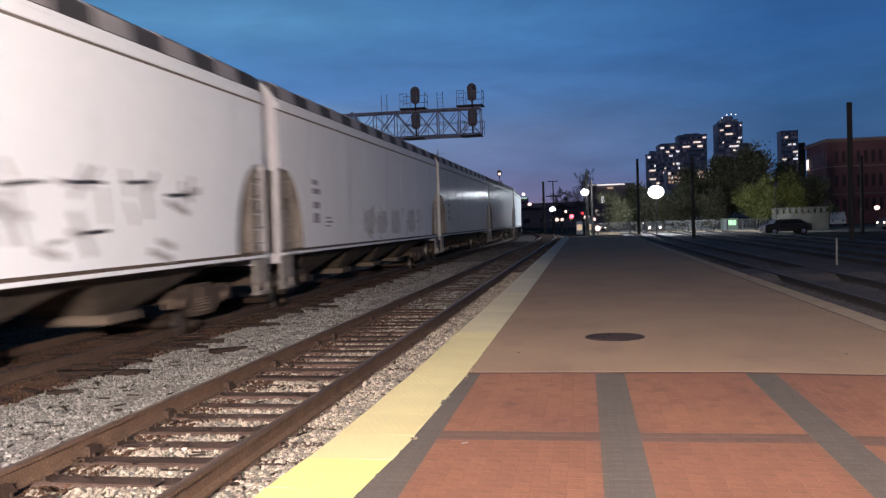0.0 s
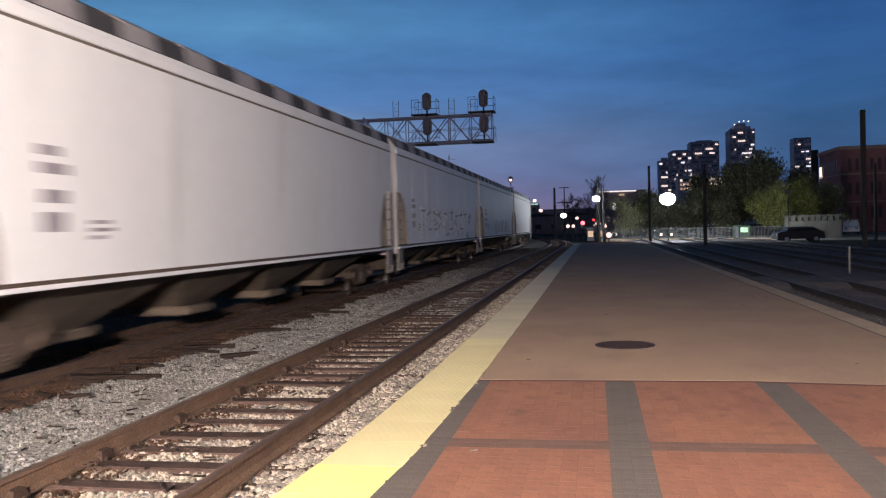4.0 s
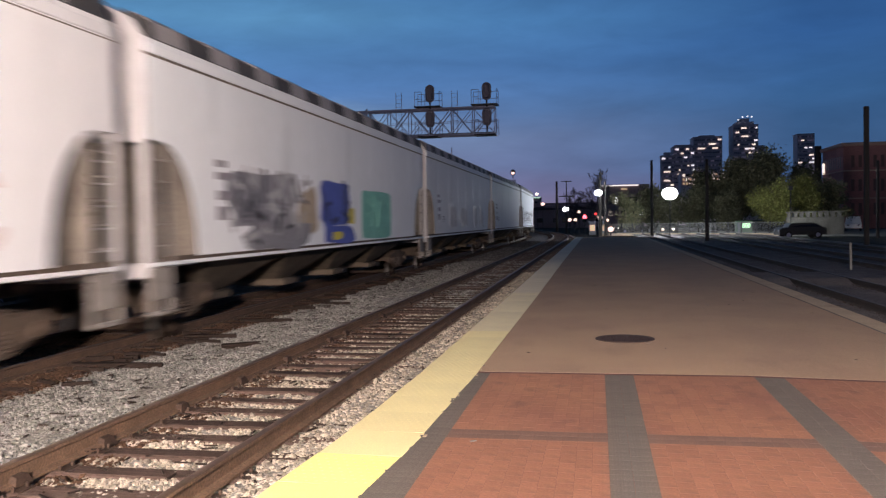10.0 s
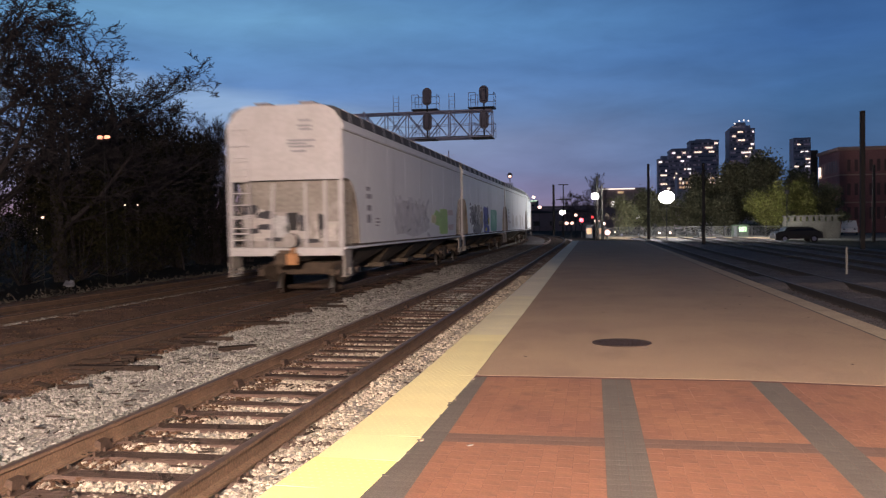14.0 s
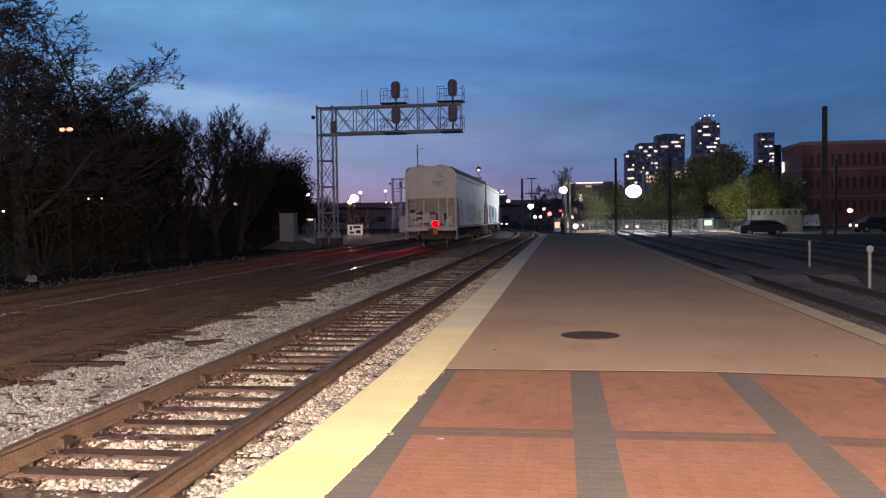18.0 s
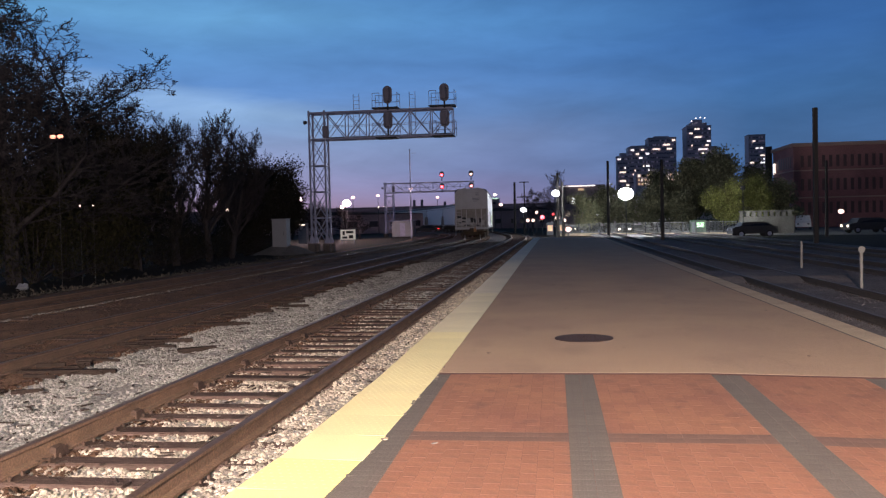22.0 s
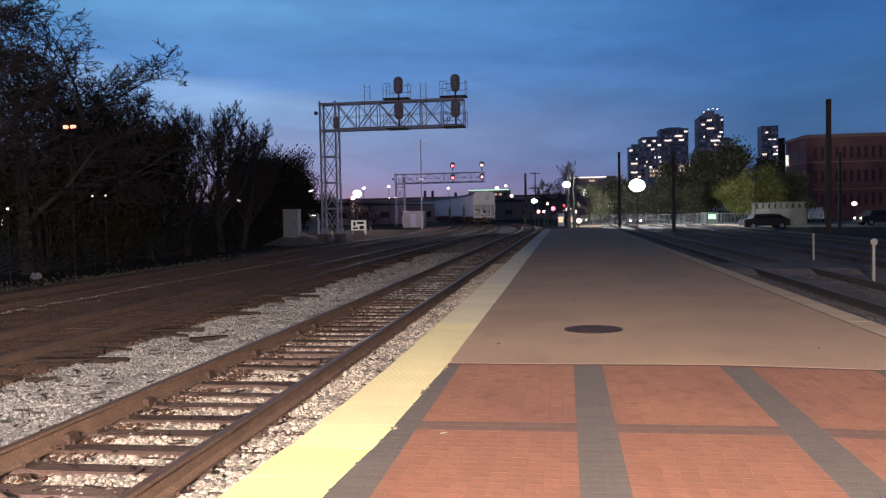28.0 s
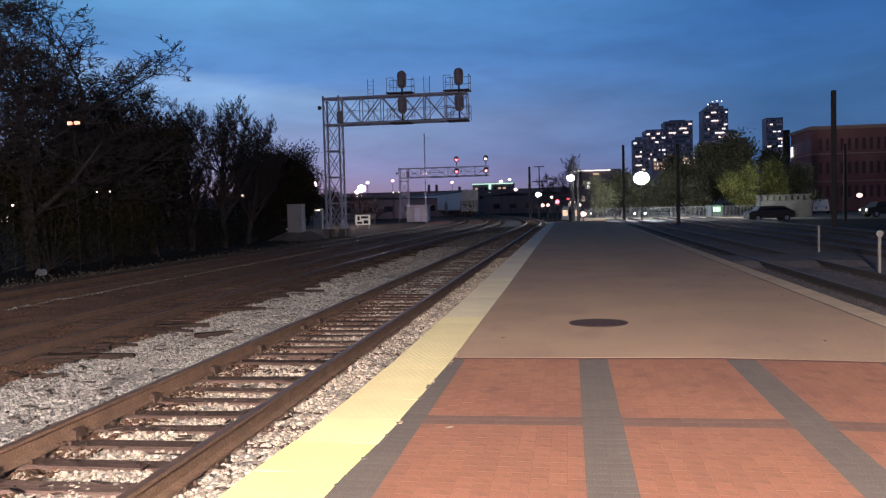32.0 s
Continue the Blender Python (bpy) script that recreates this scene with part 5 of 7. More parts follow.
# last car
LAYER[0] = 0
side_mark(c0, "graffiti", [blob(-1.3, 1.95, 2.9, 0.6, rng, 24, 0.12)], P_HAZE, "pale silver graffiti ground")
scrawl(c0, -4.1, 1.4, 1.35, 2.5, P_BLUEG, 30, rng, 0.14)
scrawl(c0, -3.9, 1.2, 1.4, 2.4, P_GREYS, 7, rng, 0.07)
side_mark(c0, "graffiti", [blob(4.9, 1.85, 0.95, 0.55, rng, 36, 0.05, 0.3), blob(3.5, 2.0, 0.75, 0.3, rng, 14, 0.16)], P_LIME, "lime green sprayed patch")
side_mark(c0, "graffiti", [blob(2.7, 1.95, 0.5, 0.16, rng)], P_FADE)
side_mark(c0, "graffiti", [blob(6.7, 1.6, 0.7, 0.14, rng), blob(6.6, 2.25, 0.8, 0.12, rng)], P_PINK)
# second car from the end
LAYER[0] = 0
side_mark(c1, "graffiti", [blob(3.1, 1.95, 1.65, 0.68, rng, 40, 0.03, 0.22)], P_TEAL, "teal sprayed patch")
side_mark(c1, "graffiti", [blob(-0.9, 2.2, 1.15, 0.55, rng, 36, 0.06, 0.3), blob(-0.5, 1.45, 1.2, 0.24, rng)], P_BLUE, "blue sprayed patch")
side_mark(c1, "graffiti", [blob(0.35, 1.9, 0.4, 0.2, rng), blob(-0.8, 1.42, 0.4, 0.1, rng)], P_YEL)
side_mark(c1, "graffiti", [blob(-2.9, 2.0, 0.6, 0.5, rng, 14, 0.2)], P_BEIGE)
side_mark(c1, "graffiti", [blob(-5.4, 2.2, 1.6, 0.55, rng, 16, 0.14), blob(-4.6, 1.5, 1.7, 0.3, rng)], P_GREYS, "dark grey graffiti")
scrawl(c1, -7.0, -3.0, 1.35, 2.6, P_SOOT, 20, rng, 0.13)
scrawl(c1, -7.0, -3.0, 1.35, 2.6, P_SILVER, 26, rng, 0.11)
scrawl(c1, -2.0, 0.2, 1.4, 2.6, P_NAVY, 12, rng, 0.12)
scrawl(c1, 1.8, 4.5, 1.4, 2.4, P_MINT, 10, rng, 0.1)
# third
LAYER[0] = 0
for y, w in ((-3.8, 1.0), (-0.7, 1.0), (3.3, 0.6), (5.4, 0.7)):
    side_mark(c2, "graffiti", [blob(y, 1.95, w, 0.45, rng, 14, 0.2)], P_FOG)
    scrawl(c2, y - w, y + w * 0.7, 1.5, 2.3, P_MIST, 9, rng, 0.12)
LAYER[0] = 0
# fifth: long outlined letters
scrawl(c4, -6.2, 6.4, 1.4, 2.4, P_SILVER, 64, rng, 0.1)
side_mark(c4, "graffiti", [stroke(y, 2.35 + 0.1 * math.sin(y * 3), y + 0.75, 2.4 + 0.1 * math.sin(y * 2), 0.05) for y in (-6.0, -4.9, -3.7, -2.6, -1.2, 0.4, 1.8, 3.1, 4.4, 5.6)] + [stroke(y, 1.7, y + 0.6, 1.74, 0.05) for y in (-4.6, -3.5, 0.2, 3.3)], P_SOOT, "dark outlines of graffiti letters")
# sixth
LAYER[0] = 0
for y in (-2.2, -0.6, 1.3, 4.0):
    side_mark(c5, "graffiti", [blob(y, 1.8, 0.7, 0.4, rng, 14, 0.2)], P_MIST)
scrawl(c5, -3.0, 6.0, 1.3, 2.1, P_SILVER, 26, rng, 0.07)

# rear bulkhead of the last car: lower panel with graffiti, wide grab irons, stencilled bars
bulk = part("rear_bulkhead", Mesh().box(-1.44, 1.44, -0.02, 0.02, 1.13, 2.975, 0.004), M_ENDLOW, c0, "grimy lower end panel with black and white graffiti", at=(0, -h + 0.62, 0))
part("slope_sheet", Mesh().loft([[(-1.43, -0.03, 2.97), (1.43, -0.03, 2.97), (1.43, -0.026, 2.5), (0.75, -0.024, 2.12), (-0.55, -0.024, 2.12), (-1.43, -0.026, 2.4)], [(-1.43, 0.0, 2.97), (1.43, 0.0, 2.97), (1.43, 0.0, 2.5), (0.75, 0.0, 2.12), (-0.55, 0.0, 2.12), (-1.43, 0.0, 2.4)]]), M_ENDSLOPE, bulk, "grey-tan sloping end sheet")
# flat black plates stand in for the shade inside two openings
for x0, x1, z0, z1 in ((-0.16, 0.16, 1.62, 2.1), (0.74, 0.84, 1.4, 2.0)):
    part("opening_shade", Mesh().loft([[(x0, -0.036, z1), (x1, -0.036, z1), (x1 - 0.07 * (x1 - x0), -0.036, z0), (x0 + 0.25 * (x1 - x0), -0.036, z0)], [(x0, -0.02, z1), (x1, -0.02, z1), (x1 - 0.07 * (x1 - x0), -0.02, z0), (x0 + 0.25 * (x1 - x0), -0.02, z0)]]), M_BLACK, bulk)
P_WHITE = paint("white_spray", (0.46, 0.43, 0.42))
for cx, cz, rx, rz, pm in ((-1.0, 1.95, 0.36, 0.26, P_WHITE), (-0.95, 1.5, 0.4, 0.2, P_WHITE), (-0.35, 1.75, 0.3, 0.3, P_SILVER), (0.15, 1.55, 0.34, 0.22, P_WHITE), (0.95, 1.6, 0.34, 0.3, P_WHITE), (-1.2, 2.2, 0.2, 0.14, P_SOOT), (-0.72, 2.05, 0.26, 0.1, P_SOOT), (-0.8, 1.72, 0.22, 0.08, P_SOOT), (-1.1, 1.62, 0.16, 0.08, P_SOOT), (0.05, 1.95, 0.2, 0.16, P_GREYS), (0.3, 1.8, 0.12, 0.2, P_SOOT), (0.85, 1.85, 0.13, 0.22, P_SOOT), (-0.5, 1.38, 0.28, 0.06, P_SOOT), (0.5, 1.33, 0.22, 0.06, P_SOOT)):
    pts = blob(cx, cz, rx, rz, rng, 12, 0.25)
    n = len(pts)
    yy = -0.032 if pm is P_SOOT or pm is P_GREYS else -0.026
    part("graffiti", Mesh().add([(x, yy, z) for x, z in pts] + [(x, -0.018, z) for x, z in pts], [tuple(range(n))[::-1]] + [(i, (i + 1) % n, n + (i + 1) % n, n + i) for i in range(n)]), pm, bulk)
for z, x0, x1 in ((1.55, -1.5, -1.0), (1.95, -1.5, -1.0), (3.05, -1.5, -1.0), (3.45, -1.5, -1.0), (3.87, -1.5, -1.0), (4.3, -1.5, -1.0)):
    iron = Mesh().tube((x0, -0.12, z), (x1, -0.12, z), 0.018, None, 6)
    for x in (x0, x1):
        iron.tube((x, -0.12, z), (x, 0.08, z), 0.014, None, 5)
    part("grab_iron", iron, M_END, c0, at=(0, -h + 0.06, 0))
part("end_post", Mesh().box(0.92, 1.0, -0.04, 0.04, 1.15, 2.96, 0.01), M_END, c0, "pale end post", at=(0, -h + 0.5, 0))
for z, x0, x1 in ((4.5, 0.42, 0.76), (4.36, 0.38, 0.78), (4.27, 0.42, 0.76), (3.98, 0.1, 0.85), (3.9, 0.1, 0.62), (3.82, 0.16, 0.8), (3.7, 0.2, 0.6)):
    part("end_mark", Mesh().box(x0, x1, -0.006, 0.004, z - 0.026, z + 0.026), P_GREYS, c0, at=(0, -h + 0.066, 0))
for x in (-0.62,):
    part("end_seam", Mesh().box(x - 0.012, x + 0.012, -0.008, 0.004, 2.98, 4.86), M_END, c0, at=(0, -h + 0.07, 0))

# end of train marker on the last coupler, its red beacon flashed by an added shutter
eot = part("marker_box", Mesh().box(-0.14, 0.14, -0.12, 0.1, 0.95, 1.25, 0.02), M_MARKER, c0, "dusty orange end of train marker box", at=(0.34, -h - 0.34, -0.22))
LAMP_AT = (0.0, BEACON_Y, BEACON_Z)
can = Mesh()
for r0, r1, y0, y1 in ((0.19, 0.19, -0.06, 0.1), (0.17, 0.17, 0.04, -0.06)):
    ring = [(math.cos(2 * math.pi * i / 24), math.sin(2 * math.pi * i / 24)) for i in range(24)]
    can.add([(r * a, y, r * c) for r, y in ((r0, y0), (r1, y1)) for a, c in ring], [(i, (i + 1) % 24, 24 + (i + 1) % 24, 24 + i) for i in range(24)])
can.add([(r * a, -0.06, r * c) for r in (0.17, 0.19) for a, c in ring], [(i, (i + 1) % 24, 24 + (i + 1) % 24, 24 + i) for i in range(24)])
can.add([(0.19 * a, 0.1, 0.19 * c) for a, c in ring], [tuple(range(24))])
part("lamp_can", can, M_BOTTOM, eot, "dusty round lamp housing", at=LAMP_AT)
part("lamp_bracket", Mesh().box(-0.05, 0.05, -0.05, 0.08, 1.24, 1.42, 0.01), M_MARKER, eot)
# lens is wider than such lamps have, its glare put into the size
part("beacon_lens", Mesh().tube((0, -0.045, 0), (0, 0.03, 0), 0.167, None, 24), M_BEACON, eot, "bright red lens, enlarged to stand for its glare", at=LAMP_AT)
# shutter is an invented part that covers and bares the steady lens
beacon = part("shutter", Mesh().tube((0, -0.012, -0.23), (0, 0.0, -0.23), 0.192, None, 24), M_ENDLOW, eot, "round grimy shutter plate, added to make the red lens flash", at=(0.0, BEACON_Y - 0.062, BEACON_Z + 0.23))


# ---- trees ----
def tree_mesh(seed, height, spread_r, trunk_r, levels, twigs, lean=0.0, first=0.25, up=0.5, floor_r=0.013):
    """Trunk and limbs as one tapered mesh; returns it with the twig ends."""
    rng = random.Random(seed)
    m, tips = Mesh(), []

    def grow(p, d, length, r, level):
        seg = 3 if level < 2 else 2
        q = Vector(p)
        for s in range(seg):
            nd = (d + Vector((rng.uniform(-1, 1), rng.uniform(-1, 1), rng.uniform(-.5, .6))) * (0.16 if level == 0 else 0.3)).normalized()
            e = q + nd * length / seg
            r1 = r * (0.82 if s < seg - 1 else 0.62)
            r1 = max(r1, floor_r)
            m.tube(q, e, r, r1, 7 if level == 0 else (5 if level < 2 else 3), False)
            q, d, r = e, nd, r1
            if level < levels and (level > 0 or s >= 0):
                for b in range(twigs if level else twigs + 1):
                    ang = rng.uniform(0, 6.28)
                    side = Vector((math.cos(ang), math.sin(ang), rng.uniform(-0.1, 0.5)))
                    grow(q, (d * up + side * 0.75).normalized(), length * rng.uniform(0.5, 0.78), max(floor_r, r * 0.6), level + 1)
            if level >= levels:
                tips.append(tuple(q))
        tips.append(tuple(q))

    grow((0, 0, -0.4), Vector((lean, 0, 1)).normalized(), height * 0.6, trunk_r, 0)
    return m, tips


def leaf_mesh(tips, per, size, spread_l, seed, cut=None):
    rng = random.Random(seed)
    m = Mesh()
    for p in tips:
        for i in range(per):
            c = Vector(p) + Vector((rng.gauss(0, 1), rng.gauss(0, 1), rng.gauss(0, 0.8))) * spread_l
            if cut and c.z > cut:
                continue
            q = Euler((rng.uniform(0, 6.28), rng.uniform(0, 6.28), rng.uniform(0, 6.28))).to_matrix() * (size * rng.uniform(0.6, 1.4))
            m.add([c + q @ Vector(v) for v in ((-1, 0, 0), (0, -0.55, 0.1), (1, 0, 0), (0, 0.55, 0.1))], [(0, 1, 2, 3)])
    return m


def tree(name, at, label, seed, height, trunk_r, leaf, per, size, spread_l, levels=3, twigs=2, rz=0.0, bark=None, up=0.5, group="", crown_r=None, twig_r=0.013):
    t = thing(name, label, "tree", at, group, rz=rz)
    m, tips = tree_mesh(seed, height, 1.0, trunk_r, levels, twigs, up=up, floor_r=twig_r)
    top = max(v[2] for v in m.v)
    k = height / top
    rr = sorted(math.hypot(a, b) for a, b, c in tips)
    q = crown_r / rr[int(len(rr) * 0.96)] if crown_r else k
    m.v = [(v[0] * q, v[1] * q, v[2] * k) for v in m.v]
    tips = [(a * q, b * q, c * k) for a, b, c in tips]
    part("trunk", m, bark or M_BARK, t)
    if per:
        part("crown", leaf_mesh(tips, per, size, spread_l, seed + 1), leaf, t)
    return t


def branch_mesh(seed, limbs, twigs, rise, floor_r, levels):
    """A leafless tree of unit girth: trunk, arching limbs and sprays of fine twigs."""
    rng = random.Random(seed)
    wood, spray = Mesh(), Mesh()
    segs, bend = (7, 6, 5, 4, 3, 2), (0.08, 0.20, 0.26, 0.32, 0.36, 0.4)
    more = (0.0, twigs, twigs * 0.4, twigs * 0.3, twigs * 0.3)

    def grow(q, d, length, r, level):
        n = segs[level]
        for s in range(n):
            f = (s + 1) / n
            d = (d + Vector((rng.uniform(-1, 1), rng.uniform(-1, 1), rng.uniform(-0.7, 0.9) + rise)) * bend[level]).normalized()
            e = q + d * length / n
            ra, rb = max(floor_r, r * (1 - 0.72 * s / n)), max(floor_r * 0.7, r * (1 - 0.72 * f))
            (wood if level < 2 else spray).tube(q, e, ra, rb, (7, 5, 3, 3, 3, 3)[level], False)
            q = e
            if level < levels and (level or s > 0):
                for k in range((1 if level else limbs) + (rng.random() < more[level])):
                    side = d.cross(Vector((rng.uniform(-1, 1), rng.uniform(-1, 1), rng.uniform(-1, 1)))).normalized()
                    t = radians(rng.uniform(24, 62))
                    grow(q, d * math.cos(t) + side * math.sin(t), length * rng.uniform(0.38, 0.64) * (1 - 0.3 * f), rb * 0.62, level + 1)

    grow(Vector((0, 0, -0.3)), Vector((rng.uniform(-.08, .08), 0, 1)).normalized(), 6.0, 0.2, 0)
    return wood, spray


def bare_tree(at, label, seed, height, crown_r, limbs=2, twigs=0.55, rise=0.25, floor_r=0.011, levels=4, group="", bark=None):
    wood, spray = branch_mesh(seed, limbs, twigs, rise, floor_r, levels)
    top = max(v[2] for v in spray.v)
    rr = sorted(math.hypot(v[0], v[1]) for v in spray.v)
    k, q = height / top, crown_r / rr[int(len(rr) * 0.97)]
    t = thing("bare_tree", label, "tree", at, group)
    for name, m in (("trunk", wood), ("crown", spray)):
        m.v = [(v[0] * q, v[1] * q, v[2] * k) for v in m.v]
        part(name, m, bark or M_TWIG, t)
    return t


# thicket beyond the outer track
TH = "thicket beside the tracks"
for x, y, hh, cr, s, limbs, tw in ((-22.7, 36.3, 11.5, 5.8, 71, 2, 0.75), (-21.8, 26.5, 12.2, 4.8, 72, 2, 0.6), (-27.5, 30.0, 13.2, 5.6, 73, 2, 0.3), (-27.0, 41.5, 9.8, 4.6, 74, 2, 0.5), (-21.8, 31.4, 10.4, 5.0, 75, 2, 0.6), (-22.4, 39.2, 10.4, 3.6, 78, 2, 0.7)):
    bare_tree((x, y, -0.6), "tall leafless tree with arching limbs in the thicket", s, hh, cr, limbs, tw, 0.0, 0.0085, 5, TH)
for x, y, hh, cr, s, limbs in ((-21.6, 45.6, 9.1, 2.9, 21, 3), (-21.3, 49.6, 9.4, 2.9, 22, 3), (-21.9, 54.6, 9.0, 2.8, 23, 3), (-24.0, 48.0, 9.3, 3.0, 24, 2), (-24.0, 58.6, 8.8, 2.6, 25, 2), (-22.4, 42.6, 8.8, 2.6, 26, 2)):
    bare_tree((x, y, -0.6), "leafless thin-stemmed tree with a fan of twigs", s, hh, cr, limbs, 0.4, 0.7, 0.008, 5, TH)
for x, y, hh, cr, s in ((-21.0, 40.4, 8.2, 1.7, 31), (-22.0, 37.6, 6.8, 2.2, 36), (-22.6, 39.4, 7.7, 2.2, 37), (-22.6, 66.0, 7.8, 2.1, 32), (-23.0, 69.6, 6.5, 1.4, 33), (-23.6, 61.5, 7.0, 2.4, 34), (-22.6, 33.6, 6.4, 2.6, 35)):
    tree("evergreen_tree", (x, y, -0.6), "dark evergreen tree with a dense crown in the thicket", s, hh, 0.2, M_LEAF4 if 33 < y < 39 else M_LEAF, 11, 0.075, 0.36, 3, 3, group=TH, bark=M_TWIG, up=0.6, crown_r=cr)
rng = random.Random(77)
for i in range(20):
    y = 16 + i * 2.65
    x = -20.4 - rng.uniform(0, 1.4) - 0.06 * (y - 18)
    hh = rng.uniform(4.2, 5.4) if 25 < y < 40 else rng.uniform(2.5, 3.4)
    sh = thing("shrub", "dense olive shrub at the foot of the thicket" if 27 < y < 40 else "dense dark evergreen shrub at the foot of the thicket", "shrub", (x, y, -0.6), TH)
    tips = []
    for k in range(30):
        a, rr = rng.uniform(0, 6.28), rng.uniform(0.2, 2.1)
        e = (rr * math.cos(a), rr * math.sin(a), hh * rng.uniform(0.1, 1.0) * (1.1 - rr / 4))
        part("stem", Mesh().tube((0.1 * math.cos(a), 0.1 * math.sin(a), 0), e, 0.035, 0.012, 3, False), M_TWIG, sh)
        tips.append(e)
    part("crown", leaf_mesh(tips, 120, 0.052, 0.46, 100 + i), M_LEAF4 if 27 < y < 40 else M_LEAF, sh)

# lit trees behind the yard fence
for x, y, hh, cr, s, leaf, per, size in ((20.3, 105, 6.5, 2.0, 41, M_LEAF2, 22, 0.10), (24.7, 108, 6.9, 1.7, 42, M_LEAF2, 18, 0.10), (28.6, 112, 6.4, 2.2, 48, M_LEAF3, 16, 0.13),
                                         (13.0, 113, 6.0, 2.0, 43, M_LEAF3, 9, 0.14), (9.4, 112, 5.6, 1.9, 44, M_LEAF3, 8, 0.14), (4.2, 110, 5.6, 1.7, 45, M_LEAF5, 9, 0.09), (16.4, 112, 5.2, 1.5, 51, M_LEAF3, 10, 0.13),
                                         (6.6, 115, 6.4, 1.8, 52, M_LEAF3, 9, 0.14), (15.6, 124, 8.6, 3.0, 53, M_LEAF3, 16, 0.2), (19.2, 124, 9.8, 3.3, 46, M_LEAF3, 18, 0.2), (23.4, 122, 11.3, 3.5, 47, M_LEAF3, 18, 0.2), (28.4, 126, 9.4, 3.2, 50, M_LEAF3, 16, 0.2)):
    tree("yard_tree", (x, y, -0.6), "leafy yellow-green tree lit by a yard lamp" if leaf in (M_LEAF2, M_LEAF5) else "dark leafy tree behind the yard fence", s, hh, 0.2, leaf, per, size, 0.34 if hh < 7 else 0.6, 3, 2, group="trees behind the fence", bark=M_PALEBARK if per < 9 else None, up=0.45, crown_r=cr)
for x, y, hh, cr, s in ((0.4, 150, 11.0, 3.6, 61), (-4.2, 158, 8.4, 2.6, 62)):
    bare_tree((x, y, -0.6), "tall leafless tree against the dusk sky", s, hh, cr, 2, 0.3, 0.2, 0.016, 5, bark=M_FARTWIG)
for x, y, hh, s in ((-33.5, 118, 5.6, 63), (-30.6, 121, 5.2, 64), (-27.4, 116, 4.0, 65), (-36.5, 124, 5.8, 66), (-40.5, 126, 5.4, 67)):
    bare_tree((x, y, -0.6), "low leafless tree beside the distant tracks", s, hh, 2.3, 2, 0.2, 0.4, 0.024)


# ---- poles and lamps ----
def pole(at, height, r, label, arms=(), material=None, name="utility_pole", square=False):
    p = thing(name, label, "pole", at)
    if square:
        part("shaft", Mesh().box(-r, r, -r, r, 0, height, 0.03), material or M_POLE, p)
    else:
        part("shaft", Mesh().tube((0, 0, 0), (0, 0, height), r, r * 0.75, 10), material or M_POLE, p)
    for z, w in arms:
        part("crossarm", Mesh().box(-w / 2, w / 2, -0.06, 0.06, z - 0.06, z + 0.06, 0.015), material or M_POLE, p)
    return p


pole((16.2, 55.0, -0.6), 8.7, 0.135, "thick dark square steel mast beside the yard", square=True, material=M_POLE, name="steel_mast")
pole((0.4, 100.0, -0.6), 7.6, 0.2, "dark wooden pole carrying a bright yard lamp")
pole((1.0, 104.0, -0.6), 6.7, 0.16, "dark wooden pole beside the lamp pole")
pole((-5.6, 120.0, -0.6), 7.6, 0.2, "dark wooden utility pole at the platform's end", arms=((5.0, 0.5),))
pole((-4.4, 125.0, -0.6), 7.9, 0.1, "thin pole with cross arms and a lamp bracket", arms=((7.8, 1.5), (5.6, 2.2), (4.6, 1.2)))
pole((5.4, 86.0, -0.6), 7.9, 0.17, "dark wooden pole in the yard")
pole((8.7, 70.0, -0.6), 6.8, 0.16, "slender dark pole in the yard")
pole((24.5, 80.0, -0.6), 6.9, 0.16, "dark pole before the brick building")
th = pole((-19.8, 115.0, -0.6), 12.4, 0.11, "tall thin radio pole beside the tracks", material=M_STEEL, name="radio_pole")
part("aerial", Mesh().box(0, 0.9, -0.02, 0.02, 11.8, 11.84), M_STEEL, th)


def yard_lamp(at, height, globe, glass, label, post_r=0.09, arm=0.0):
    l = thing("yard_lamp", label, "street lamp", at)
    part("post", Mesh().tube((0, 0, 0), (0, 0, height - globe * 0.7), post_r, post_r * 0.7, 8), M_DARKST, l)
    if arm:
        part("arm", Mesh().tube((0, 0, height - globe), (arm, 0, height), 0.05, None, 6), M_DARKST, l)
    part("globe", Mesh().ball((arm, 0, height), globe, 16, 10, 0.8), glass, l, smooth=True)
    return l


# globes are larger than the lamps themselves, painting their glare as size
yard_lamp((7.31, 88.0, -0.6), 4.6, 0.79, M_LAMP, "yard lamp on a post, its white globe enlarged to hold the glare", 0.06)
yard_lamp((0.17, 99.2, -0.6), 5.2, 0.45, M_LAMP, "bright white yard lamp on the wooden pole", 0.05)
yard_lamp((-4.6, 126.0, -0.6), 3.7, 0.42, M_LAMP, "white yard lamp on a thin pole")
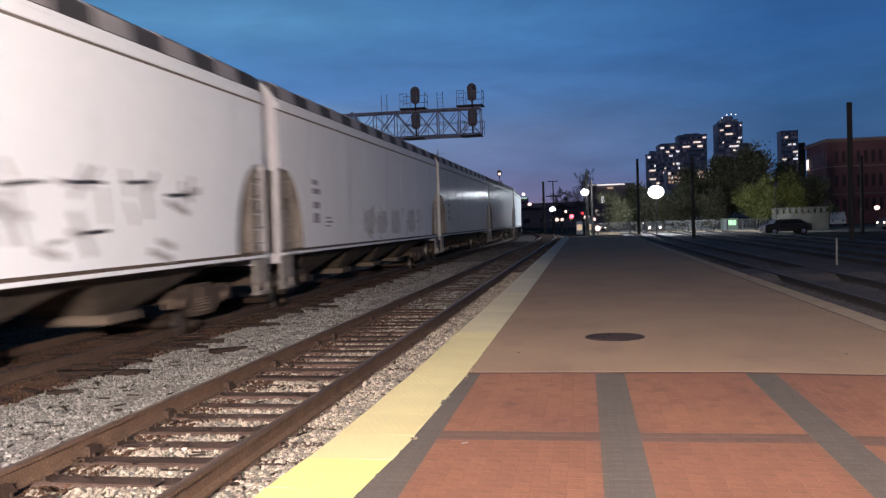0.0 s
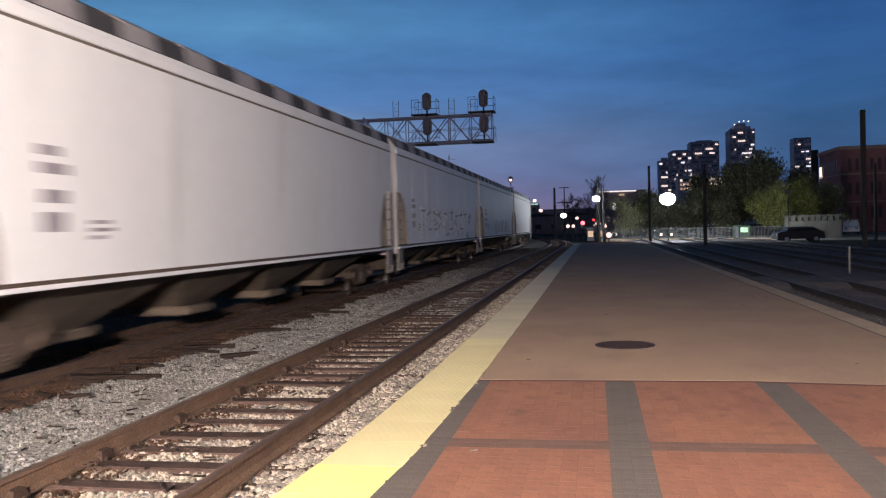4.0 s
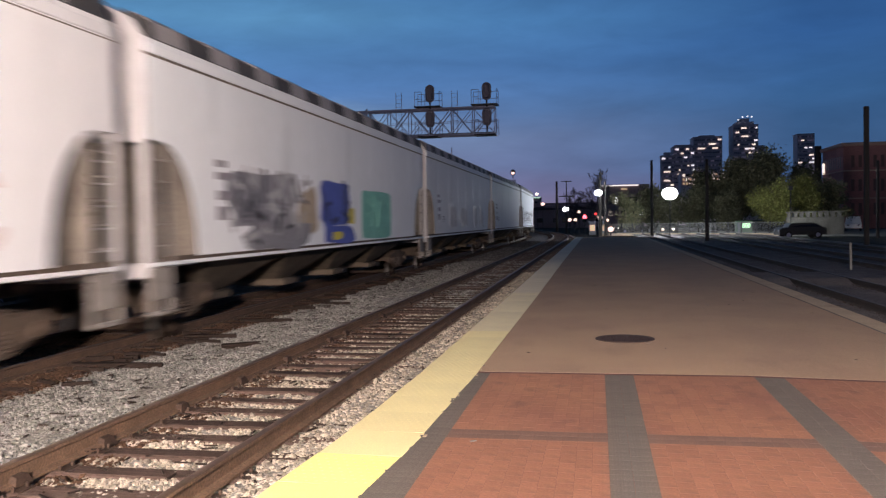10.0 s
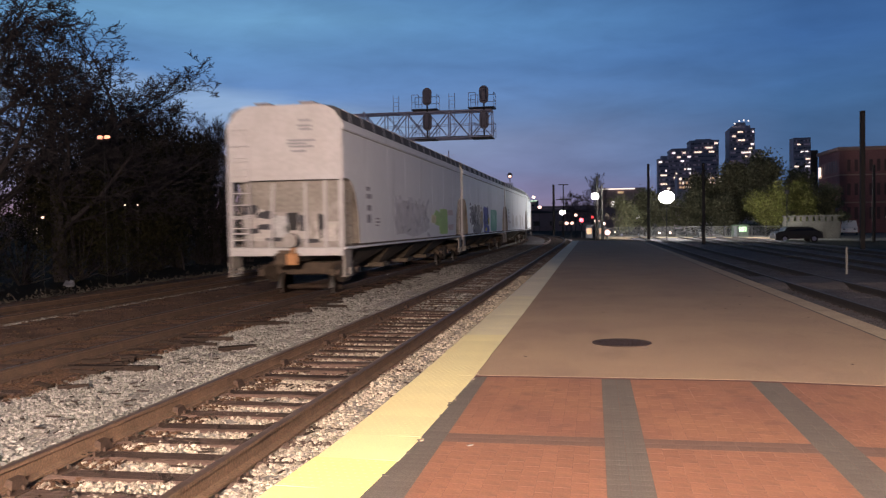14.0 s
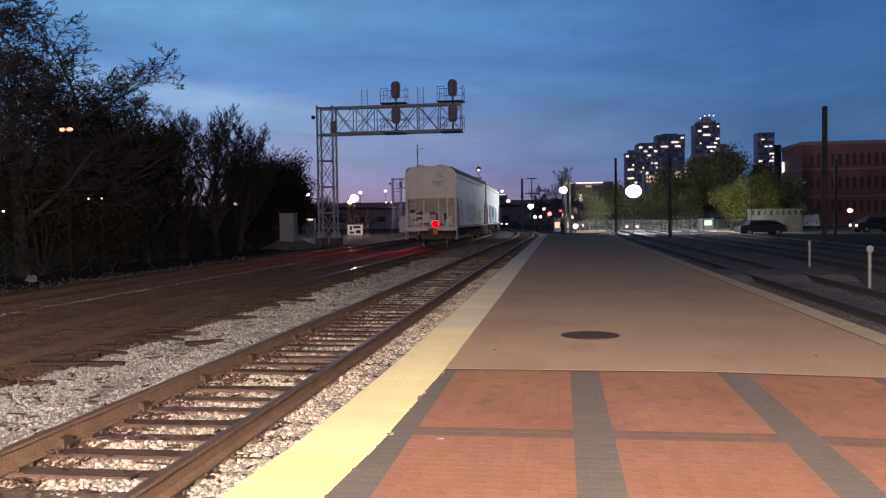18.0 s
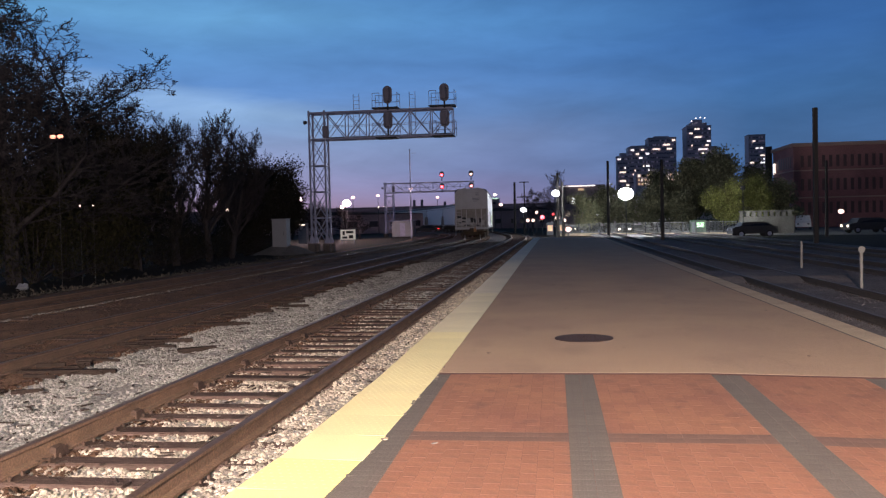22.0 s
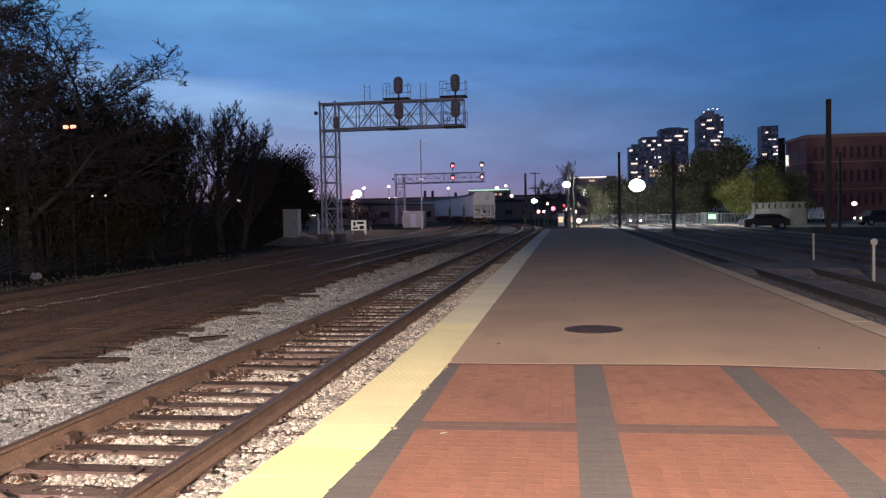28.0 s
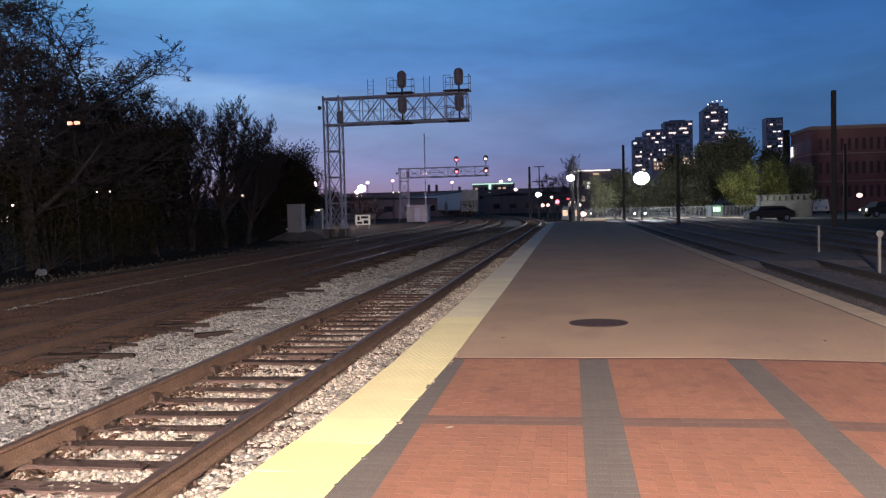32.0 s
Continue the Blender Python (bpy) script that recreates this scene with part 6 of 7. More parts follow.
# the last two are near, at the thicket's front, placed to fit the view
for x, y, z, g, gl in ((-27.7, 110, 4.4, 0.5, M_LAMPQ), (-28.6, 111, 3.9, 0.3, M_LAMPP), (-31.2, 100, 4.8, 0.36, M_LAMPQ), (-31.7, 130, 5.8, 0.3, M_LAMPP), (-34.0, 160, 7.0, 0.32, M_LAMPP), (-36.5, 172, 5.0, 0.16, M_LAMPW), (-35.2, 172, 5.0, 0.16, M_LAMPW),
                       (-37.8, 220, 10.7, 0.42, M_LAMPP), (-30.7, 220, 8.2, 0.42, M_LAMPP), (-13.7, 170, 6.5, 0.42, M_LAMPP), (-11.4, 180, 5.0, 0.42, M_LAMPP), (-15.8, 225, 8.6, 0.4, M_LAMPW), (35.4, 110, 1.7, 0.34, M_LAMPP), (-20.4, 50.5, 2.6, 0.1, M_LAMPP), (-20.2, 28.0, 2.0, 0.05, M_LAMPP)):
    if gl:
        yard_lamp((x, y, -0.6), z + 0.6, g, gl, "distant street lamp glowing in the dusk", 0.06 if g > 0.12 else 0.006)

# ground signals and marker lights at the platform's far end
for x, y, z, lens, r in ((-1.7, 118, 1.9, M_RED, 0.28), (-3.8, 120, 1.5, M_LAMPP, 0.24), (-3.1, 122, 1.5, M_LAMPP, 0.22), (1.4, 90, 0.45, M_LAMPP, 0.27), (1.2, 105, 1.4, M_LAMPP, 0.2), (-2.5, 119, 2.6, M_LAMPP, 0.2), (0.4, 118, 1.75, M_LAMPP, 0.34), (-0.2, 121, 2.3, M_DIMRED, 0.16)):
    g = thing("dwarf_signal", "small trackside signal with a glowing lens", "railway signal", (x, y, -0.6))
    part("stem", Mesh().tube((0, 0, 0), (0, 0, z + 0.6), 0.06, None, 8), M_DARKST, g)
    part("case", Mesh().box(-r * 1.1, r * 1.1, 0.0, 0.25, z + 0.6 - r * 1.1, z + 0.6 + r * 1.1, 0.05), M_BLACK, g)
    part("lens", Mesh().tube((0, -0.05, z + 0.6), (0, 0.01, z + 0.6), r, r, 16), lens, g)

# white marker posts by the side tracks
for x, y, hgt, cap in ((8.43, 30.3, 0.98, 0.0), (7.4, 21.6, 1.08, 0.085)):
    mp = thing("marker_post", "short white marker post in the ballast, shade put into its colour", "post", (x, y, -0.42), "marker posts")
    part("shaft", Mesh().box(-0.035, 0.035, -0.03, 0.03, 0, hgt, 0.01), M_WHITEP, mp)
    if cap:
        part("target", Mesh().tube((0, -0.04, hgt - 0.06), (0, -0.015, hgt - 0.06), cap, None, 14), M_WHITEP, mp)
lt = thing("litter", "crumpled white plastic bag at the thicket's edge", "litter", (-18.7, 27.3, -0.55))
bag, rng = Mesh().ball((0, 0, 0.1), 0.2, 9, 6, 0.55), random.Random(6)
bag.v = [(x * rng.uniform(0.6, 1.4), y * rng.uniform(0.6, 1.4), max(0.0, z * rng.uniform(0.6, 1.5))) for x, y, z in bag.v]
part("bag", bag, M_CAB, lt)
lp = thing("mile_board", "small white board on a thin post beside the outer track", "sign", (-16.25, 20.5, -0.6))
part("post", Mesh().tube((0, 0, 0), (0, 0, 2.6), 0.035, None, 8), M_STEEL, lp)
part("board", Mesh().box(-0.1, 0.1, -0.05, -0.036, 2.15, 2.62, 0.004), M_WHITEP, lp)
part("marks", Mesh().box(-0.05, 0.05, -0.056, -0.0505, 2.25, 2.3).box(-0.05, 0.05, -0.056, -0.0505, 2.4, 2.45), M_BLACK, lp)

# equipment cabinet on a gravel mound beside the near signal bridge
mound = Mesh()
n = 20
mound.add([(0, 0, 0.62)] + [((1.0 + 0.1 * math.sin(i * 3)) * r * math.cos(2 * math.pi * i / n), r * math.sin(2 * math.pi * i / n), z + 0.05 * math.sin(i * 5)) for r, z in ((1.0, 0.6), (2.4, 0.0)) for i in range(n)],
          [(0, 1 + i, 1 + (i + 1) % n) for i in range(n)] + [(1 + i, 1 + n + i, 1 + n + (i + 1) % n, 1 + (i + 1) % n) for i in range(n)])
tagged(part("gravel_mound", mound, M_ROADW, at=(-20.1, 60.6, -0.6)), "low heap of grey gravel under the cabinet", "gravel mound")
cab = thing("equipment_cabinet", "pale grey steel signal equipment cabinet on the gravel mound", "cabinet", (-20.15, 60.0, -0.05))
part("body", Mesh().box(-0.55, 0.55, -0.45, 0.45, 0, 2.05, 0.03), M_CAB, cab)
part("door", Mesh().box(-0.47, 0.47, -0.475, -0.452, 0.12, 1.93, 0.01), M_CAB, cab)
part("roof", Mesh().box(-0.6, 0.6, -0.5, 0.5, 2.05, 2.11, 0.015), M_CAB, cab)
part("handle", Mesh().box(0.34, 0.38, -0.51, -0.477, 0.9, 1.15, 0.008), M_DARKST, cab)
hut = thing("signal_hut", "pale grey relay hut beside the distant signal bridge", "hut", (-22.5, 124, -0.5))
part("wall", Mesh().box(-1.6, 1.6, -1.2, 1.2, 0, 2.35, 0.04), M_CAB, hut)
part("roof", Mesh().box(-1.75, 1.75, -1.35, 1.35, 2.35, 2.5, 0.04), M_STEEL, hut)
part("door", Mesh().box(-0.4, 0.4, -1.23, -1.202, 0.1, 2.05, 0.01), M_STEEL, hut)
sg = thing("track_sign", "white lineside board with dark marks on two posts, given a glow", "sign", (-22.6, 90, -0.6))
for x in (-0.7, 0.7):
    part("post", Mesh().tube((x, 0, 0), (x, 0, 1.2), 0.04, None, 6), M_STEEL, sg)
# board glows by itself in place of light falling on it
part("board", Mesh().box(-0.85, 0.85, -0.06, -0.03, 0.45, 1.55, 0.01), glow("board_self_glow", (0.8, 0.74, 0.66), 0.3), sg)
part("marks", Mesh().box(-0.6, -0.35, -0.075, -0.062, 0.95, 1.4).box(-0.2, 0.6, -0.075, -0.062, 1.15, 1.4).box(-0.65, -0.1, -0.075, -0.062, 0.58, 0.8).box(0.1, 0.6, -0.075, -0.062, 0.58, 0.95), M_POLE, sg)
for x, w in ((-0.65, 0.34), (0.85, 0.26)):
    gb = thing("gate_booth", "small trackside booth with a lit window", "booth", (x, 117, -0.6))
    part("wall", Mesh().box(-w - 0.12, w + 0.12, -0.4, 0.4, 0, 1.75, 0.03), M_CAB, gb)
    part("window", Mesh().box(-w, w, -0.43, -0.402, 0.55, 1.35, 0.01), M_WIN_D, gb)
    part("roof", Mesh().box(-w - 0.2, w + 0.2, -0.5, 0.5, 1.75, 1.83, 0.02), M_STEEL, gb)
db = thing("small_booth", "small lit booth beyond the signal bridge", "booth", (-29.2, 95, -0.6))
part("wall", Mesh().box(-0.5, 0.5, -0.4, 0.4, 0, 2.4, 0.03), M_CAB, db)
part("lamp", Mesh().box(-0.35, 0.35, -0.5, -0.41, 2.15, 2.3, 0.01), M_LAMPW, db)


# ---- buildings ----
def windows_on(parent, x0, x1, y, z0, z1, nx, nz, rng, lit, warm, face=-1, axis="x", gap=(0.4, 0.5), depth=0.25, runs=False, dark=M_GLASSD, faint=None):
    """Recess-framed panes on a wall face; lit ones glow. Each pane is an object."""
    w, hgt = (x1 - x0) / nx, (z1 - z0) / nz
    cache = {}
    for j in range(nz):
        left, lamp_m = 0, None
        for i in range(nx):
            if left == 0 and rng.random() < lit:
                left, lamp_m = (rng.choice((1, 2, 2, 3, 4)) if runs else 1), rng.choice(warm)
            on = left > 0
            left = max(0, left - 1)
            m = lamp_m if on else faint if faint and rng.random() < 0.3 else dark
            if m not in cache:
                b = Mesh()
                a, c = w * (1 - gap[0]) / 2, hgt * (1 - gap[1]) / 2
                if axis == "x":
                    b.box(-a, a, -depth, 0.02, -c, c)
                else:
                    b.box(-depth, 0.02, -a, a, -c, c)
                cache[m] = b.data("window", m)
            cx, cz = x0 + (i + 0.5) * w, z0 + (j + 0.5) * hgt
            part("window", cache[m], None, parent, at=(cx, y, cz) if axis == "x" else (y, cx, cz))


rng = random.Random(5)
# unlit panes lightened to stand for the towers' hazy paleness
M_LIFTPANE = mat("lightened_tower_pane", (0.16, 0.14, 0.17), 0.35, vary=0.2, scale=0.3, rand=0.5, bump=0)


def tower(at, w, d, hgt, floors, bays, lit, label, crown_steps=(), mats_lit=None, wing=None):
    t = thing("tower_block", label, "building", at)
    wall = Mesh().box(-w / 2, w / 2, -d / 2, d / 2, 0, hgt)
    z = hgt
    for k, dz in crown_steps:
        wall.box(-w / 2 * k, w / 2 * k, -d / 2 * k, d / 2 * k, z, z + dz)
        z += dz
    if wing:
        wall.box(w / 2 - 0.5, w / 2 + wing[0], -d / 2 + 2, d / 2 - 2, 0, hgt * wing[1])
        for i in range(floors):
            if (i + 1) / floors < wing[1]:
                part("balcony", Mesh().box(w / 2 + 0.2, w / 2 + wing[0] + 0.8, -d / 2 + 0.6, -d / 2 + 2.1, (i + 0.75) * hgt / floors, (i + 1) * hgt / floors), M_TOWER, t)
    fl = hgt / floors
    part("wall", wall, M_TOWER, t)
    slab = Mesh().box(-w / 2 - 0.25, w / 2 + 0.25, -d / 2 - 0.25, d / 2 + 0.25, 0.86 * fl, fl - 0.02).data("floor_band", M_TOWER)
    for i in range(floors):
        part("floor_band", slab, None, t, at=(0, 0, i * fl))
    low = 0.38 * hgt
    windows_on(t, -w / 2 + 0.5, w / 2 - 0.5, -d / 2, low, hgt * 0.985, round(w / 1.25), round((hgt * 0.985 - low) / 2.9), rng, lit, mats_lit or [M_WIN_W, M_WIN_W, M_WIN_C], runs=True, depth=0.35, gap=(0.35, 0.68), dark=M_LIFTPANE, faint=M_FAINT)
    return t


tower((75.3, 610, -0.6), 19.0, 20, 57.8, 17, 13, 0.075, "dark high-rise block with scattered lit windows", ((0.55, 1.2),))
tower((58.6, 600, -0.6), 14.5, 18, 51.0, 15, 9, 0.07, "dark mid-rise block with lit windows", ((0.8, 1.0),))
tower((47.8, 596, -0.6), 8.6, 12, 45.0, 13, 5, 0.10, "lower wing of a dark mid-rise block with lit windows", ((0.5, 2.2),))
tower((101.0, 615, -0.6), 16.5, 20, 65.5, 20, 11, 0.10, "tall dark apartment tower with a stepped crown and a lower wing", ((0.72, 2.2), (0.4, 2.6)), wing=(4.6, 0.78))
tower((161.4, 705, -0.6), 12.8, 14, 66.5, 18, 7, 0.10, "narrow distant tower with lights near its top", mats_lit=[M_WIN_C, M_WIN_W])
tw = thing("terrace_block", "low bright-lit block between the towers", "building", (66.5, 560, -0.6))
part("wall", Mesh().box(-14, 14, -8, 8, 0, 31.0), M_TOWER, tw)
windows_on(tw, -13, 13, -8, 22.5, 30.5, 13, 3, rng, 0.75, [M_WIN_W, M_WIN_W, M_WIN_D], depth=0.35)
crownl = thing("tower_lights", "row of white lights on the tall tower's crown", "lights", (101.0, 604.5, 70.0))
for i in range(4):
    part("light", Mesh().ball((-5 + i * 3.0, 0, (-1.8, 0.0, 0.4, 0.0)[i]), 0.5, 8, 5), M_WIN_C, crownl)

# brick warehouse
M_PANE = mat("dusty_dark_pane", (0.09, 0.045, 0.042), 0.5, vary=0.2, scale=0.4)
BRICK_X = 52.0
wh = thing("brick_building", "large dark red brick building with a pale cornice", "building", (0, 0, -0.6))
part("wall", Mesh().box(36.8, BRICK_X, 136, 148, 0, 12.7), M_REDBR, wh)
part("cornice", Mesh().box(36.5, BRICK_X + 0.3, 135.7, 148.3, 12.5, 13.05, 0.08), M_TRIM, wh)
part("string_course", Mesh().box(36.7, BRICK_X + 0.1, 135.9, 148.1, 8.7, 8.9, 0.04), M_TRIM, wh)
part("string_course", Mesh().box(36.7, BRICK_X + 0.1, 135.9, 148.1, 4.5, 4.7, 0.04), M_TRIM, wh)
windows_on(wh, 37.6, 51.2, 136, 1.2, 12.0, 13, 3, rng, 0.0, [M_WIN_D], gap=(0.55, 0.5), depth=0.06, dark=M_PANE)
windows_on(wh, 136.8, 147.2, 36.8, 1.2, 12.0, 8, 3, rng, 0.0, [M_WIN_D], axis="y", gap=(0.55, 0.5), depth=0.06, dark=M_PANE)
chm = thing("smoke_stack", "slim dark stack beside the brick building", "chimney", (37.1, 152, -0.6))
part("shaft", Mesh().tube((0, 0, 0), (0, 0, 13.9), 0.6, 0.55, 12), M_POLE, chm)
ll = thing("loading_light", "warm wall lamp on the brick building", "lamp", (36.8, 146.5, 9.4))
part("lens", Mesh().box(-0.35, 0, -0.2, 0.2, -1.2, 0.6, 0.05), M_WIN_W, ll)

# lit low building behind the bare tree, with a bright cornice
lb = thing("low_building", "low dark building with a bright white lit cornice", "building", (6.0, 205, -0.6))
part("wall", Mesh().box(-5.5, 6.0, -4, 8, 0, 10.2), M_DECK, lb)
part("cornice_light", Mesh().box(-5.7, 3.6, -4.3, -4.02, 9.85, 10.08, 0.03), glow("cornice_glow", (1.0, 0.92, 0.9), 1.5), lb)
part("entrance_light", Mesh().box(-0.4, 0.9, -4.2, -4.02, 8.9, 9.35, 0.03), M_WIN_D, lb)
windows_on(lb, -5, 5, -4, 2.0, 8.0, 7, 2, rng, 0.2, [M_WIN_D, M_WIN_C], depth=0.08)

# far building with green neon edging
nb = thing("neon_building", "dark building with green neon roof edging", "building", (-30.4, 335, -0.6))
part("wall", Mesh().box(-8, 8, 0, 12, 0, 11.5), M_DECK, nb)
part("neon_edge", Mesh().box(-8.2, 8.2, -0.3, -0.05, 11.0, 11.4, 0.03), M_GREEN, nb)
part("neon_column", Mesh().box(-1.6, -0.6, -0.3, -0.05, 7.0, 11.0, 0.03), M_GREEN, nb)
windows_on(nb, -7.5, 7.5, 0, 4.5, 10.5, 8, 2, rng, 0.35, [M_WIN_D, M_WIN_W], depth=0.08)

# overpass across the far tracks
ov = thing("overpass", "dark concrete road overpass across the far tracks", "bridge", (0, 262, -0.6))
part("deck", Mesh().box(-260, 4, -4, 4, 5.4, 6.6, 0.1), M_DECK, ov)
part("parapet", Mesh().box(-260, 4, -4.2, -3.9, 6.62, 7.4, 0.03), M_DECK, ov)
for x in range(-250, 5, 22):
    part("pier", Mesh().box(x - 0.6, x + 0.6, -2.5, 2.5, 0, 5.4, 0.08), M_DECK, ov)
for x in (-45.0, -42.5, -35.0):
    st = thing("stack", "slim dark stack rising above the overpass", "chimney", (x, 268, -0.6))
    part("shaft", Mesh().tube((0, 0, 0), (0, 0, 9.6 if x < -40 else 8.8), 0.5, 0.42, 10), M_DECK, st)

# dark low sheds and woods closing the distance
for x, y, w, d, hh, lab in ((-52, 190, 50, 14, 4.2, "low dark shed beyond the tracks"), (-120, 210, 70, 20, 6.0, "long dark warehouse in the distance"), (12, 260, 30, 10, 6.5, "dark low building at the end of the yard"), (-6, 230, 10, 8, 5.0, "dark shed with lit windows near the crossing"), (-16, 243, 16, 8, 5.0, "dark low shed under the far overpass"), (130, 190, 60, 20, 9.0, "dark building behind the brick one")):
    sd = thing("shed", lab, "building", (x, y, -0.6))
    part("wall", Mesh().box(-w / 2, w / 2, -d / 2, d / 2, 0, hh), M_DECK, sd)
    part("roof", Mesh().loft([[(-w / 2 - 0.3, yy, hh), (w / 2 + 0.3, yy, hh), (0, yy, hh + 0.9)] for yy in (-d / 2 - 0.3, d / 2 + 0.3)]), M_ROOF, sd)
    windows_on(sd, -w / 2 + 1, w / 2 - 1, -d / 2, 1.2, 3.0, max(3, int(w / 5)), 1, rng, 0.08, [M_WIN_D, M_WIN_W], depth=0.08, gap=(0.6, 0.3))
# twin floodlights and small lamps, set before the thicket to fit the camera's view
rt = thing("floodlight_mast", "two orange floodlights on an added slim mast, set to fit the view", "street lamp", (-18.87, 30.0, -0.6))
part("mast", Mesh().tube((0, 0, 0), (0, 0, 5.62), 0.012, 0.01, 6), M_BLACK, rt)
part("bracket", Mesh().bar((-0.18, 0, 5.62), (0.18, 0, 5.62), 0.03), M_TWIG, rt)
for x in (-0.15, 0.15):
    part("flood_lamp", Mesh().box(x - 0.1, x + 0.1, -0.09, 0.05, 5.67, 5.8, 0.03), glow("orange_flood_glass", (1.0, 0.40, 0.28), 1.7), rt)
for x, r in ((-16.5, 0.035), (-15.95, 0.03)):
    sl = thing("marker_lamp", "tiny warm lamp on an added thin stake, set before the thicket", "lamp", (x - 1.9, 30.6, -0.6))
    part("stake", Mesh().tube((0, 0, 0), (0, 0, 3.05), 0.005, None, 5), M_BLACK, sl)
    part("lens", Mesh().ball((0, 0, 3.08), r, 8, 5), M_LAMPP, sl)

# ---- yard fence, vehicles ----
F0, F1 = Vector((0.5, 107, -0.6)), Vector((18.9, 90.6, -0.6))
fe = thing("yard_fence", "pale picket and mesh fence along the yard", "fence")
n = 15
for i in range(n + 1):
    p = F0.lerp(F1, i / n)
    part("post", Mesh().tube(p, p + Vector((0, 0, 1.6)), 0.06, None, 6), M_DARKST, fe)
for z in (0.42, 1.5):
    part("rail", Mesh().bar(F0 + Vector((0, 0, z)), F1 + Vector((0, 0, z)), 0.045), M_FENCE, fe)
part("kerb", Mesh().bar(F0 + Vector((0, -0.12, 0.18)), F1 + Vector((0, -0.12, 0.18)), 0.3), M_CURB, fe)
PICKET = Mesh().box(-0.018, 0.018, -0.015, 0.015, 0.3, 1.52).data("picket", M_FENCE)
for i in range(150):
    part("picket", PICKET, None, fe, at=F0.lerp(F1, (i + 0.5) / 150))
tagged(part("parking_lot", Mesh().add([(1, 108.5, -0.59), (45, 70, -0.59), (90, 100, -0.59), (35, 136, -0.59)], [(0, 1, 2, 3)]), M_ROADW), "pale gravel parking lot behind the fence", "parking lot", kind="structure")
M_BLOCK = mat("weathered_concrete_block", (0.125, 0.12, 0.118), 0.9, vary=0.3, scale=0.8, grain=12, bump=0.3, dirt=((0.06, 0.055, 0.05), 0.9, (1, 1, 0.5), 0.48, 0.8))
wl2 = thing("concrete_wall", "low grey concrete wall beside the lot", "wall", (23.3, 98.5, -0.6))
part("wall", Mesh().box(-2.6, 3.4, -0.15, 0.15, 0, 1.95, 0.03), M_BLOCK, wl2)
for i in range(9):
    part("lattice_block", Mesh().box(-2.5 + i * 0.65, -2.08 + i * 0.65, -0.13, 0.13, 1.95, 2.45, 0.02), M_BLOCK, wl2)
part("coping", Mesh().box(-2.62, 3.42, -0.17, 0.17, 2.45, 2.6, 0.02), M_BLOCK, wl2)
# fill light added for trees and wall; the hooded fixture is invented
lamp("lot_fill_light", (20.5, 95.8, 4.5), 1100, (0.93, 1.0, 0.88), 0.25)
yl = thing("floodlight", "dark hooded fixture on a thin post, added to carry a fill light", "street lamp", (20.5, 95.35, -0.6))
part("post", Mesh().tube((0, 0, 0), (0, 0, 4.9), 0.05, 0.04, 8), M_DARKST, yl)
part("hood", Mesh().box(-0.22, 0.22, -0.06, 0.06, 4.9, 5.35, 0.03), M_DARKST, yl)
part("lens", Mesh().box(-0.18, 0.18, 0.062, 0.08, 4.95, 5.3, 0.01), M_LAMPW, yl)
bn = thing("yard_container", "small green lit cabin behind the fence", "container", (16.5, 100.5, -0.6), rz=-4)
part("body", Mesh().box(-0.85, 0.85, -1.0, 1.0, 0.1, 1.65, 0.04), mat("green_container_paint", (0.07, 0.12, 0.08), 0.6, vary=0.1), bn)
part("window", Mesh().box(-0.35, 0.6, -1.03, -1.004, 0.85, 1.4, 0.01), glow("green_window", (0.6, 1.0, 0.62), 0.9), bn)
part("door", Mesh().box(-0.75, -0.45, -1.03, -1.004, 0.2, 1.5, 0.01), M_CAB, bn)


def vehicle(at, rz, paintm, label, L=4.7, W=1.85, H=1.65, lights=False):
    v = thing("parked_car", label, "car", at, rz=rz)
    b = Mesh()
    prof = [(-L / 2, 0.35), (-L / 2, 0.85), (-L / 2 + 0.25, 1.0), (-L / 2 + 0.75, 1.05), (-L * 0.26, H - 0.06), (-L * 0.2, H), (L * 0.22, H), (L * 0.3, H - 0.1), (L * 0.4, 1.08), (L / 2 - 0.05, 0.98), (L / 2, 0.6), (L / 2, 0.35)]
    b.loft([[(x, s * W / 2 * (0.84 if z > 1.2 else 1.0), z) for x, z in prof] for s in (-1, 1)])
    part("body", b, paintm, v)
    for s in (-1, 1):
        part("side_glass", Mesh().add([(-L * 0.27, s * W / 2 * 0.99, 1.08), (L * 0.36, s * W / 2 * 0.99, 1.08), (L * 0.25, s * W / 2 * 0.86, H - 0.14), (-L * 0.19, s * W / 2 * 0.86, H - 0.14)], [(0, 1, 2, 3)]), M_GLASSD, v)
        for x in (-L * 0.31, L * 0.31):
            w = part("wheel", Mesh().tube((x, s * (W / 2 - 0.2), 0.34), (x, s * (W / 2 + 0.02), 0.34), 0.34, None, 16), M_RUBBER, v)
            part("rim", Mesh().tube((x, s * (W / 2 + 0.021), 0.34), (x, s * (W / 2 + 0.03), 0.34), 0.2, None, 12), M_STEEL, w)
        part("headlight", Mesh().box(-L / 2 - 0.03, -L / 2 + 0.01, s * 0.62 - 0.13, s * 0.62 + 0.13, 0.66, 0.86, 0.01), M_LAMPW if lights else M_CAB, v)
        part("tail_light", Mesh().box(L / 2 - 0.03, L / 2 + 0.02, s * 0.68 - 0.12, s * 0.68 + 0.12, 0.7, 0.95, 0.01), M_DIMRED if lights else M_PLATE, v)
    return v


vehicle((18.55, 82.5, -0.58), 5, M_CARP, "dark parked sport utility car beside the fence", 4.2, 1.85, 1.45)
vehicle((33.4, 119, -0.58), 75, M_CARW, "white parked van at the lot's edge", 4.8, 1.95, 1.9)
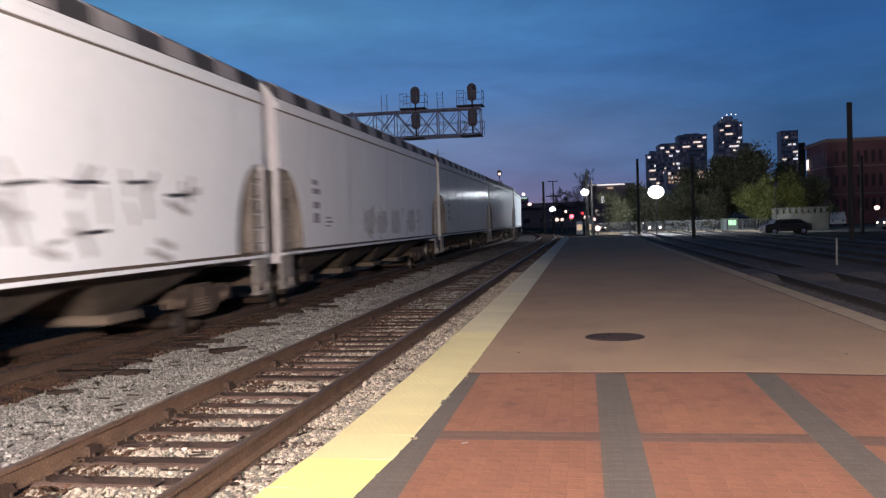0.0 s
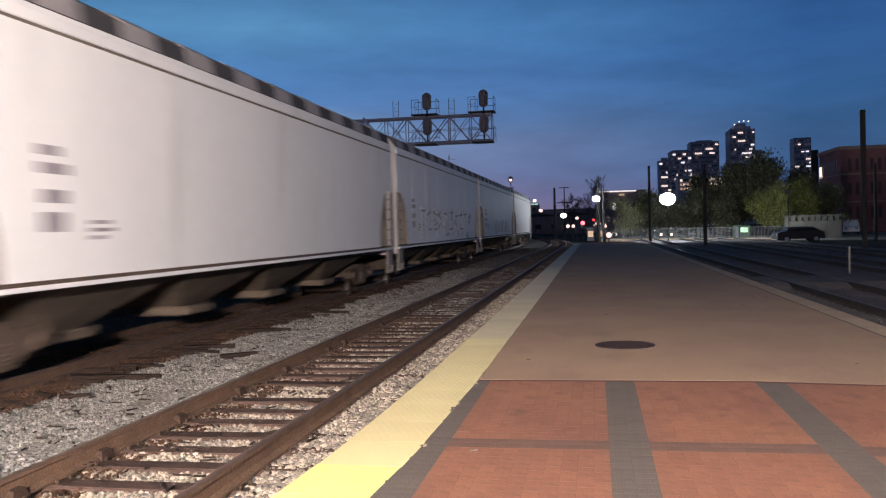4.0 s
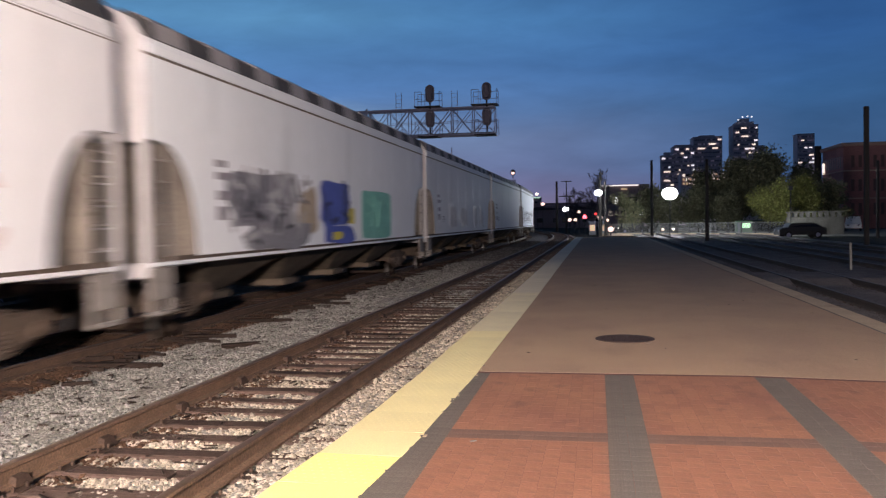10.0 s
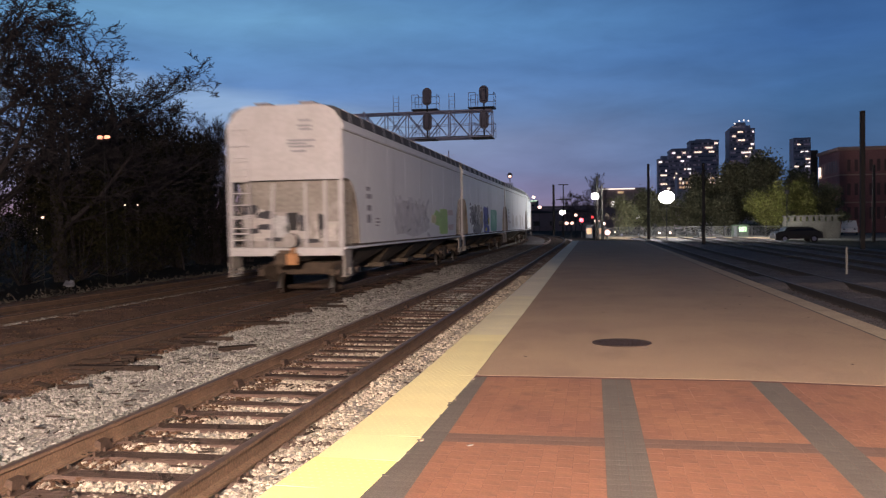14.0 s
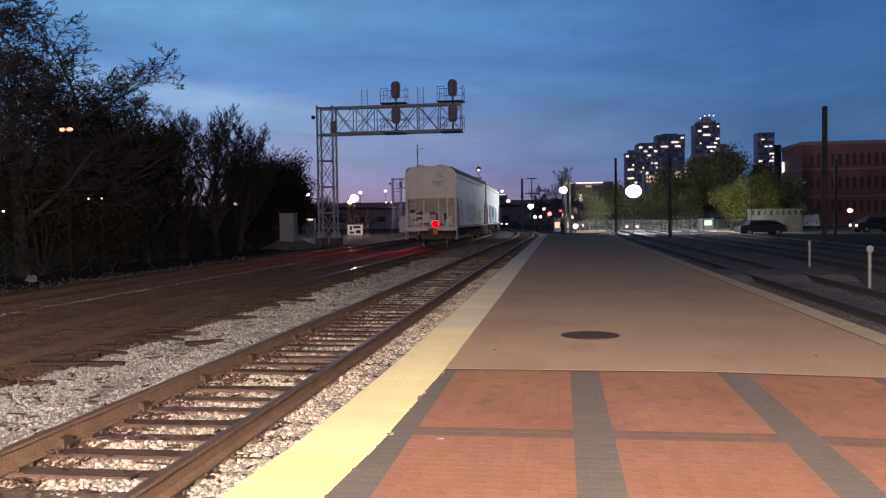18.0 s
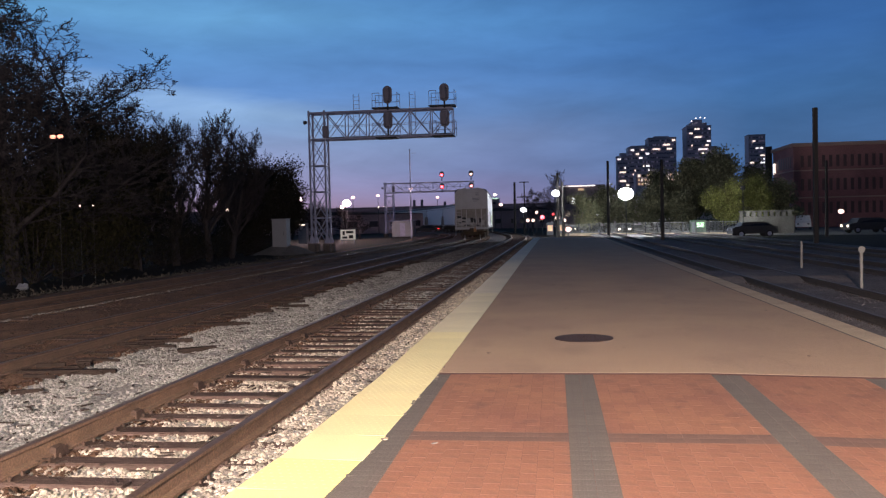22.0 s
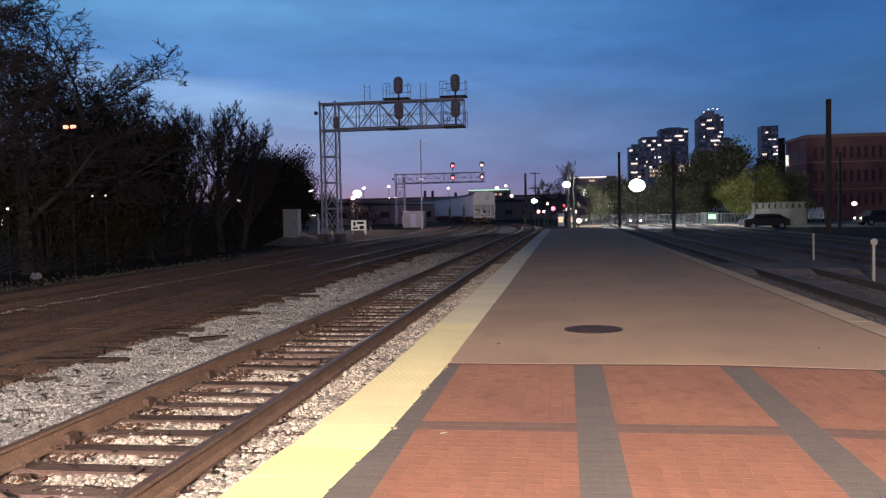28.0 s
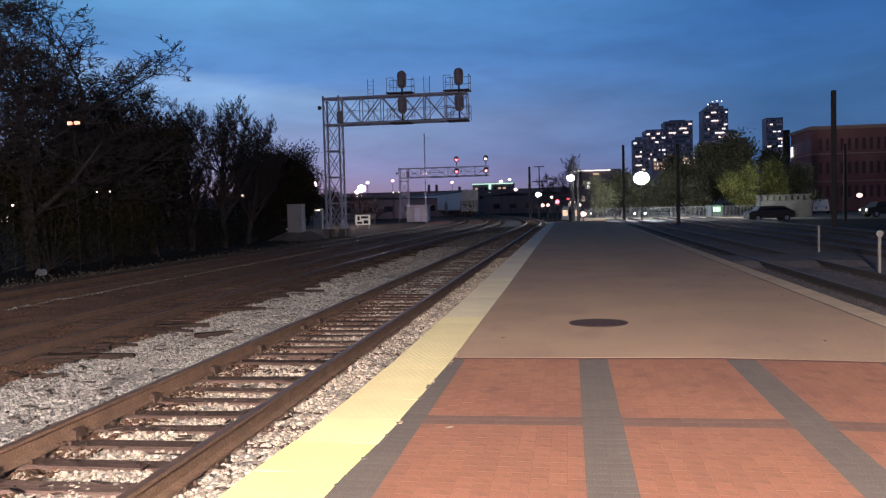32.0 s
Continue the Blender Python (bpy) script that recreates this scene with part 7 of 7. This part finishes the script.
vehicle((8.3, 105, -0.58), 90, M_CARP, "dark car with white lamps behind the fence", 4.6, 1.85, 1.5, True)
vehicle((31.6, 90.5, -0.58), 10, M_CARP, "dark parked car with its lamps on", 4.6, 1.85, 1.55, True)
vehicle((4.6, 122.0, -0.58), 30, M_CARP, "distant dark car with lamps on", 4.6, 1.85, 1.55, True)
ROAD_CAR = vehicle((14.0, 176.0, -0.58), 0, M_CARP, "dark car with bright headlights on the far road", 4.6, 1.85, 1.55, True)
vehicle((36.5, 70.0, -0.58), 60, M_CARP, "dark parked car before the brick building", 4.6, 1.85, 1.55)


def motions():
    """The train rolls away from the platform, and its end marker flashes."""
    step = [i * 1.0 for i in range(33)]
    for k, (car, wheels) in enumerate(CARS):
        rows = []
        for t in step:
            s = TAIL_15 + SPEED * (t - 15.0) + COUPLED * k + CAR_L / 2
            xa, ya, _ = on_track(T2, s - 8.0)
            xb, yb, _ = on_track(T2, s + 8.0)
            rows.append((t, pose((xa + xb) / 2, (ya + yb) / 2, RAIL_Z, 0, 0, -math.degrees(math.atan2(xb - xa, yb - ya)))))
        walk(car, rows)
        if k < 6:
            # wheels roll while the car is near the platform
            t_near = 15.0 + (-30.0 - TAIL_15 - COUPLED * k) / SPEED
            t_far = 15.0 + (45.0 - TAIL_15 - COUPLED * k) / SPEED
            ts = [0.0]
            t = max(0.0, t_near)
            while t < min(32.0, t_far):
                if t > ts[-1] + 0.01:
                    ts.append(round(t * 30) / 30)
                t += 2 / 30
            if ts[-1] < 31.9:
                ts.append(32.0)
            for w in wheels:
                loc = w.matrix_local.translation.copy()
                out = []
                for t in ts:
                    u = min(max(t, t_near), t_far)
                    out.append((t, pose(loc.x, loc.y, loc.z, -math.degrees(SPEED * u / 0.455))))
                walk(w, out)
    # a car comes up to the far crossing, faces the yard for a moment and drives off
    walk(ROAD_CAR, [(t, pose(x, y, -0.58, 0, 0, a)) for t, x, y, a in ((0.0, 14.0, 176, 10), (15.5, 13.5, 176, 10), (17.3, -4.0, 173, 20), (18.1, -11.0, 170, 70), (18.5, -12.0, 168, 88), (19.9, -12.6, 166, 92), (20.5, -14.5, 166, 40), (22.0, -26.0, 170, 0), (25.0, -60.0, 171, 0), (32.0, -120.0, 171, 0))])
    hinge = (0, BEACON_Y - 0.062, BEACON_Z + 0.23)
    rows = [(0.0, pose(*hinge))]
    for f in FLASHES:
        for dt, a in ((-0.2, 0), (-0.167, 70), (-0.133, 150), (0.1, 150), (0.133, 70), (0.167, 0)):
            rows.append((f + dt, pose(*hinge, 0, a, 0)))
    rows.append((32.0, pose(*hinge)))
    walk(beacon, rows)


motions()
